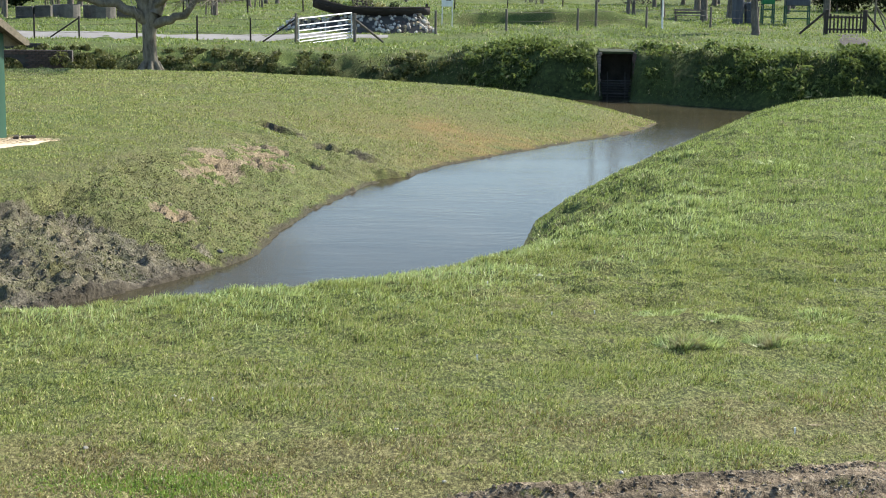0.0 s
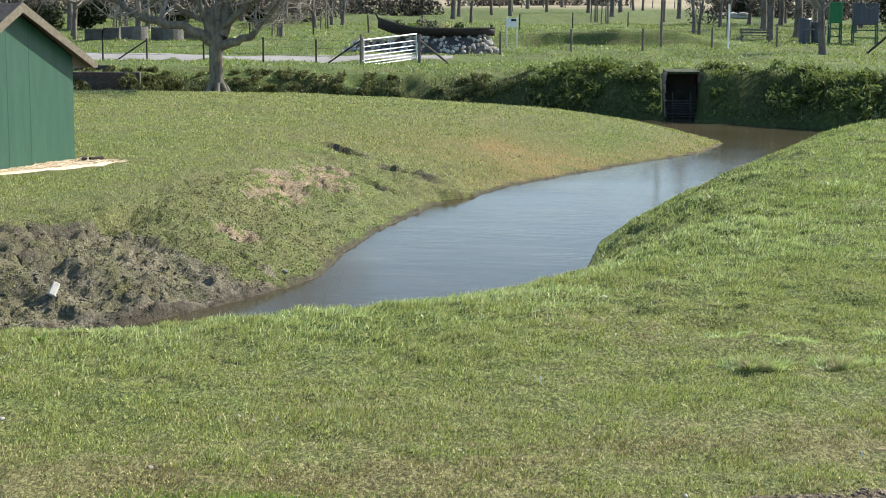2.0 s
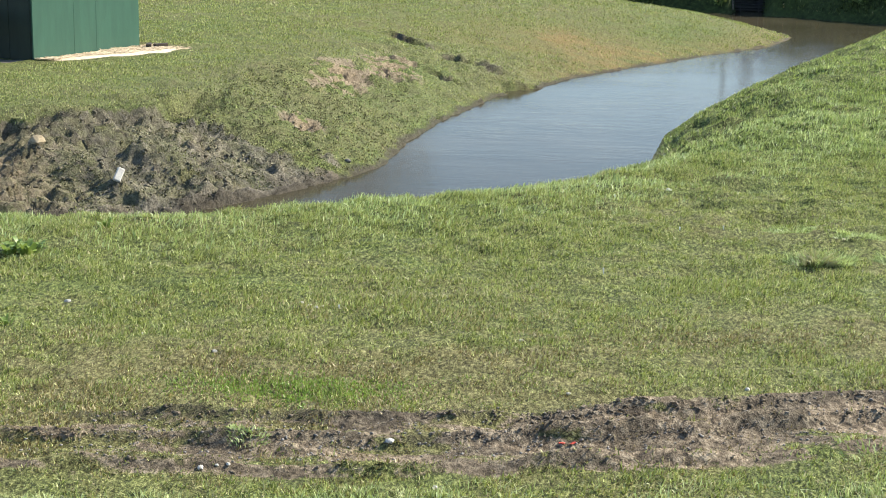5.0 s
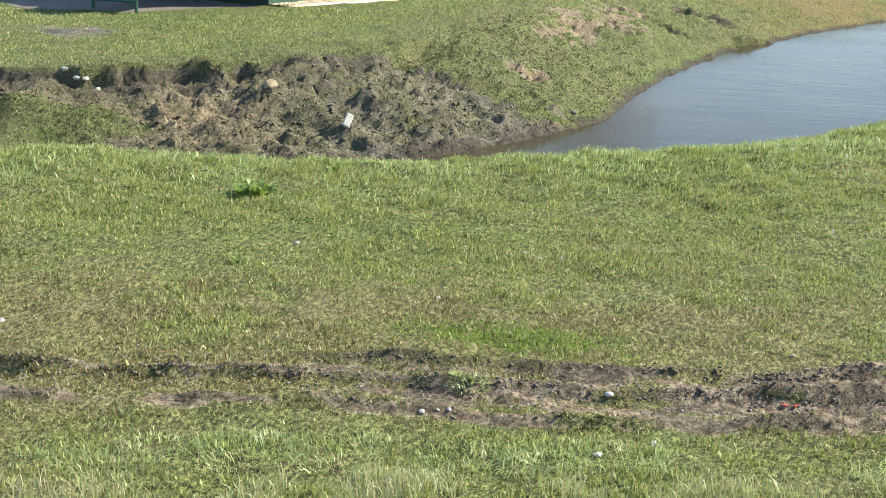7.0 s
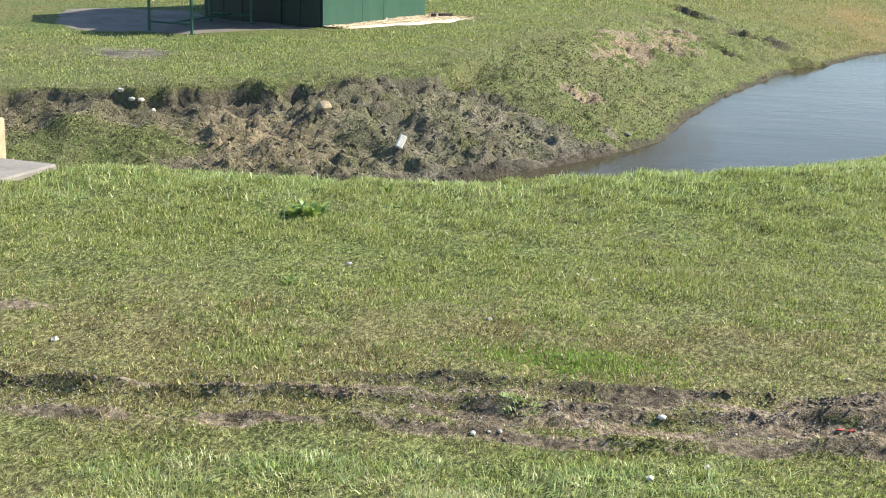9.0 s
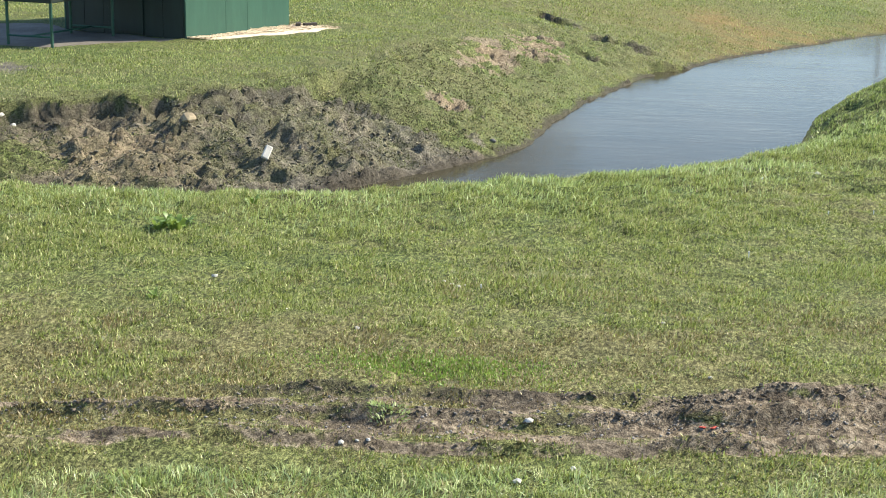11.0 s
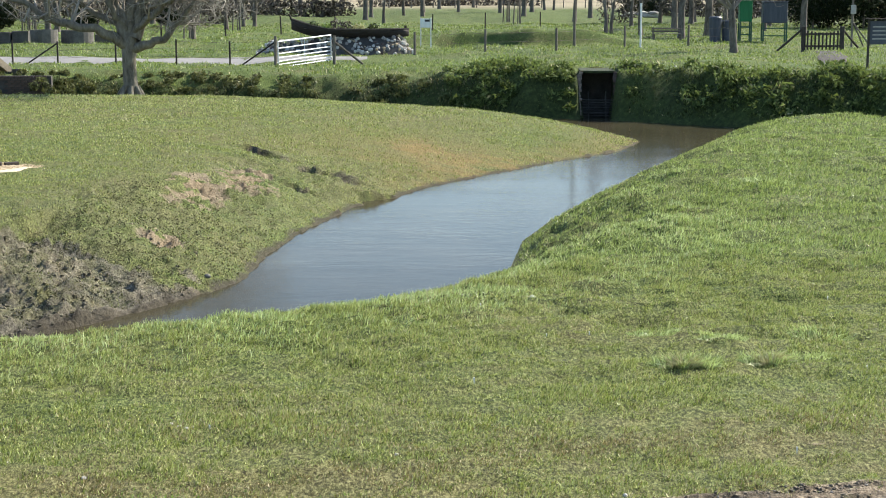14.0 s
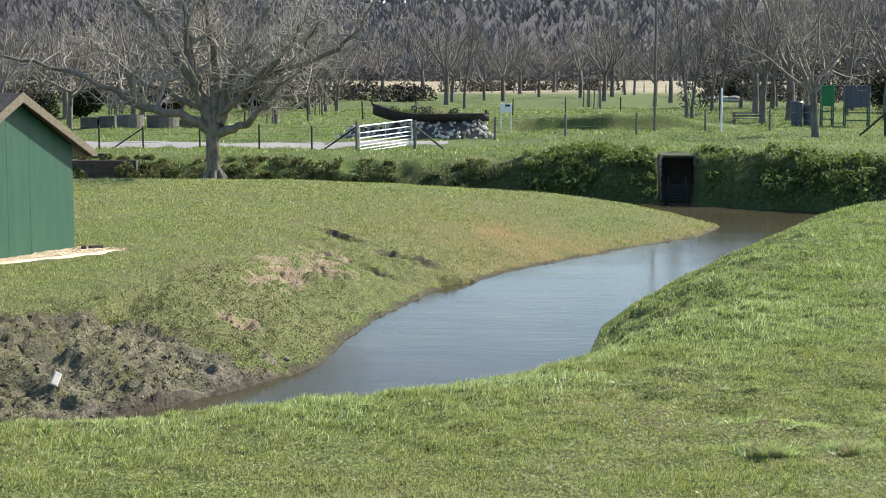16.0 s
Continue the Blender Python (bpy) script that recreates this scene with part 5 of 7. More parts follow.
make_brick_bridge()


def road_line(x):
    return 76.2 + 0.07 * (x + 10)


rv, rf = [], []
for i, x in enumerate(np.linspace(-60, 0.2, 60)):
    for k in range(7):
        y = road_line(x) - 2.3 + 4.6 * k / 6 + 0.15 * noise.noise((x * 0.7, k * 3.0, 0))
        rv.append((x, y, land_at(x, y) + (0.035 if 0 < k < 6 else -0.03)))
    if i:
        for k in range(6):
            a = (i - 1) * 7 + k
            rf.append((a, a + 7, a + 8, a + 1))
tagged(raw("road", rv, rf, ROAD, smooth=True), "pale narrow tarmac lane beside the fence", "road", kind="structure")


def make_post(name, x, y, h, r, material, label, category, group="", square=False, lean=0.0):
    p = thing(name, pose(x, y, land_at(x, y), 0, lean, 0), label, category, group)
    bm = bmesh.new()
    if square:
        box(bm, -r, r, -r, r, -0.3, h, 0.01)
    else:
        bar(bm, (0, 0, -0.3), (0, 0, h), r, r * 0.92, 10)
    part("post", bm, material, p)
    return p


# fence along the lane: posts, struts, wires
LANE_POSTS = [(-17.6, 73.6), (-15.33, 73.4), (-13.3, 73.0), (-10.7, 72.4), (-7.98, 71.4), (-5.62, 70.4), (-3.62, 69.6)]
lane = thing("wire_fence", pose(0, 0, 0), "thin dark post and wire fence beside the lane", "fence")
for x, y in LANE_POSTS:
    bm = bmesh.new()
    z = land_at(x, y)
    box(bm, x - 0.035, x + 0.035, y - 0.035, y + 0.035, z - 0.3, z + 1.08, 0.006)
    part("post", bm, DARK_WOOD, lane)
for (x0, y0), (x1, y1) in zip(LANE_POSTS, LANE_POSTS[1:]):
    for h in (0.35, 0.68, 1.0):
        bm = bmesh.new()
        bar(bm, (x0, y0, land_at(x0, y0) + h), (x1, y1, land_at(x1, y1) + h), 0.006, sides=4)
        part("wire", bm, RAW_WOOD, lane)
for (x0, y0), (x1, y1) in (((-13.3, 73.0), (-15.0, 73.5)), ((-3.62, 69.6), (-5.4, 70.3))):
    bm = bmesh.new()
    bar(bm, (x0, y0, land_at(x0, y0) + 1.0), (x1, y1, land_at(x1, y1) - 0.1), 0.035)
    part("strut", bm, DARK_WOOD, lane)


def make_gate():
    """Galvanised field gate, closed, hung between two posts."""
    a, b = Vector((-3.50, 69.0, 0.05)), Vector((-1.38, 72.6, 0.22))
    d = b - a
    L = d.length
    m = Matrix.Translation(a) @ Matrix.Rotation(math.atan2(d.y, d.x), 4, "Z") @ Matrix.Rotation(-math.atan2(d.z, Vector((d.x, d.y, 0)).length), 4, "Y")
    g = thing("field_gate", m, "galvanised steel field gate with seven bars", "gate")
    for x in (0.0, L):
        bm = bmesh.new()
        bar(bm, (x, 0, 0), (x, 0, 1.13), 0.032, sides=10)
        part("stile", bm, STEEL, g)
    for z in (0.03, 0.15, 0.28, 0.43, 0.60, 0.82, 1.10):
        bm = bmesh.new()
        bar(bm, (0, 0, z), (L, 0, z), 0.026 if z < 1 else 0.032, sides=8)
        part("rail", bm, STEEL, g)
    bm = bmesh.new()
    bar(bm, (L / 2, 0.03, 0.03), (L / 2, 0.03, 1.1), 0.018, sides=6)
    part("brace", bm, STEEL, g)
    for z in (0.25, 0.9):
        bm = bmesh.new()
        bar(bm, (-0.11, 0, z), (0, 0, z), 0.016, sides=6)
        part("hinge", bm, STEEL, g)
    return g


make_gate()
make_post("gate_post", -3.62, 68.85, 1.22, 0.06, RAW_WOOD, "grey wooden gate post", "post", "gate posts")
hp = make_post("gate_post", -1.25, 72.55, 1.25, 0.075, RAW_WOOD, "grey wooden gate post with a slanting strut", "post", "gate posts")
bm = bmesh.new()
bar(bm, (0.05, 0, 0.95), (1.25, 0.3, 0.0), 0.05)
part("strut", bm, RAW_WOOD, hp)

MEADOW_POSTS = [(2.55, 81.5), (6.1, 82.5), (9.9, 84.5), (14.1, 88.8), (18.1, 91.5), (21.2, 93.5)]
mf = thing("wire_fence", pose(0, 0, 0), "round wooden posts with thin wires along the meadow", "fence")
for x, y in MEADOW_POSTS:
    bm = bmesh.new()
    bar(bm, (x, y, land_at(x, y) - 0.3), (x, y, land_at(x, y) + 1.15), 0.065, 0.06, 9)
    part("post", bm, RAW_WOOD, mf)
for (x0, y0), (x1, y1) in zip(MEADOW_POSTS, MEADOW_POSTS[1:]):
    for h in (0.5, 0.95):
        bm = bmesh.new()
        bar(bm, (x0, y0, land_at(x0, y0) + h), (x1, y1, land_at(x1, y1) + h), 0.006, sides=4)
        part("wire", bm, RAW_WOOD, mf)
for x, y in ((5.3, 126), (9.7, 131), (-5.7, 117), (-9.1, 111), (-2.0, 122), (14.5, 135), (-13.0, 108), (-16.4, 104)):
    make_post("fence_post", x, y, 1.25, 0.055, DARK_WOOD, "thin dark wooden post in the meadow", "post", "posts in the meadow", lean=rb.gauss(0, 2))
make_post("tall_pole", 11.72, 91.5, 9.5, 0.075, RAW_WOOD, "tall slim weathered pole standing in the meadow", "pole")
make_post("white_post", 14.86, 88.2, 2.35, 0.055, WHITE, "slim white-painted post at the meadow fence", "post")
make_post("wooden_post", -21.8, 96.5, 1.25, 0.12, RAW_WOOD, "thick weathered wooden post", "post")
for i, x in enumerate(np.linspace(-70, 75, 42)):
    y = 262 + 6 * math.sin(x * 0.05)
    bm = bmesh.new()
    make_post("field_post", x, y, 1.3, 0.09, RAW_WOOD, "far grey post at the field's edge", "post", "posts at the field's edge")


def make_boat():
    """An old tarred boat as a planter, bow raised, on its heap of stones."""
    b = thing("old_boat", pose(-0.62, 84.0, 0.86), "old black wooden boat filled with plants on a stone heap", "boat")
    n, verts, faces = 17, [], []
    for i in range(n):
        t = i / (n - 1)
        x = -2.95 + 5.9 * t
        beam = 0.72 * (math.sin(math.pi * min(1, 0.06 + t * 0.97)) ** 0.6)
        sheer = 0.42 + 0.75 * max(0, 0.38 - t) ** 1.6 * 3.2 + 0.10 * max(0, t - 0.75) * 4 * 0.25
        keel = 0.02 + 0.85 * max(0, 0.28 - t) ** 1.7 * 4.2 + 0.35 * max(0, t - 0.85) ** 1.5 * 4
        for k in range(9):
            s = -1 + 2 * k / 8
            y = beam * math.copysign(abs(s) ** 0.75, s)
            z = keel + (sheer - keel) * abs(s) ** 2.2
            verts.append((x, y, z))
    for i in range(n - 1):
        for k in range(8):
            a = i * 9 + k
            faces.append((a, a + 1, a + 10, a + 9))
    hull = raw("hull", verts, faces, TAR, b, True)
    sol = hull.modifiers.new("thick", "SOLIDIFY")
    sol.thickness, sol.offset = 0.05, 0
    for k in (0, 8):
        tw = Twigs()
        tw.tube([Vector(verts[i * 9 + k]) for i in range(n)], [0.045] * n, 6)
        tw.object("gunwale", DARK_WOOD, b)
    tw = Twigs()
    tw.tube([Vector((-2.75, 0, 0.55)), Vector((-2.98, 0, 0.95)), Vector((-3.08, 0, 1.18))], [0.06, 0.06, 0.045], 6)
    tw.object("stem_post", DARK_WOOD, b)
    bm = bmesh.new()
    box(bm, 2.72, 2.85, -0.06, 0.06, 0.2, 0.62, 0.01)
    part("stern_post", bm, DARK_WOOD, b)
    bm = bmesh.new()
    bmesh.ops.create_grid(bm, x_segments=22, y_segments=6, size=1)
    for v in bm.verts:
        x, y = v.co.x * 2.35, v.co.y * 0.5
        v.co = Vector((x, y, 0.38 + 0.07 * noise.noise((x * 2, y * 3, 4)) + 0.10 * max(0, -x - 1.2)))
    part("soil_fill", bm, CLOD, b, "dark soil and moss inside the boat", True)
    for x in (-1.0, 0.9):
        bm = bmesh.new()
        box(bm, x - 0.12, x + 0.12, -0.6, 0.6, 0.40, 0.44, 0.01)
        part("thwart", bm, DARK_WOOD, b)
    return b


make_boat()
for x, h, mat_ in ((-1.9, 0.42, RANK), (-1.2, 0.35, DOCK), (-0.7, 0.55, HEDGE), (-0.2, 0.40, HEDGE), (0.4, 0.25, STRAW), (1.2, 0.3, RANK)):
    leaf_cloud("boat_plants", [(-0.62 + x, 84.0 + rb.gauss(0, 0.2), 1.28 + h * 0.4, 0.3, 0.25, h * 0.6)], mat_, "low scruffy plants growing in the boat", "plants", int(x * 10 + 90), 0.09, 160)

rs = random.Random(17)
variants = []
for i in range(8):
    bm = bmesh.new()
    rock(bm, 1, 0.85, 0.7, i + 1, 0.28, 1)
    me = bpy.data.meshes.new("stone")
    bm.to_mesh(me)
    bm.free()
    me.materials.append((STONE, PALE_STONE, TAN_STONE, PALE_STONE, BRICK, STONE, PALE_STONE, TAN_STONE)[i])
    variants.append(me)
def heap_core():
    bm = bmesh.new()
    bmesh.ops.create_grid(bm, x_segments=40, y_segments=14, size=1)
    for v in bm.verts:
        x, y = v.co.x * 3.95, v.co.y * 1.3
        top = 0.95 * min(1, (3.95 - abs(x)) / 0.8) * (0.62 + 0.38 * float(step(-2.6, 0.4, x))) * (1 - (abs(y) / 1.3) ** 1.5)
        v.co = Vector((x, y, top - 0.08 + 0.05 * noise.noise((x * 3, y * 3, 2))))
    return bm


heap = thing("stone_heap", pose(-1.4, 84.0, land_at(-1.4, 84.0)), "heap of grey and white field stones under the boat", "stones")
part("core", heap_core(), CONCRETE_DARK, heap)
for i in range(290):
    x = rs.uniform(-3.9, 3.95)
    ridge = 1.0 * min(1, (3.95 - abs(x)) / 0.8 + 0.1) * (0.62 + 0.38 * step(-2.6, 0.4, x))
    f = rs.random() ** 0.8
    y = -1.25 * (1 - f) * (1 if rs.random() < 0.8 else -1)
    o = new("stone", variants[rs.randrange(8)])
    o.parent = heap
    s = rs.uniform(0.09, 0.17)
    o.matrix_local = Matrix.Translation((x, y, ridge * f)) @ Euler((rs.random() * 6, rs.random() * 6, rs.random() * 6)).to_matrix().to_4x4() @ Matrix.Diagonal((s, s, s, 1))


def make_notice():
    n = thing("notice_board", pose(3.5, 92.0, land_at(3.5, 92.0)), "small white notice board on two thin legs", "sign")
    bm = bmesh.new()
    box(bm, -0.32, 0.32, -0.02, 0.02, 1.05, 1.55, 0.01)
    bd = part("board", bm, WHITE, n)
    bm = bmesh.new()
    box(bm, -0.06, 0.22, -0.028, -0.022, 1.38, 1.5)
    part("print", bm, BLACK, bd, "dark printed bar")
    for x in (-0.28, 0.28):
        bm = bmesh.new()
        box(bm, x - 0.03, x + 0.03, 0.022, 0.07, -0.3, 1.6, 0.005)
        part("leg", bm, WHITE, n)


make_notice()


def make_trough(x, y, w, h, d, material, label, round_=False):
    t = thing("concrete_trough", pose(x, y, land_at(x, y), 0, 0, rb.gauss(0, 4)), label, "trough", "troughs in the meadow")
    bm = bmesh.new()
    if round_:
        for (r, z0, z1) in ((w / 2, -0.1, h),):
            n = 20
            ring = [[bm.verts.new((rr * math.cos(2 * math.pi * i / n), rr * math.sin(2 * math.pi * i / n), z)) for i in range(n)]
                    for rr, z in ((r, z0), (r, z1), (r - 0.09, z1), (r - 0.09, z1 - 0.3))]
            for a, b in zip(ring, ring[1:]):
                for i in range(n):
                    j = (i + 1) % n
                    bm.faces.new((a[i], a[j], b[j], b[i]))
            bm.faces.new(ring[-1])
    else:
        box(bm, -w / 2, w / 2, -d / 2, d / 2, -0.1, h - 0.14, 0.02)
        for sx in (-1, 1):
            box(bm, sx * (w / 2 - 0.04) - 0.04, sx * (w / 2 - 0.04) + 0.04, -d / 2, d / 2, h - 0.142, h, 0.01)
        for sy in (-1, 1):
            box(bm, -w / 2 + 0.082, w / 2 - 0.082, sy * (d / 2 - 0.04) - 0.04, sy * (d / 2 - 0.04) + 0.04, h - 0.142, h, 0.01)
    part("basin", bm, material, t)
    bm = bmesh.new()
    bmesh.ops.create_circle(bm, cap_ends=True, segments=16, radius=min(w, d) * 0.4)
    bmesh.ops.transform(bm, matrix=Matrix.Translation((0, 0, h - 0.1)), verts=bm.verts)
    part("soil_fill", bm, CLOD, t)


for x, y, w, h, rd, mt, lb in ((-20.35, 95, 0.95, 0.62, False, CONCRETE_DARK, "dark square planting trough in the grass"), (-19.35, 95.2, 0.9, 0.62, False, CONCRETE_DARK, "dark square planting trough in the grass"),
                               (-18.4, 97, 1.6, 0.75, True, SHADED_CONCRETE, "round grey concrete ring in the grass"), (-16.75, 98.5, 1.9, 0.78, True, SHADED_CONCRETE, "wide round grey concrete ring in the grass"),
                               (-15.2, 100, 1.5, 0.55, False, SHADED_CONCRETE, "low grey concrete trough in the grass")):
    make_trough(x, y, w, h, 0.8, mt, lb, rd)


def make_bin(x, y, h, label):
    b = thing("waste_bin", pose(x, y, land_at(x, y)), label, "bin", "bins by the gate")
    bm = bmesh.new()
    bmesh.ops.create_cone(bm, cap_ends=True, segments=16, radius1=0.33, radius2=0.38, depth=h)
    bmesh.ops.transform(bm, matrix=Matrix.Translation((0, 0, h / 2)), verts=bm.verts)
    part("body", bm, BLUE_GREY, b, smooth=False)
    bm = bmesh.new()
    bmesh.ops.create_cone(bm, cap_ends=True, segments=16, radius1=0.41, radius2=0.34, depth=0.08)
    bmesh.ops.transform(bm, matrix=Matrix.Translation((0, 0, h + 0.042)), verts=bm.verts)
    part("lid", bm, BLUE_GREY, b)


make_bin(21.2, 99, 1.45, "tall blue-grey plastic bin in the meadow")
make_bin(21.98, 99.2, 1.15, "short blue-grey plastic bin in the meadow")


def make_stand(x, y, w, material, top, label):
    s = thing("feed_stand", pose(x, y, land_at(x, y)), label, "stand")
    bm = bmesh.new()
    box(bm, -w / 2, w / 2, -0.25, 0.25, 1.15, top, 0.03)
    bx = part("bin_box", bm, material, s)
    bm = bmesh.new()
    box(bm, -w / 2 - 0.04, w / 2 + 0.04, -0.3, 0.3, top + 0.002, top + 0.05, 0.01)
    part("lid", bm, material, bx)
    for sx in (-1, 1):
        for sy in (-1, 1):
            bm = bmesh.new()
            box(bm, sx * (w / 2 - 0.04) - 0.04, sx * (w / 2 - 0.04) + 0.04, sy * 0.22 - 0.04, sy * 0.22 + 0.04, -0.2, 1.148, 0.005)
            part("leg", bm, GREEN_PAINT, s)
    for z in (0.35, 0.8):
        bm = bmesh.new()
        box(bm, -w / 2 + 0.082, w / 2 - 0.082, -0.25, -0.2, z, z + 0.07)
        part("rail", bm, GREEN_PAINT, s)


make_stand(23.0, 99, 0.75, BIN_GREEN, 2.35, "bright green plastic box on a wooden stand")
make_stand(24.85, 99.3, 1.5, BLUE_GREY, 2.4, "wide dark blue-grey box on a wooden stand")


def make_bench():
    b = thing("slatted_bench", pose(18.85, 102, land_at(18.85, 102)), "low weathered wooden bench in the meadow", "bench")
    for i in range(3):
        bm = bmesh.new()
        box(bm, -0.95, 0.95, -0.2 + i * 0.14, -0.08 + i * 0.14, 0.42, 0.46, 0.005)
        part("seat_slat", bm, RAW_WOOD, b)
    for i in range(2):
        bm = bmesh.new()
        box(bm, -0.95, 0.95, 0.24, 0.27, 0.55 + i * 0.16, 0.66 + i * 0.16, 0.005)
        part("back_slat", bm, RAW_WOOD, b)
    for sx in (-0.85, 0.85):
        for y, h in ((-0.15, 0.418), (0.22, 0.85)):
            bm = bmesh.new()
            box(bm, sx - 0.04, sx + 0.04, y - 0.03, y + 0.015, -0.2, h, 0.005)
            part("leg", bm, RAW_WOOD, b)


make_bench()


def make_picket_gate():
    g = thing("picket_gate", pose(24.2, 86.3, land_at(24.2, 86.3), 0, 0, 4), "dark brown wooden picket gate between thick posts", "gate")
    for x in (-1.05, 1.05):
        bm = bmesh.new()
        box(bm, x - 0.1, x + 0.1, -0.1, 0.1, -0.3, 1.3, 0.02)
        part("post", bm, DARK_WOOD, g)
    for i in range(9):
        bm = bmesh.new()
        x = -0.82 + i * 0.205
        box(bm, x - 0.045, x + 0.045, -0.02, 0.005, 0.08, 1.08 - 0.10 * math.sin(math.pi * i / 8), 0.006)
        part("picket", bm, DARK_WOOD, g)
    for z in (0.22, 0.85):
        bm = bmesh.new()
        box(bm, -0.95, 0.95, 0.007, 0.05, z, z + 0.1, 0.006)
        part("rail", bm, DARK_WOOD, g)
    for sx in (-1, 1):
        bm = bmesh.new()
        bar(bm, (sx * 1.1, 0.1, 1.15), (sx * 2.3, 0.5, 0.0), 0.06)
        part("strut", bm, DARK_WOOD, g)


make_picket_gate()
bp = make_post("box_post", 27.6, 92.5, 2.75, 0.06, RAW_WOOD, "post with a small grey box near its top and struts", "post")
bm = bmesh.new()
box(bm, -0.14, 0.14, -0.2, -0.063, 1.85, 2.35, 0.015)
part("box", bm, CONCRETE, bp, "small grey box")
for dx in (0.8, 1.25):
    bm = bmesh.new()
    bar(bm, (0.05, 0, 1.35), (dx, 0.2, -0.1), 0.045)
    part("strut", bm, RAW_WOOD, bp)


def make_info_board():
    n = thing("information_board", pose(20.9, 66.0, land_at(20.9, 66.0), 0, 0, 5), "grey information board on a dark post frame", "sign")
    for x in (-0.55, 0.55):
        bm = bmesh.new()
        box(bm, x - 0.04, x + 0.04, -0.04, 0.04, -0.3, 1.95, 0.006)
        part("leg", bm, DARK_WOOD, n)
    bm = bmesh.new()
    box(bm, -0.505, 0.505, -0.025, 0.025, 0.95, 1.9, 0.01)
    p = part("panel", bm, BLUE_GREY, n)
    for i in range(4):
        bm = bmesh.new()
        box(bm, -0.4, 0.35 - 0.1 * (i % 2), -0.031, -0.027, 1.15 + i * 0.16, 1.2 + i * 0.16)
        part("print", bm, CONCRETE, p, "pale printed bar")
    bm = bmesh.new()
    box(bm, -0.68, 0.68, -0.14, 0.14, 1.952, 2.0, 0.01)
    part("roof_strip", bm, DARK_WOOD, n)


make_info_board()
tagged(rough_patch("trodden_path", [(20.6, 73.5), (21.8, 73.0), (24.6, 85.9), (23.6, 86.0)], 0.03, DARK_WOOD, 6.0, 0.3, 6), "trodden earth path up to the picket gate", "path", kind="structure")

# pile of pale rubble under trees, young-tree guards
rp = thing("rubble_pile", pose(30.5, 180, land_at(30.5, 180)), "low pile of pale rubble under the trees", "rubble")
for i in range(26):
    o = new("lump", variants[(1, 5, 3)[i % 3]])
    o.parent = rp
    s = rs.uniform(0.2, 0.5)
    o.matrix_local = Matrix.Translation((rs.uniform(-1.8, 1.8), rs.uniform(-0.6, 0.6), rs.uniform(0, 0.5))) @ Matrix.Diagonal((s * 1.5, s, s * 0.7, 1))


def make_guard(x, y):
    g = thing("tree_guard", pose(x, y, land_at(x, y), 0, 0, rb.random() * 90), "wooden stake guard round a young tree", "tree guard", "tree guards")
    for i in range(3):
        a = i * 2.1
        bm = bmesh.new()
        bar(bm, (0.38 * math.cos(a), 0.38 * math.sin(a), -0.2), (0.3 * math.cos(a), 0.3 * math.sin(a), 1.9), 0.06, 0.05)
        part("stake", bm, RAW_WOOD, g)
    bm = bmesh.new()
    for i in range(3):
        a, b_ = i * 2.1, (i + 1) * 2.1 if i < 2 else 0
        bar(bm, (0.31 * math.cos(a), 0.31 * math.sin(a), 1.7), (0.31 * math.cos(b_), 0.31 * math.sin(b_), 1.7), 0.03, sides=6)
    part("tie_rail", bm, RAW_WOOD, g)
    bm = bmesh.new()
    bar(bm, (0, 0, -0.1), (0.05, 0.02, 3.4), 0.05, 0.015, 7)
    part("sapling", bm, BARK_GREY, g)


for x, y in ((-11.3, 109), (13.5, 144), (13.6, 156), (-25.5, 127), (-24.8, 126.5), (-9.8, 131)):
    make_guard(x, y)


# ---- grass, weeds and litter ----
def blades(name, x, y, h, w, lean_x, lean_y, material, label, seed, two=False):
    """One mesh of grass blades: each a bent, tapered leaf rooted in the ground."""
    r = np.random.default_rng(seed)
    n = len(x)
    z = land_many(x, y) - 0.004
    a = r.random(n) * 2 * math.pi
    sx, sy = np.cos(a) * w / 2, np.sin(a) * w / 2
    lx, ly = lean_x * h, lean_y * h
    up = h * np.sqrt(np.clip(1 - lean_x ** 2 - lean_y ** 2, 0.08, 1))
    v0 = np.stack([x - sx, y - sy, z], 1)
    v1 = np.stack([x + sx, y + sy, z], 1)
    if two:
        m0 = np.stack([x - sx * 0.8 + lx * 0.35, y - sy * 0.8 + ly * 0.35, z + up * 0.62], 1)
        m1 = np.stack([x + sx * 0.8 + lx * 0.35, y + sy * 0.8 + ly * 0.35, z + up * 0.62], 1)
        tip = np.stack([x + lx, y + ly, z + up * 0.95], 1)
        c = np.stack([v0, v1, m1, m0, tip], 1).reshape(-1, 3)
        b = np.arange(n)[:, None] * 5
        f = np.concatenate([b + (0, 1, 2), b + (0, 2, 3), b + (3, 2, 4)], 1).reshape(-1, 3)
    else:
        tip = np.stack([x + lx, y + ly, z + up], 1)
        c = np.stack([v0, v1, tip], 1).reshape(-1, 3)
        f = np.arange(3 * n).reshape(-1, 3)
    return tagged(new(name, fast_mesh(name, c, f, material)), label, "grass", kind="stuff")


def sown(seed, count, x0, x1, y0, y1, keep):
    """Random spots in a stretch of the plan, thinned by keep(x, y)."""
    r = np.random.default_rng(seed)
    x, y = x0 + (x1 - x0) * r.random(count), y0 + (y1 - y0) * r.random(count)
    k = r.random(count) < keep(x, y)
    return x[k], y[k], r


def on_fan(x, y):
    return (x > -0.57 * y - 0.6) & (x < 0.38 * y + 0.6)


def clumps(x, y):
    """Tufts a hand's width across in patches of a stride."""
    return 0.5 * fbm(x * 1.1, y * 1.1, 2) + 0.5 * fbm(x * 5.5, y * 5.5, 2)


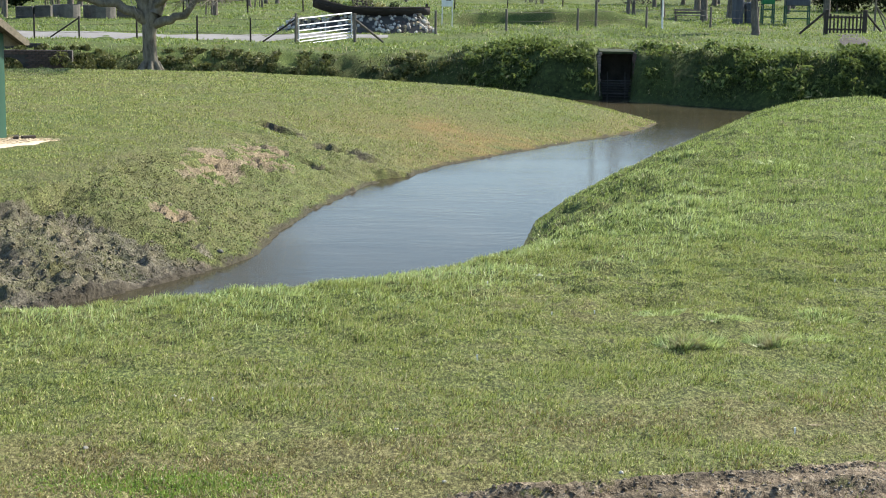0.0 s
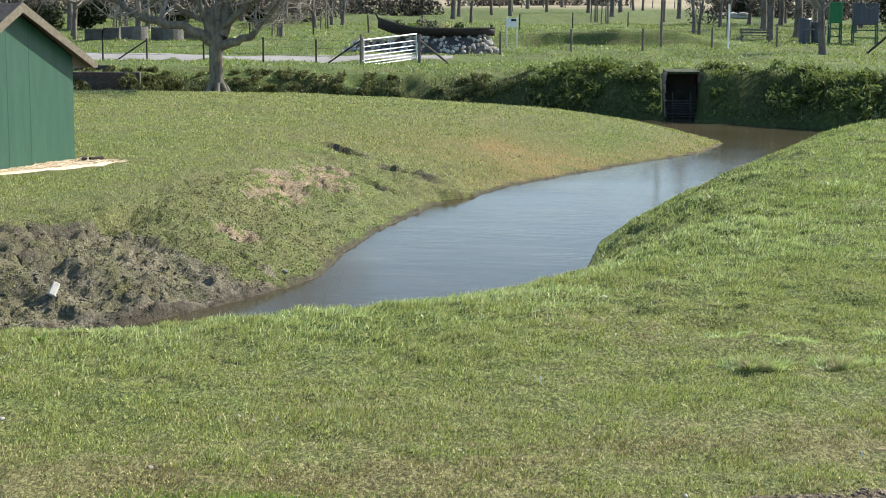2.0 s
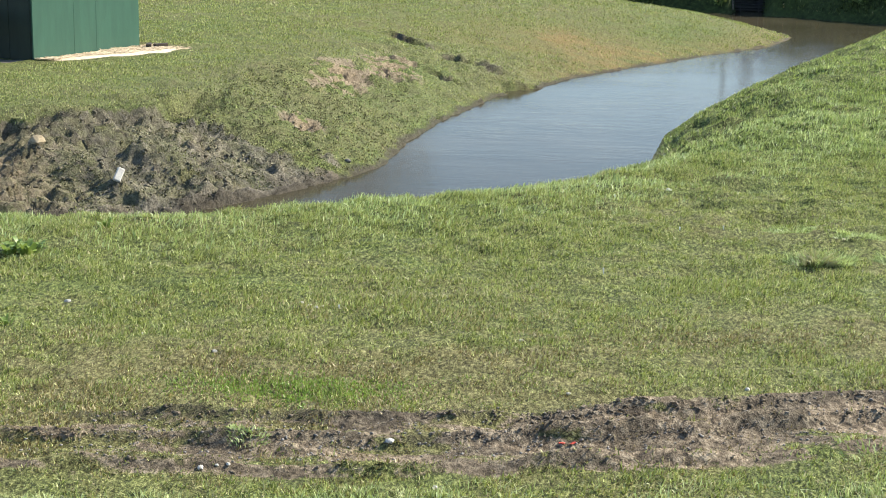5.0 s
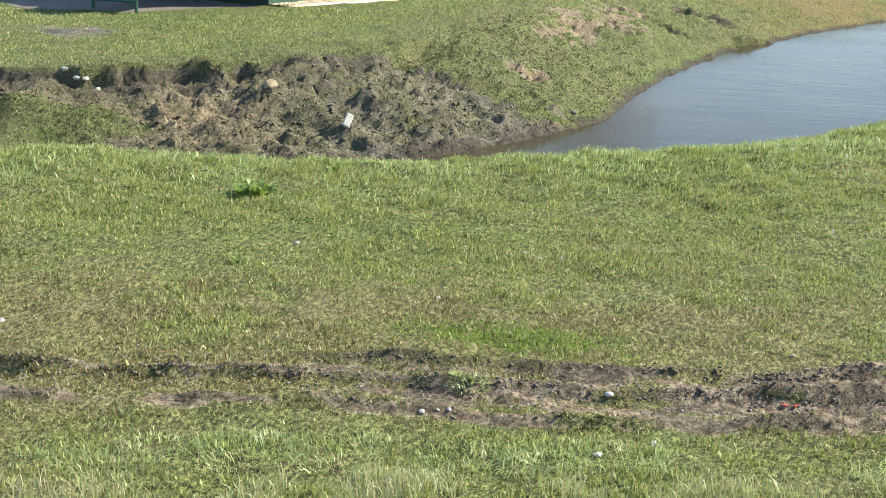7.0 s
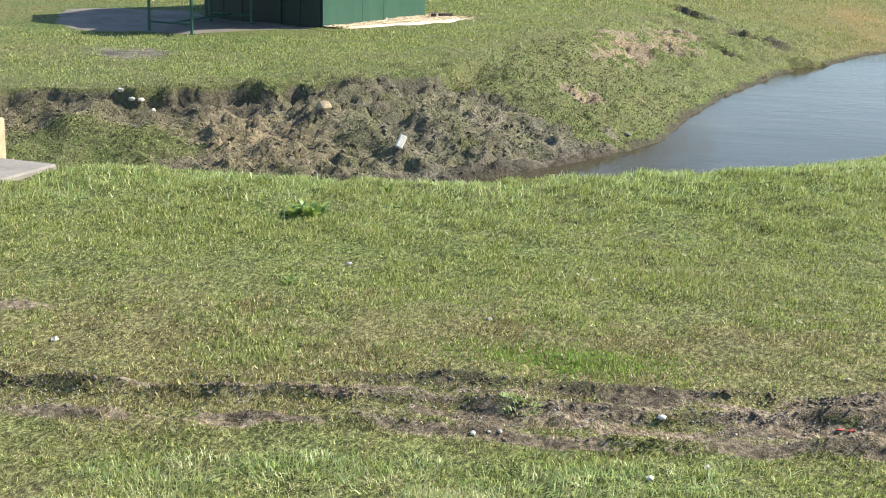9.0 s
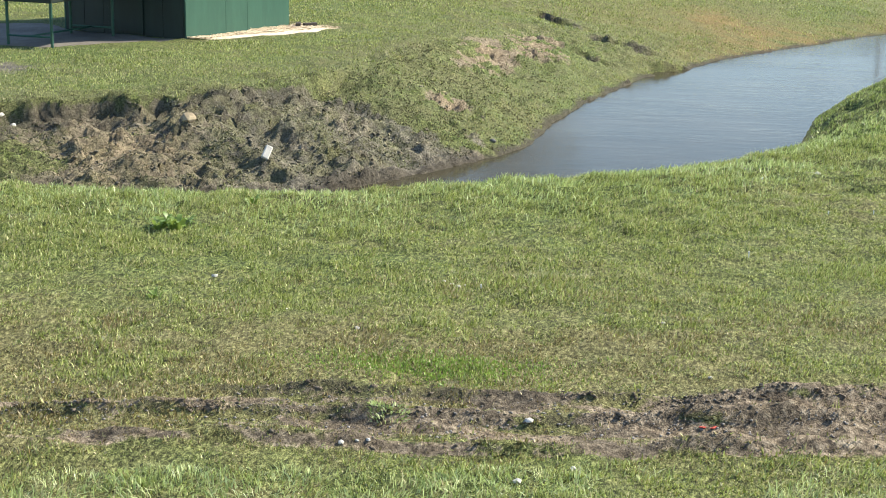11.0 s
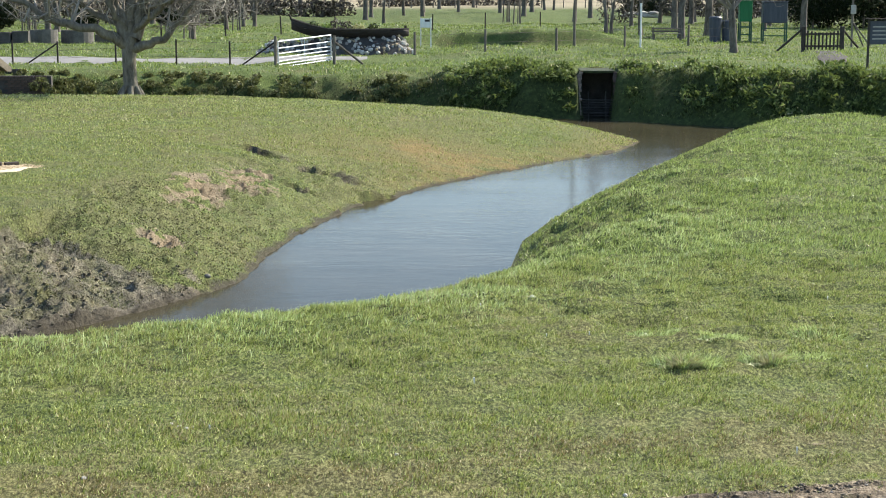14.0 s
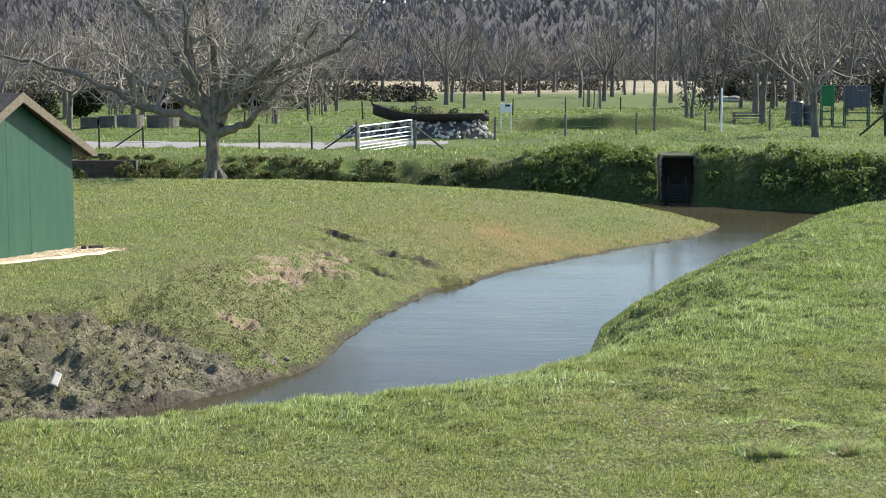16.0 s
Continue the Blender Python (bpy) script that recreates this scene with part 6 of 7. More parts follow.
def near_keep(x, y):
    d = shore_distance(x, y)
    near, lawn, far = zones(x, y)
    bare = soil_mask(x, y, d)
    thin = np.clip(0.55 + 3.4 * (clumps(x, y) - 0.40) + 1.6 * (fbm(x * 13 + 7, y * 11, 2) - 0.5), 0.10, 1)
    slab = (np.abs(x + 8.1) < 0.75) & (np.abs(y - 15.15) < 0.62)
    return on_fan(x, y) * near * (~slab) * (d > 0.08) * np.clip(1.05 - 1.15 * bare, 0.10, 1) * thin


# short turf of the near lawn
x, y, r = sown(101, 1500000, -12.5, 8.5, 6.8, 20.5, near_keep)
d = shore_distance(x, y)
edge = 0.8 * step(6.5, 2.0, d) + 0.35 * step(0.5, 0.68, fbm(x * 0.8 + 31, y * 0.8, 3))
front = step(8.3, 7.4, y - 0.19 * x)
h = (0.012 + 0.022 * r.random(len(x)) + 0.045 * edge * r.random(len(x)) + 0.06 * front * r.random(len(x))) * np.clip(0.35 + 3.2 * (clumps(x, y) - 0.3) + 1.6 * (fbm(x * 13 + 7, y * 11, 2) - 0.5), 0.25, 2.4)
v = y - 0.19 * x
brown = np.clip(0.95 * np.exp(-((v - 9.55) / 0.55) ** 2) + 0.95 * np.exp(-((x - 3.6) / 2.0) ** 2 - ((y - 11.75 - 0.05 * x) / 0.33) ** 2) + 0.85 * np.exp(-((v - 11.2) / 1.6) ** 2) * (0.65 + 0.35 * step(2.0, -1.5, x)) * step(0.46, 0.60, 0.6 * fbm(x * 0.9 + 61, y * 1.5, 3) + 0.4 * fbm(x * 4 + 6, y * 4, 2)), 0, 0.85)
dead = r.random(len(x)) < brown
for k, mat_, nm, lb in ((~dead, GRASS, "lawn_grass", "short green and yellowing lawn grass"), (dead, DRY_TURF, "dry_turf", "short brown and straw-coloured worn turf")):
    n = int(k.sum())
    blades(nm, x[k], y[k], h[k] * (1 if nm == "lawn_grass" else 0.8), (0.008 + 0.008 * r.random(n)) * (1 - 0.35 * np.clip(edge[k], 0, 1)), r.normal(0.38, 0.60, n).clip(-0.95, 0.95), r.normal(-0.05, 0.50, n).clip(-0.8, 0.8), mat_, lb, 1)

# longer grass along the near bank's edge and on the right bank
def edge_keep(x, y):
    d = shore_distance(x, y)
    near, lawn, far = zones(x, y)
    t = fbm(x * 1.9 + 5, y * 1.9, 3)
    slab = (np.abs(x + 8.1) < 0.75) & (np.abs(y - 15.15) < 0.62)
    return on_fan(x, y) * near * (~slab) * (d > 0.1) * step(5.0, 1.5, d) * np.clip(0.25 + 2.4 * (t - 0.36), 0.08, 1)


x, y, r = sown(102, 640000, -12.5, 9, 12.0, 24, edge_keep)
h = (0.04 + 0.06 * r.random(len(x))) * (0.5 + 1.0 * fbm(x * 1.9 + 5, y * 1.9, 3))
blades("bank_edge_grass", x, y, h, 0.006 + 0.006 * r.random(len(x)), r.normal(0.5, 0.55, len(x)).clip(-0.94, 0.94), r.normal(-0.1, 0.45, len(x)).clip(-0.6, 0.6), LONG_GRASS, "longer wind-combed grass at the top of the bank", 2, True)


def right_keep(x, y):
    d = shore_distance(x, y)
    near, lawn, far = zones(x, y)
    t = fbm(x * 1.5 + 15, y * 1.5, 3)
    return on_fan(x, y) * near * (d > 0.05) * np.clip(0.35 + 1.8 * (t - 0.38), 0.1, 1) * (20 / y) ** 1.3


x, y, r = sown(103, 800000, 0, 18, 19.5, 50, right_keep)
h = (0.03 + 0.04 * r.random(len(x))) * (0.5 + 1.1 * fbm(x * 1.5 + 15, y * 1.5, 3)) * (y / 20) ** 0.35
blades("right_bank_grass", x, y, h, (0.012 + 0.008 * r.random(len(x))) * (y / 20) ** 0.8, r.normal(0.3, 0.5, len(x)).clip(-0.9, 0.9), r.normal(0.0, 0.35, len(x)).clip(-0.6, 0.6), BANK_GRASS, "uneven green grass on the sloping bank", 3)


def lawn_keep(x, y):
    d = shore_distance(x, y)
    near, lawn, far = zones(x, y)
    bare = soil_mask(x, y, d)
    t = fbm(x * 1.8 + 40, y * 1.8, 3)
    hard = ((x < -8.3) & (y > 27.2) & (y < 32.2)) | (((x + 7.3) * 0.92 - (y - 30.6) * 0.40 < 0.85) & ((x + 7.3) * 0.92 - (y - 30.6) * 0.40 > -0.2) & (y > 28.8) & (y < 32.4))
    return on_fan(x, y) * lawn * (d > 0.05) * np.clip(1 - 1.2 * bare, 0.03, 1) * (1 - 0.65 * step(5.4, 2.4, d + 2.0 * (t - 0.5)) * step(38, 34, y)) * np.clip(0.35 + 1.5 * (t - 0.35), 0.12, 1) * (~hard) * (24 / np.maximum(y, 24)) ** 1.2 * (1 - 0.6 * np.exp(-(((x - 2.2) / 2.8) ** 2 + ((y - 39.5) / 3.4) ** 2)))


x, y, r = sown(104, 1000000, -22, 9, 18.5, 59, lawn_keep)
h = (0.02 + 0.03 * r.random(len(x))) * (0.7 + 0.7 * fbm(x * 1.8 + 40, y * 1.8, 3)) * (y / 24) ** 0.4
blades("far_lawn_grass", x, y, h, (0.011 + 0.009 * r.random(len(x))) * (y / 24) ** 0.8, r.normal(0.1, 0.4, len(x)).clip(-0.8, 0.8), r.normal(0, 0.35, len(x)).clip(-0.6, 0.6), GRASS, "short cropped grass round the shed and on the spit", 4)


def bank_keep(x, y):
    d = shore_distance(x, y)
    near, lawn, far = zones(x, y)
    t = fbm(x * 0.9 + 70, y * 0.9, 3)
    mouth = (np.abs(x - 8.0) < 0.75) & (y < 58.5)
    return on_fan(x, y) * far * (d > 0.15) * step(2.1 + 0.7 * step(1, 6, x), 0.7 + 0.7 * step(1, 6, x), d + 2.0 * (fbm(x * 0.6, y * 0.6, 3) - 0.5)) * np.clip(0.3 + 2.2 * (t - 0.36), 0.1, 1) * (~mouth)


x, y, r = sown(105, 620000, -36, 26, 46, 70, bank_keep)
h = (0.04 + 0.10 * r.random(len(x))) * (0.4 + 1.1 * fbm(x * 0.9 + 70, y * 0.9, 3))
olive = r.random(len(x)) < 0.92 * step(5.5, 1.0, x) * step(0.30, 0.50, fbm(x * 0.8 + 12, y * 0.8, 3))
for k, mat_, nm, lb in ((~olive, RANK, "bank_weeds", "rank dark weeds and nettles covering the far bank"), (olive, CREEP, "bank_grass", "olive and brown grass on the far bank")):
    n = int(k.sum())
    blades(nm, x[k], y[k], h[k], 0.02 + 0.03 * r.random(n), r.normal(0, 0.45, n).clip(-0.9, 0.9), r.normal(-0.35, 0.35, n).clip(-0.85, 0.5), mat_, lb, 5, True)


# brambles and nettles in clumps over the far bank
r = np.random.default_rng(205)
x, y = r.uniform(-34, 26, 16000), r.uniform(46, 64, 16000)
d = shore_distance(x, y)
k = zones(x, y)[2] & on_fan(x, y) & (d > 0.25) & (d < 2.3 + 1.0 * step(1, 6, x)) & ~((np.abs(x - 8.0) < 0.95) & (y < 59)) & (r.random(16000) < np.clip(0.2 + 2.4 * (fbm(x * 0.7 + 3, y * 0.7, 3) - 0.38), 0.08, 1) * (0.4 + 0.6 * step(-1, 6, x)))
x, y = x[k], y[k]
z = land_many(x, y)
s_ = (0.5 + 0.8 * r.random(len(x))) * (0.6 + 0.4 * step(0, 6, x))
clump_list = [(a, b, c + 0.06 * e, 0.32 * e, 0.26 * e, 0.20 * e) for a, b, c, e in zip(x, y, z, s_)]
for a in range(26):
    # growth over the end of the brick wall
    cx_, e = -14.6 + 0.19 * a + rb.gauss(0, 0.15), 0.5 + 0.7 * rb.random()
    clump_list.append((cx_, 60.62 + rb.gauss(0, 0.12), -0.75 + 0.25 * rb.random() + (0.75 * rb.random() if cx_ > -12.2 else 0.0), 0.3 * e, 0.2 * e, 0.22 * e))
leaf_cloud("bank_scrub", [c for c in clump_list if c[0] < 3], SCRUB, "low olive weeds in clumps on the bank", "weeds", 207, 0.10, 80)
leaf_cloud("bank_brambles", [c for c in clump_list if c[0] >= 3], BRAMBLE, "low leafy clumps of bramble and nettle on the bank", "weeds", 206, 0.10, 80)


def meadow_keep(x, y):
    d = shore_distance(x, y)
    near, lawn, far = zones(x, y)
    t = fbm(x * 0.7 + 90, y * 0.7, 3)
    lane_ = (np.abs(y - road_line(x)) < 2.5) & (x < 4.6)
    return on_fan(x, y) * far * step(0.6, 2.2, d) * np.clip(0.3 + 2.0 * (t - 0.36), 0.1, 1) * (~lane_) * (65 / y)


x, y, r = sown(106, 360000, -80, 62, 60, 150, meadow_keep)
h = (0.06 + 0.09 * r.random(len(x))) * (0.5 + fbm(x * 0.7 + 90, y * 0.7, 3)) * (y / 65) ** 0.3
blades("meadow_grass", x, y, h, (0.04 + 0.03 * r.random(len(x))) * (y / 65) ** 0.5, r.normal(0, 0.4, len(x)).clip(-0.8, 0.8), r.normal(0, 0.35, len(x)).clip(-0.6, 0.6), MEADOW, "bright green meadow grass past the ditch", 6)

# weeds creeping over the cut bank
def cut_keep(x, y):
    d = shore_distance(x, y)
    near, lawn, far = zones(x, y)
    t = fbm(x * 2.1 + 3, y * 2.1, 3)
    return on_fan(x, y) * lawn * (d > 0.12) * step(3.6, 2.6, d) * step(30.0, 22.0, y + 1.5 * x) * (1 - 0.95 * scar_at(x, y)) * (1.15 - terrace(x, y, d, 0.21)[1]) * 0.55 * step(3.4, 2.4, d) * (1 - 0.6 * np.exp(-(((x + 7.3) / 1.2) ** 2 + ((y - 21.2) / 1.0) ** 2))) * np.clip(0.22 + 0.75 * step(0.42, 0.54, fbm(x * 8 + 4, y * 8, 2)) * (0.5 + 0.6 * step(0.36, 0.54, t)), 0, 1)


x, y, r = sown(107, 760000, -14, 1, 15, 33, cut_keep)
h = 0.012 + 0.026 * r.random(len(x))
blades("creeping_weeds", x, y, h, 0.015 + 0.014 * r.random(len(x)), r.normal(0, 0.5, len(x)).clip(-0.9, 0.9), r.normal(-0.2, 0.4, len(x)).clip(-0.9, 0.9), CREEP, "small creeping weeds on the earth bank", 7)

# pale straw and tall blades in the foreground
def fore_keep(x, y):
    t = fbm(x * 1.6 + 3, y * 1.6, 3)
    return step(8.8, 8.3, y - 0.19 * x + 0.9 * (t - 0.5)) * np.clip(0.05 + 4.0 * (fbm(x * 3.1 + 3, y * 3.1, 3) - 0.42), 0.0, 1)


x, y, r = sown(108, 80000, -6, 4, 6.7, 9.2, fore_keep)
h = (0.03 + 0.08 * r.random(len(x))) * (0.5 + 0.9 * fbm(x * 1.6 + 3, y * 1.6, 3))
blades("foreground_grass", x, y, h, 0.005 + 0.003 * r.random(len(x)), r.normal(0.2, 0.7, len(x)).clip(-0.95, 0.95), r.normal(0, 0.6, len(x)).clip(-0.9, 0.9), LONG_GRASS, "tall loose grass at the path's side", 8, True)
x, y, r = sown(109, 75000, -6, 4, 6.7, 9.0, lambda x, y: fore_keep(x, y) * (0.25 + 0.75 * step(8.45, 8.0, y - 0.19 * x)))
h = (0.03 + 0.06 * r.random(len(x))) * (0.5 + 1.3 * step(8.6, 7.9, y - 0.19 * x))
blades("dry_grass", x, y, h, 0.004 + 0.003 * r.random(len(x)), r.normal(0.1, 0.55, len(x)).clip(-0.95, 0.95), r.normal(0, 0.5, len(x)).clip(-0.9, 0.9), STRAW, "pale dead grass stalks at the path's side", 9, True)


# tufts at the path's side: place, radius, height
FORE_TUFTS = ((-2.47, 8.02, 0.16, 0.13), (-1.9, 8.1, 0.18, 0.12), (-0.85, 8.4, 0.15, 0.11), (-0.5, 8.42, 0.13, 0.10), (-3.1, 7.85, 0.2, 0.12), (-1.3, 8.15, 0.15, 0.12))


def make_tussock(x0, y0, radius, height, count, seed, material, label, category, wide=0.010):
    """A clump of long leaves rooted in one spot."""
    r = np.random.default_rng(seed)
    a, q = r.random(count) * 6.283, np.sqrt(r.random(count)) * radius
    x, y = x0 + np.cos(a) * q, y0 + np.sin(a) * q * 0.8
    out = 0.35 + 0.7 * q / radius
    h = height * (0.45 + 0.5 * r.random(count))
    ob = blades("grass_tussock", x, y, h, wide * (1 + 0.7 * r.random(count)), (np.cos(a) * out + r.normal(0.1, 0.2 + 25 * (0.010 - wide) * 2, count)).clip(-0.9, 0.9), (np.sin(a) * out * 0.7 + r.normal(0, 0.15 + 25 * (0.010 - wide) * 2, count)).clip(-0.55, 0.55), material, label, seed, True)
    return tagged(ob, label, category, "tussocks", "stuff")


for i, (x, y, rr, hh) in enumerate(((2.80, 14.58, 0.16, 0.20), (3.02, 14.62, 0.16, 0.22), (3.66, 14.65, 0.18, 0.20), (3.8, 14.75, 0.2, 0.12), (4.05, 14.85, 0.22, 0.11), (2.84, 15.9, 0.2, 0.10), (3.43, 15.5, 0.2, 0.10),
                                    (5.25, 25.6, 0.35, 0.22), (6.95, 28.2, 0.4, 0.24), (4.6, 27.4, 0.3, 0.2), (5.6, 30.0, 0.3, 0.2), (8.6, 33.4, 0.35, 0.22), (4.5, 15.8, 0.25, 0.13), 
                                    (-1.45, 9.35, 0.10, 0.08), (2.4, 9.55, 0.25, 0.10), (2.7, 9.7, 0.2, 0.10), (3.1, 9.5, 0.2, 0.10))):
    make_tussock(x, y, rr * 1.3, hh * 0.72, 420 if i < 13 else 150, 300 + i, LONG_GRASS, "thick green tussock of long grass in the lawn", "grass", 0.008)

for i, (x, y, rr) in enumerate(((2.88, 14.56, 0.12), (3.70, 14.62, 0.11))):
    make_tussock(x, y, rr * 1.2, 0.21, 240, 340 + i, STRAW, "pale strands of dead grass in a green tussock", "grass")
for i, (x, y, rr, hh) in enumerate(FORE_TUFTS):
    make_tussock(x, y, rr * 2.1, hh * 0.62, 620, 350 + i, LONG_GRASS, "loose tussock of long grass at the path's side", "grass", 0.0045)


def make_dock(x0, y0, s, n, seed):
    """A rosette of broad leaves lying on the grass."""
    p = thing("dock_plant", pose(x0, y0, land_at(x0, y0)), "low rosette of broad dark green leaves in the lawn", "plant", "broad-leaved weeds")
    r_ = random.Random(seed)
    for i in range(n):
        a = i * 2.4 + r_.gauss(0, 0.2)
        ln, w = s * (0.55 + 0.55 * r_.random()), s * (0.16 + 0.1 * r_.random())
        rise = 0.9 + 1.2 * r_.random()
        root = s * 0.8 * r_.random()
        v, f = [], []
        for k in range(6):
            t = k / 5
            wd = w * math.sin(math.pi * min(0.98, 0.12 + 0.86 * t)) ** 0.7
            rr_ = root + ln * t
            z = ln * rise * math.sin(t * 2.0) * 0.6
            cx, cy = math.cos(a) * rr_, math.sin(a) * rr_
            v += [(cx - math.sin(a) * wd, cy + math.cos(a) * wd, z + 0.25 * wd), (cx, cy, z), (cx + math.sin(a) * wd, cy - math.cos(a) * wd, z + 0.25 * wd)]
            if k:
                b = (k - 1) * 3
                f += [(b, b + 1, b + 4, b + 3), (b + 1, b + 2, b + 5, b + 4)]
        raw("leaf", v, f, DOCK, p, True)


make_dock(-4.20, 14.14, 0.12, 36, 1)
make_dock(-4.34, 14.14, 0.10, 22, 2)
make_dock(-3.76, 15.17, 0.07, 12, 3)
make_dock(-3.67, 11.77, 0.06, 12, 5)
# bright patch of chickweed above the ruts
r9 = np.random.default_rng(77)
x, y = r9.normal(-1.33, 0.42, 4200) + 0.1 * np.sin(40 * r9.random(4200)), r9.normal(10.42, 0.17, 4200)
blades("clover_patch", x, y, 0.012 + 0.022 * r9.random(4200), 0.012 + 0.01 * r9.random(4200), r9.normal(0, 0.5, 4200).clip(-0.9, 0.9), r9.normal(0, 0.5, 4200).clip(-0.9, 0.9), CLOVER, "bright green patch of small-leaved weeds", 12)

# clods along the ruts, gravel, lumps on the bank
bm = bmesh.new()
bmesh.ops.create_icosphere(bm, subdivisions=1, radius=1.0)
bm.verts.ensure_lookup_table()
ICO_V = np.array([tuple(v.co) for v in bm.verts])
ICO_F = np.array([[v.index for v in f.verts] for f in bm.faces])
bm.free()


def lumps(name, x, y, size, material, label, category, seed, sink=0.3, flat=0.75, uneven=0.35):
    """Many angular lumps as one mesh."""
    r = np.random.default_rng(seed)
    n = len(x)
    v = ICO_V[None] * (1 + uneven * r.normal(size=(n, len(ICO_V), 1))).clip(0.35, 1.8)
    a = r.random(n) * 6.283
    sx, sy = size * (1 + 0.6 * r.random(n)), size * (0.7 + 0.5 * r.random(n))
    vx, vy = v[:, :, 0] * sx[:, None], v[:, :, 1] * sy[:, None]
    c = np.stack([vx * np.cos(a)[:, None] - vy * np.sin(a)[:, None] + x[:, None], vx * np.sin(a)[:, None] + vy * np.cos(a)[:, None] + y[:, None],
                  v[:, :, 2] * (size * flat)[:, None] + (land_many(x, y) + size * sink)[:, None]], -1).reshape(-1, 3)
    f = (ICO_F[None] + (np.arange(n) * len(ICO_V))[:, None, None]).reshape(-1, 3)
    return tagged(new(name, fast_mesh(name, c, f, material)), label, category, kind="stuff")


cl = random.Random(41)
r = np.random.default_rng(41)
n = 11000
x = r.uniform(-5.8, 4.8, n)
o = r.choice((0.40, 0.40, 0.40, 0.38, 0.02, 0.02, 0.0, -0.47), n) + r.normal(0, 0.035, n)
o = np.where((o > 0.25) & (x < -2.5 + 0.3 * r.random(n)), o - 0.39, o)
y = rut_line(x) + o
k = r.random(n) < np.clip(0.2 + 2.2 * (fbm(x * 2.0 + 8, y * 4, 3) - 0.35), 0, 1) * np.clip(0.55 + 0.15 * x, 0.25, 1)
x, y, o = x[k], y[k], o[k]
lumps("mud_clods", x, y, 0.003 + 0.013 * r.random(len(x)) ** 3, CLOD, "dark wet clods of mud thrown up along the wheel ruts", "mud", 42, 0.0, 0.65, 0.6)
n = 1300
x, o = r.uniform(-4.5, 4.9, n), r.normal(-0.02, 0.2, n)
lumps("gravel", x, rut_line(x) + o, r.uniform(0.003, 0.010, n), STONE, "small grey gravel stones pressed into the ruts", "gravel", 43, uneven=0.15)
n = 40000
x, y = r.uniform(-12.5, 0.5, n), r.uniform(16.5, 33, n)
d = shore_distance(x, y)
k = zones(x, y)[1] & (d > 0.08) & (d < 2.9) & (y + 1.5 * x < 21.8) & (r.random(n) < soil_mask(x, y, d) * np.clip(0.2 + 2.5 * (fbm(x * 3 + 2, y * 3, 3) - 0.36), 0.1, 1)) & on_fan(x, y)
x, y = x[k], y[k]
lumps("bank_clods", x, y, 0.006 + 0.028 * r.random(len(x)) ** 3.0, BANK_CLOD, "dark lumps of earth on the eroded bank", "mud", 44, 0.0, 0.7, 0.5)


def make_stone(x, y, rx, ry, rz, material, label, seed, turn=0, tilt=0):
    bm = bmesh.new()
    rock(bm, rx, ry, rz, seed, 0.22, 2)
    ob = part("stone", bm, material, smooth=False)
    ob.matrix_world = pose(x, y, land_at(x, y) + rz * 0.45, tilt, 0, turn)
    tagged(ob, label, "stone", "loose stones")


make_stone(-6.25, 21.51, 0.11, 0.08, 0.08, TAN_STONE, "ochre stone lodged in the earth bank", 3, 20)
bm = bmesh.new()
box(bm, -0.05, 0.05, -0.025, 0.025, -0.10, 0.10, 0.012)
ob = part("brick_piece", bm, PALE_STONE)
ob.matrix_world = pose(-5.01, 20.93, land_at(-5.01, 20.93) + 0.08, -35, 28, 15)
tagged(ob, "pale broken brick piece stuck in the earth bank", "brick")
make_stone(-2.34, 24.2, 0.05, 0.04, 0.035, STONE, "small pale stone at the water's edge", 8)
for i, (x, y) in enumerate(((-9.0, 21.02), (-8.83, 21.0), (-8.71, 21.03), (-8.56, 21.08))):
    make_stone(x, y, 0.05, 0.035, 0.03, PALE_STONE, "pale stone at the lip of the earth bank", 20 + i, 30 * i)
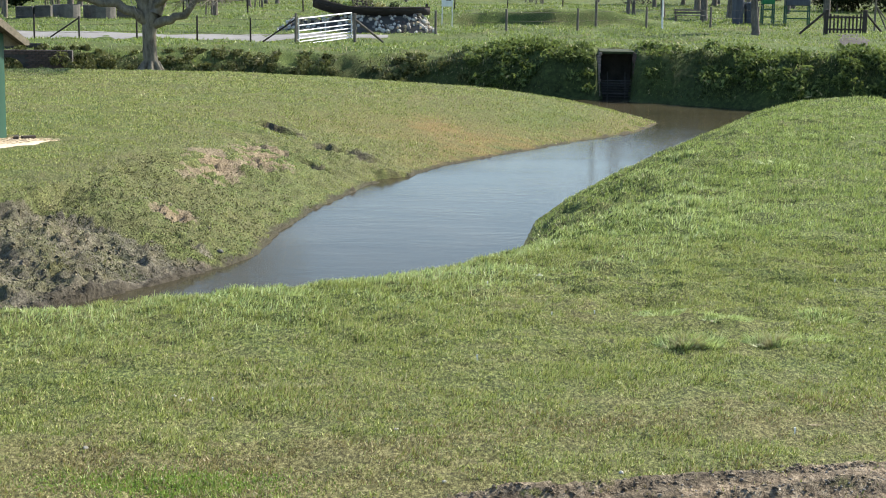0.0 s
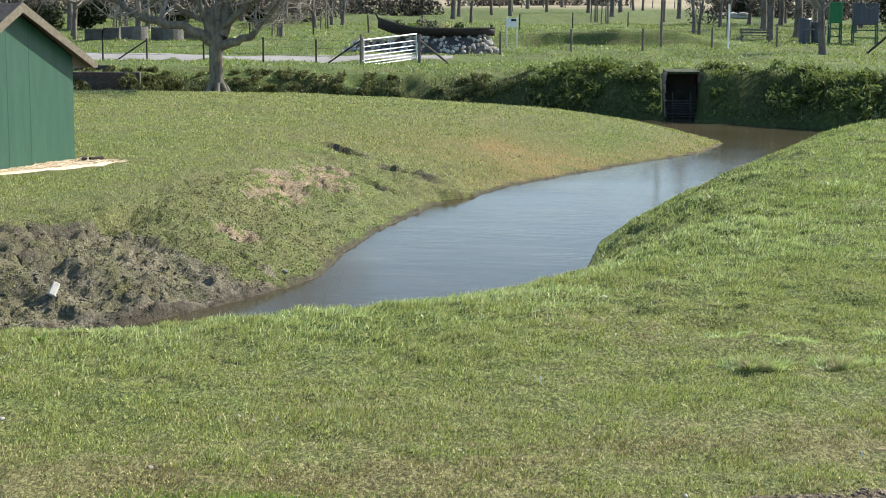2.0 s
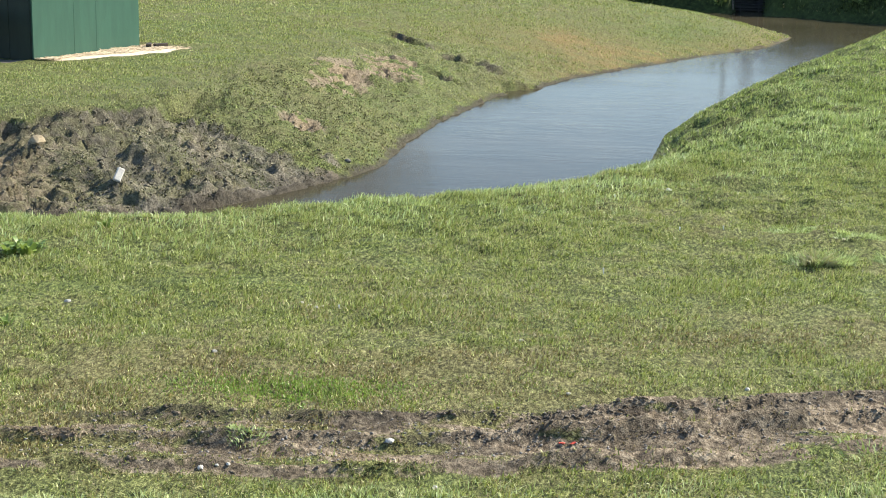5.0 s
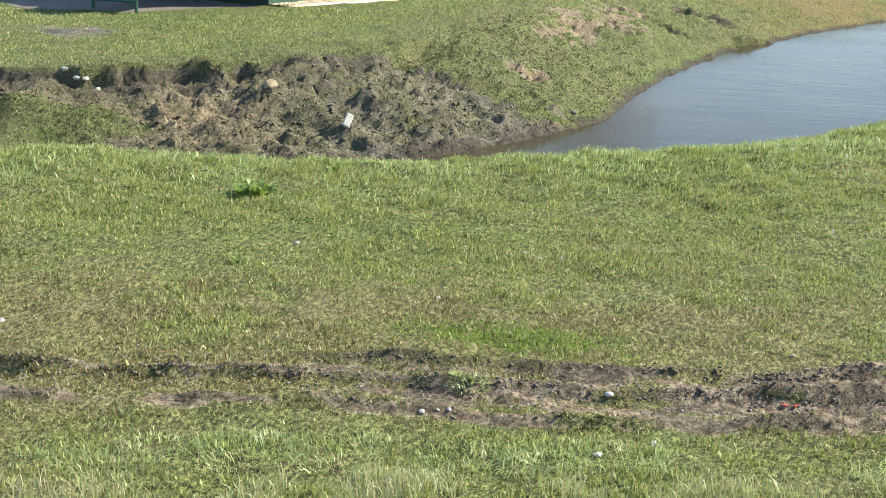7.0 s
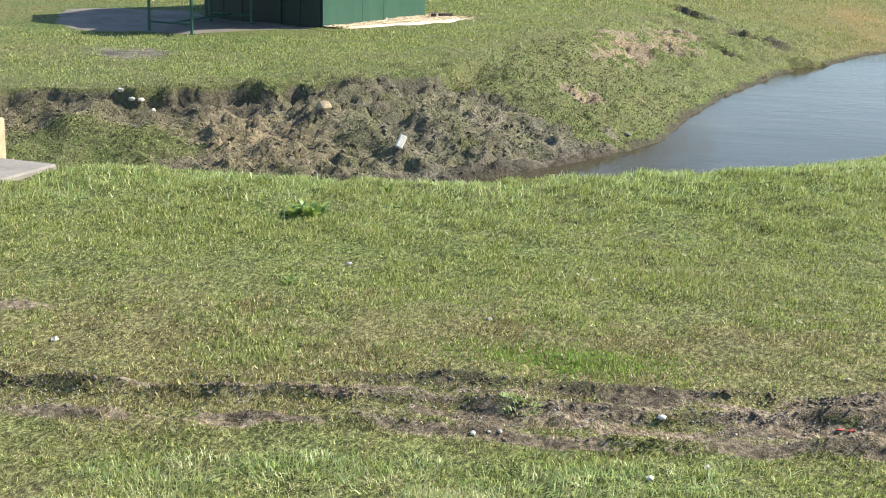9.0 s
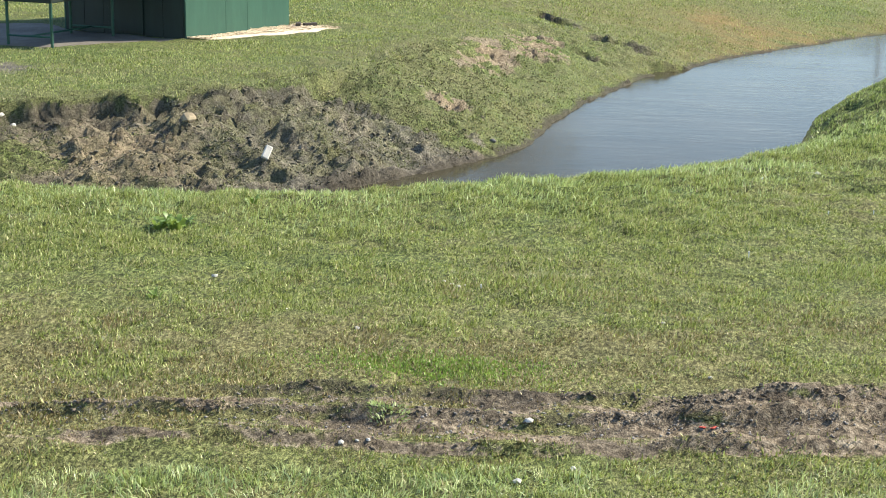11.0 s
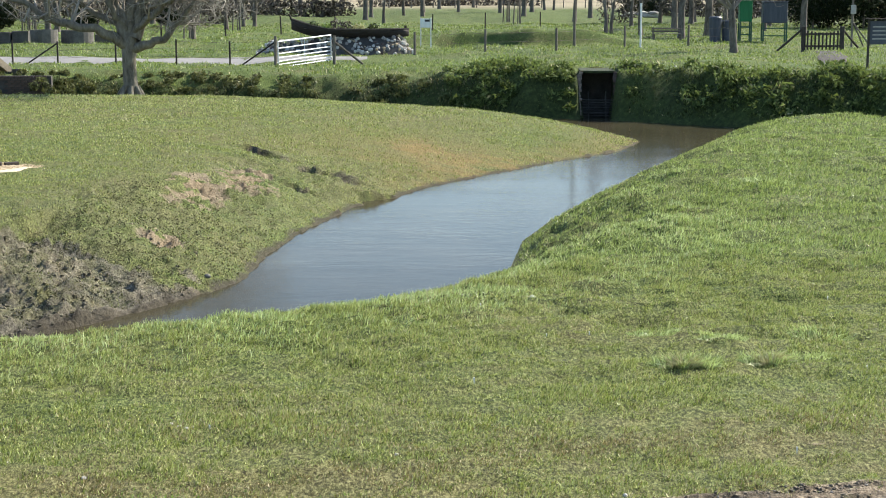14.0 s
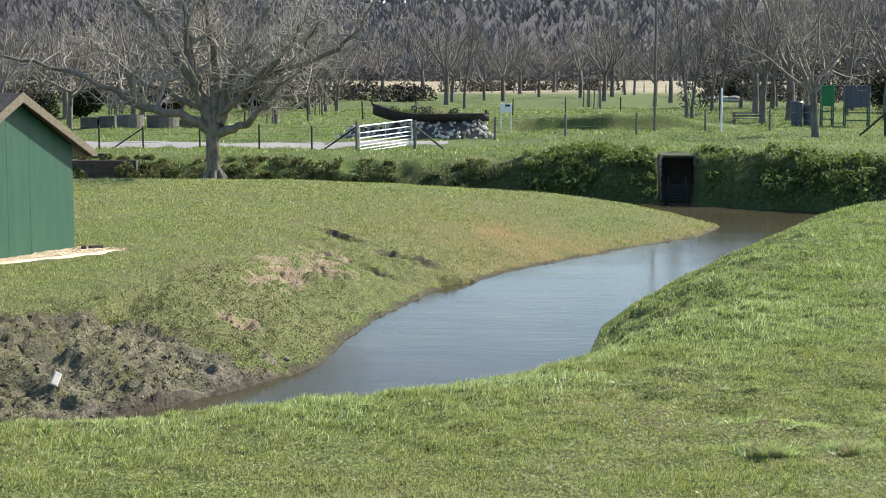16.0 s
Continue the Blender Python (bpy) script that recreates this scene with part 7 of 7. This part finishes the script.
for i, (x, y, s) in enumerate(((-0.6, 9.42, 0.036), (-0.58, 8.41, 0.034), (-1.64, 8.82, 0.028), (-1.49, 8.88, 0.022), (-1.55, 8.85, 0.016), (-3.42, 12.58, 0.034), (-4.8, 10.0, 0.04), (-1.48, 12.6, 0.03), (-1.55, 12.66, 0.026), (-1.42, 12.55, 0.026), (-1.38, 12.62, 0.02),
                               (1.72, 10.65, 0.026), (-1.98, 11.16, 0.03), (0.2, 11.72, 0.026), (0.51, 10.42, 0.02), (-0.29, 8.72, 0.024), (1.84, 17.91, 0.05), (1.78, 17.95, 0.035), (1.07, 18.03, 0.03), (-1.06, 9.59, 0.02), (-2.6, 11.6, 0.014), (-5.0, 13.0, 0.014))):
    make_stone(x, y, s * 0.8, s * 0.6, s * 0.45, PALE_STONE, "small white stone lying in the grass", 40 + i, 40 * i)
# daisies
bm = bmesh.new()
for i in range(14):
    x, y = cl.uniform(-6, 6.5), cl.uniform(10.6, 19)
    if not zones(np.array([x]), np.array([y]))[0][0]:
        continue
    z = land_at(x, y) + cl.uniform(0.03, 0.06)
    c = [bm.verts.new((x + 0.008 * math.cos(k * 1.047), y + 0.008 * math.sin(k * 1.047), z + 0.002)) for k in range(6)]
    bm.faces.new(c)
    s0, s1 = bm.verts.new((x - 0.001, y, z - 0.06)), bm.verts.new((x + 0.001, y, z - 0.06))
    bm.faces.new((s0, s1, c[0], c[3]))
tagged(part("daisies", bm, WHITE), "tiny white daisies dotted over the lawn", "flowers", kind="stuff")
# pale dead stalks lying in a line, red scrap
rp2 = np.random.default_rng(5)
n = 500
x = np.concatenate([rp2.normal(-0.68, 0.3, n), rp2.normal(-3.55, 0.12, 160)])
y = np.concatenate([13.0 + rp2.normal(0, 0.06, n), 10.65 + rp2.normal(0, 0.08, 160)])
blades("dead_stalks", x, y, 0.04 + 0.04 * rp2.random(len(x)), 0.004 + 0.002 * rp2.random(len(x)), rp2.normal(0, 0.6, len(x)).clip(-0.95, 0.95), rp2.normal(0, 0.4, len(x)).clip(-0.9, 0.9), STRAW, "pale dead stalks lying in the lawn", 15)
bm = bmesh.new()
for i in range(5):
    rock(bm, 0.016, 0.012, 0.005, i + 60, 0.4, 1, (cl.gauss(0, 0.035), cl.gauss(0, 0.02), 0.008))
ob = part("plastic_scrap", bm, RED)
ob.matrix_world = pose(0.49, 9.56, land_at(0.49, 9.56))
tagged(ob, "crumpled red plastic scrap in the muddy rut", "litter")
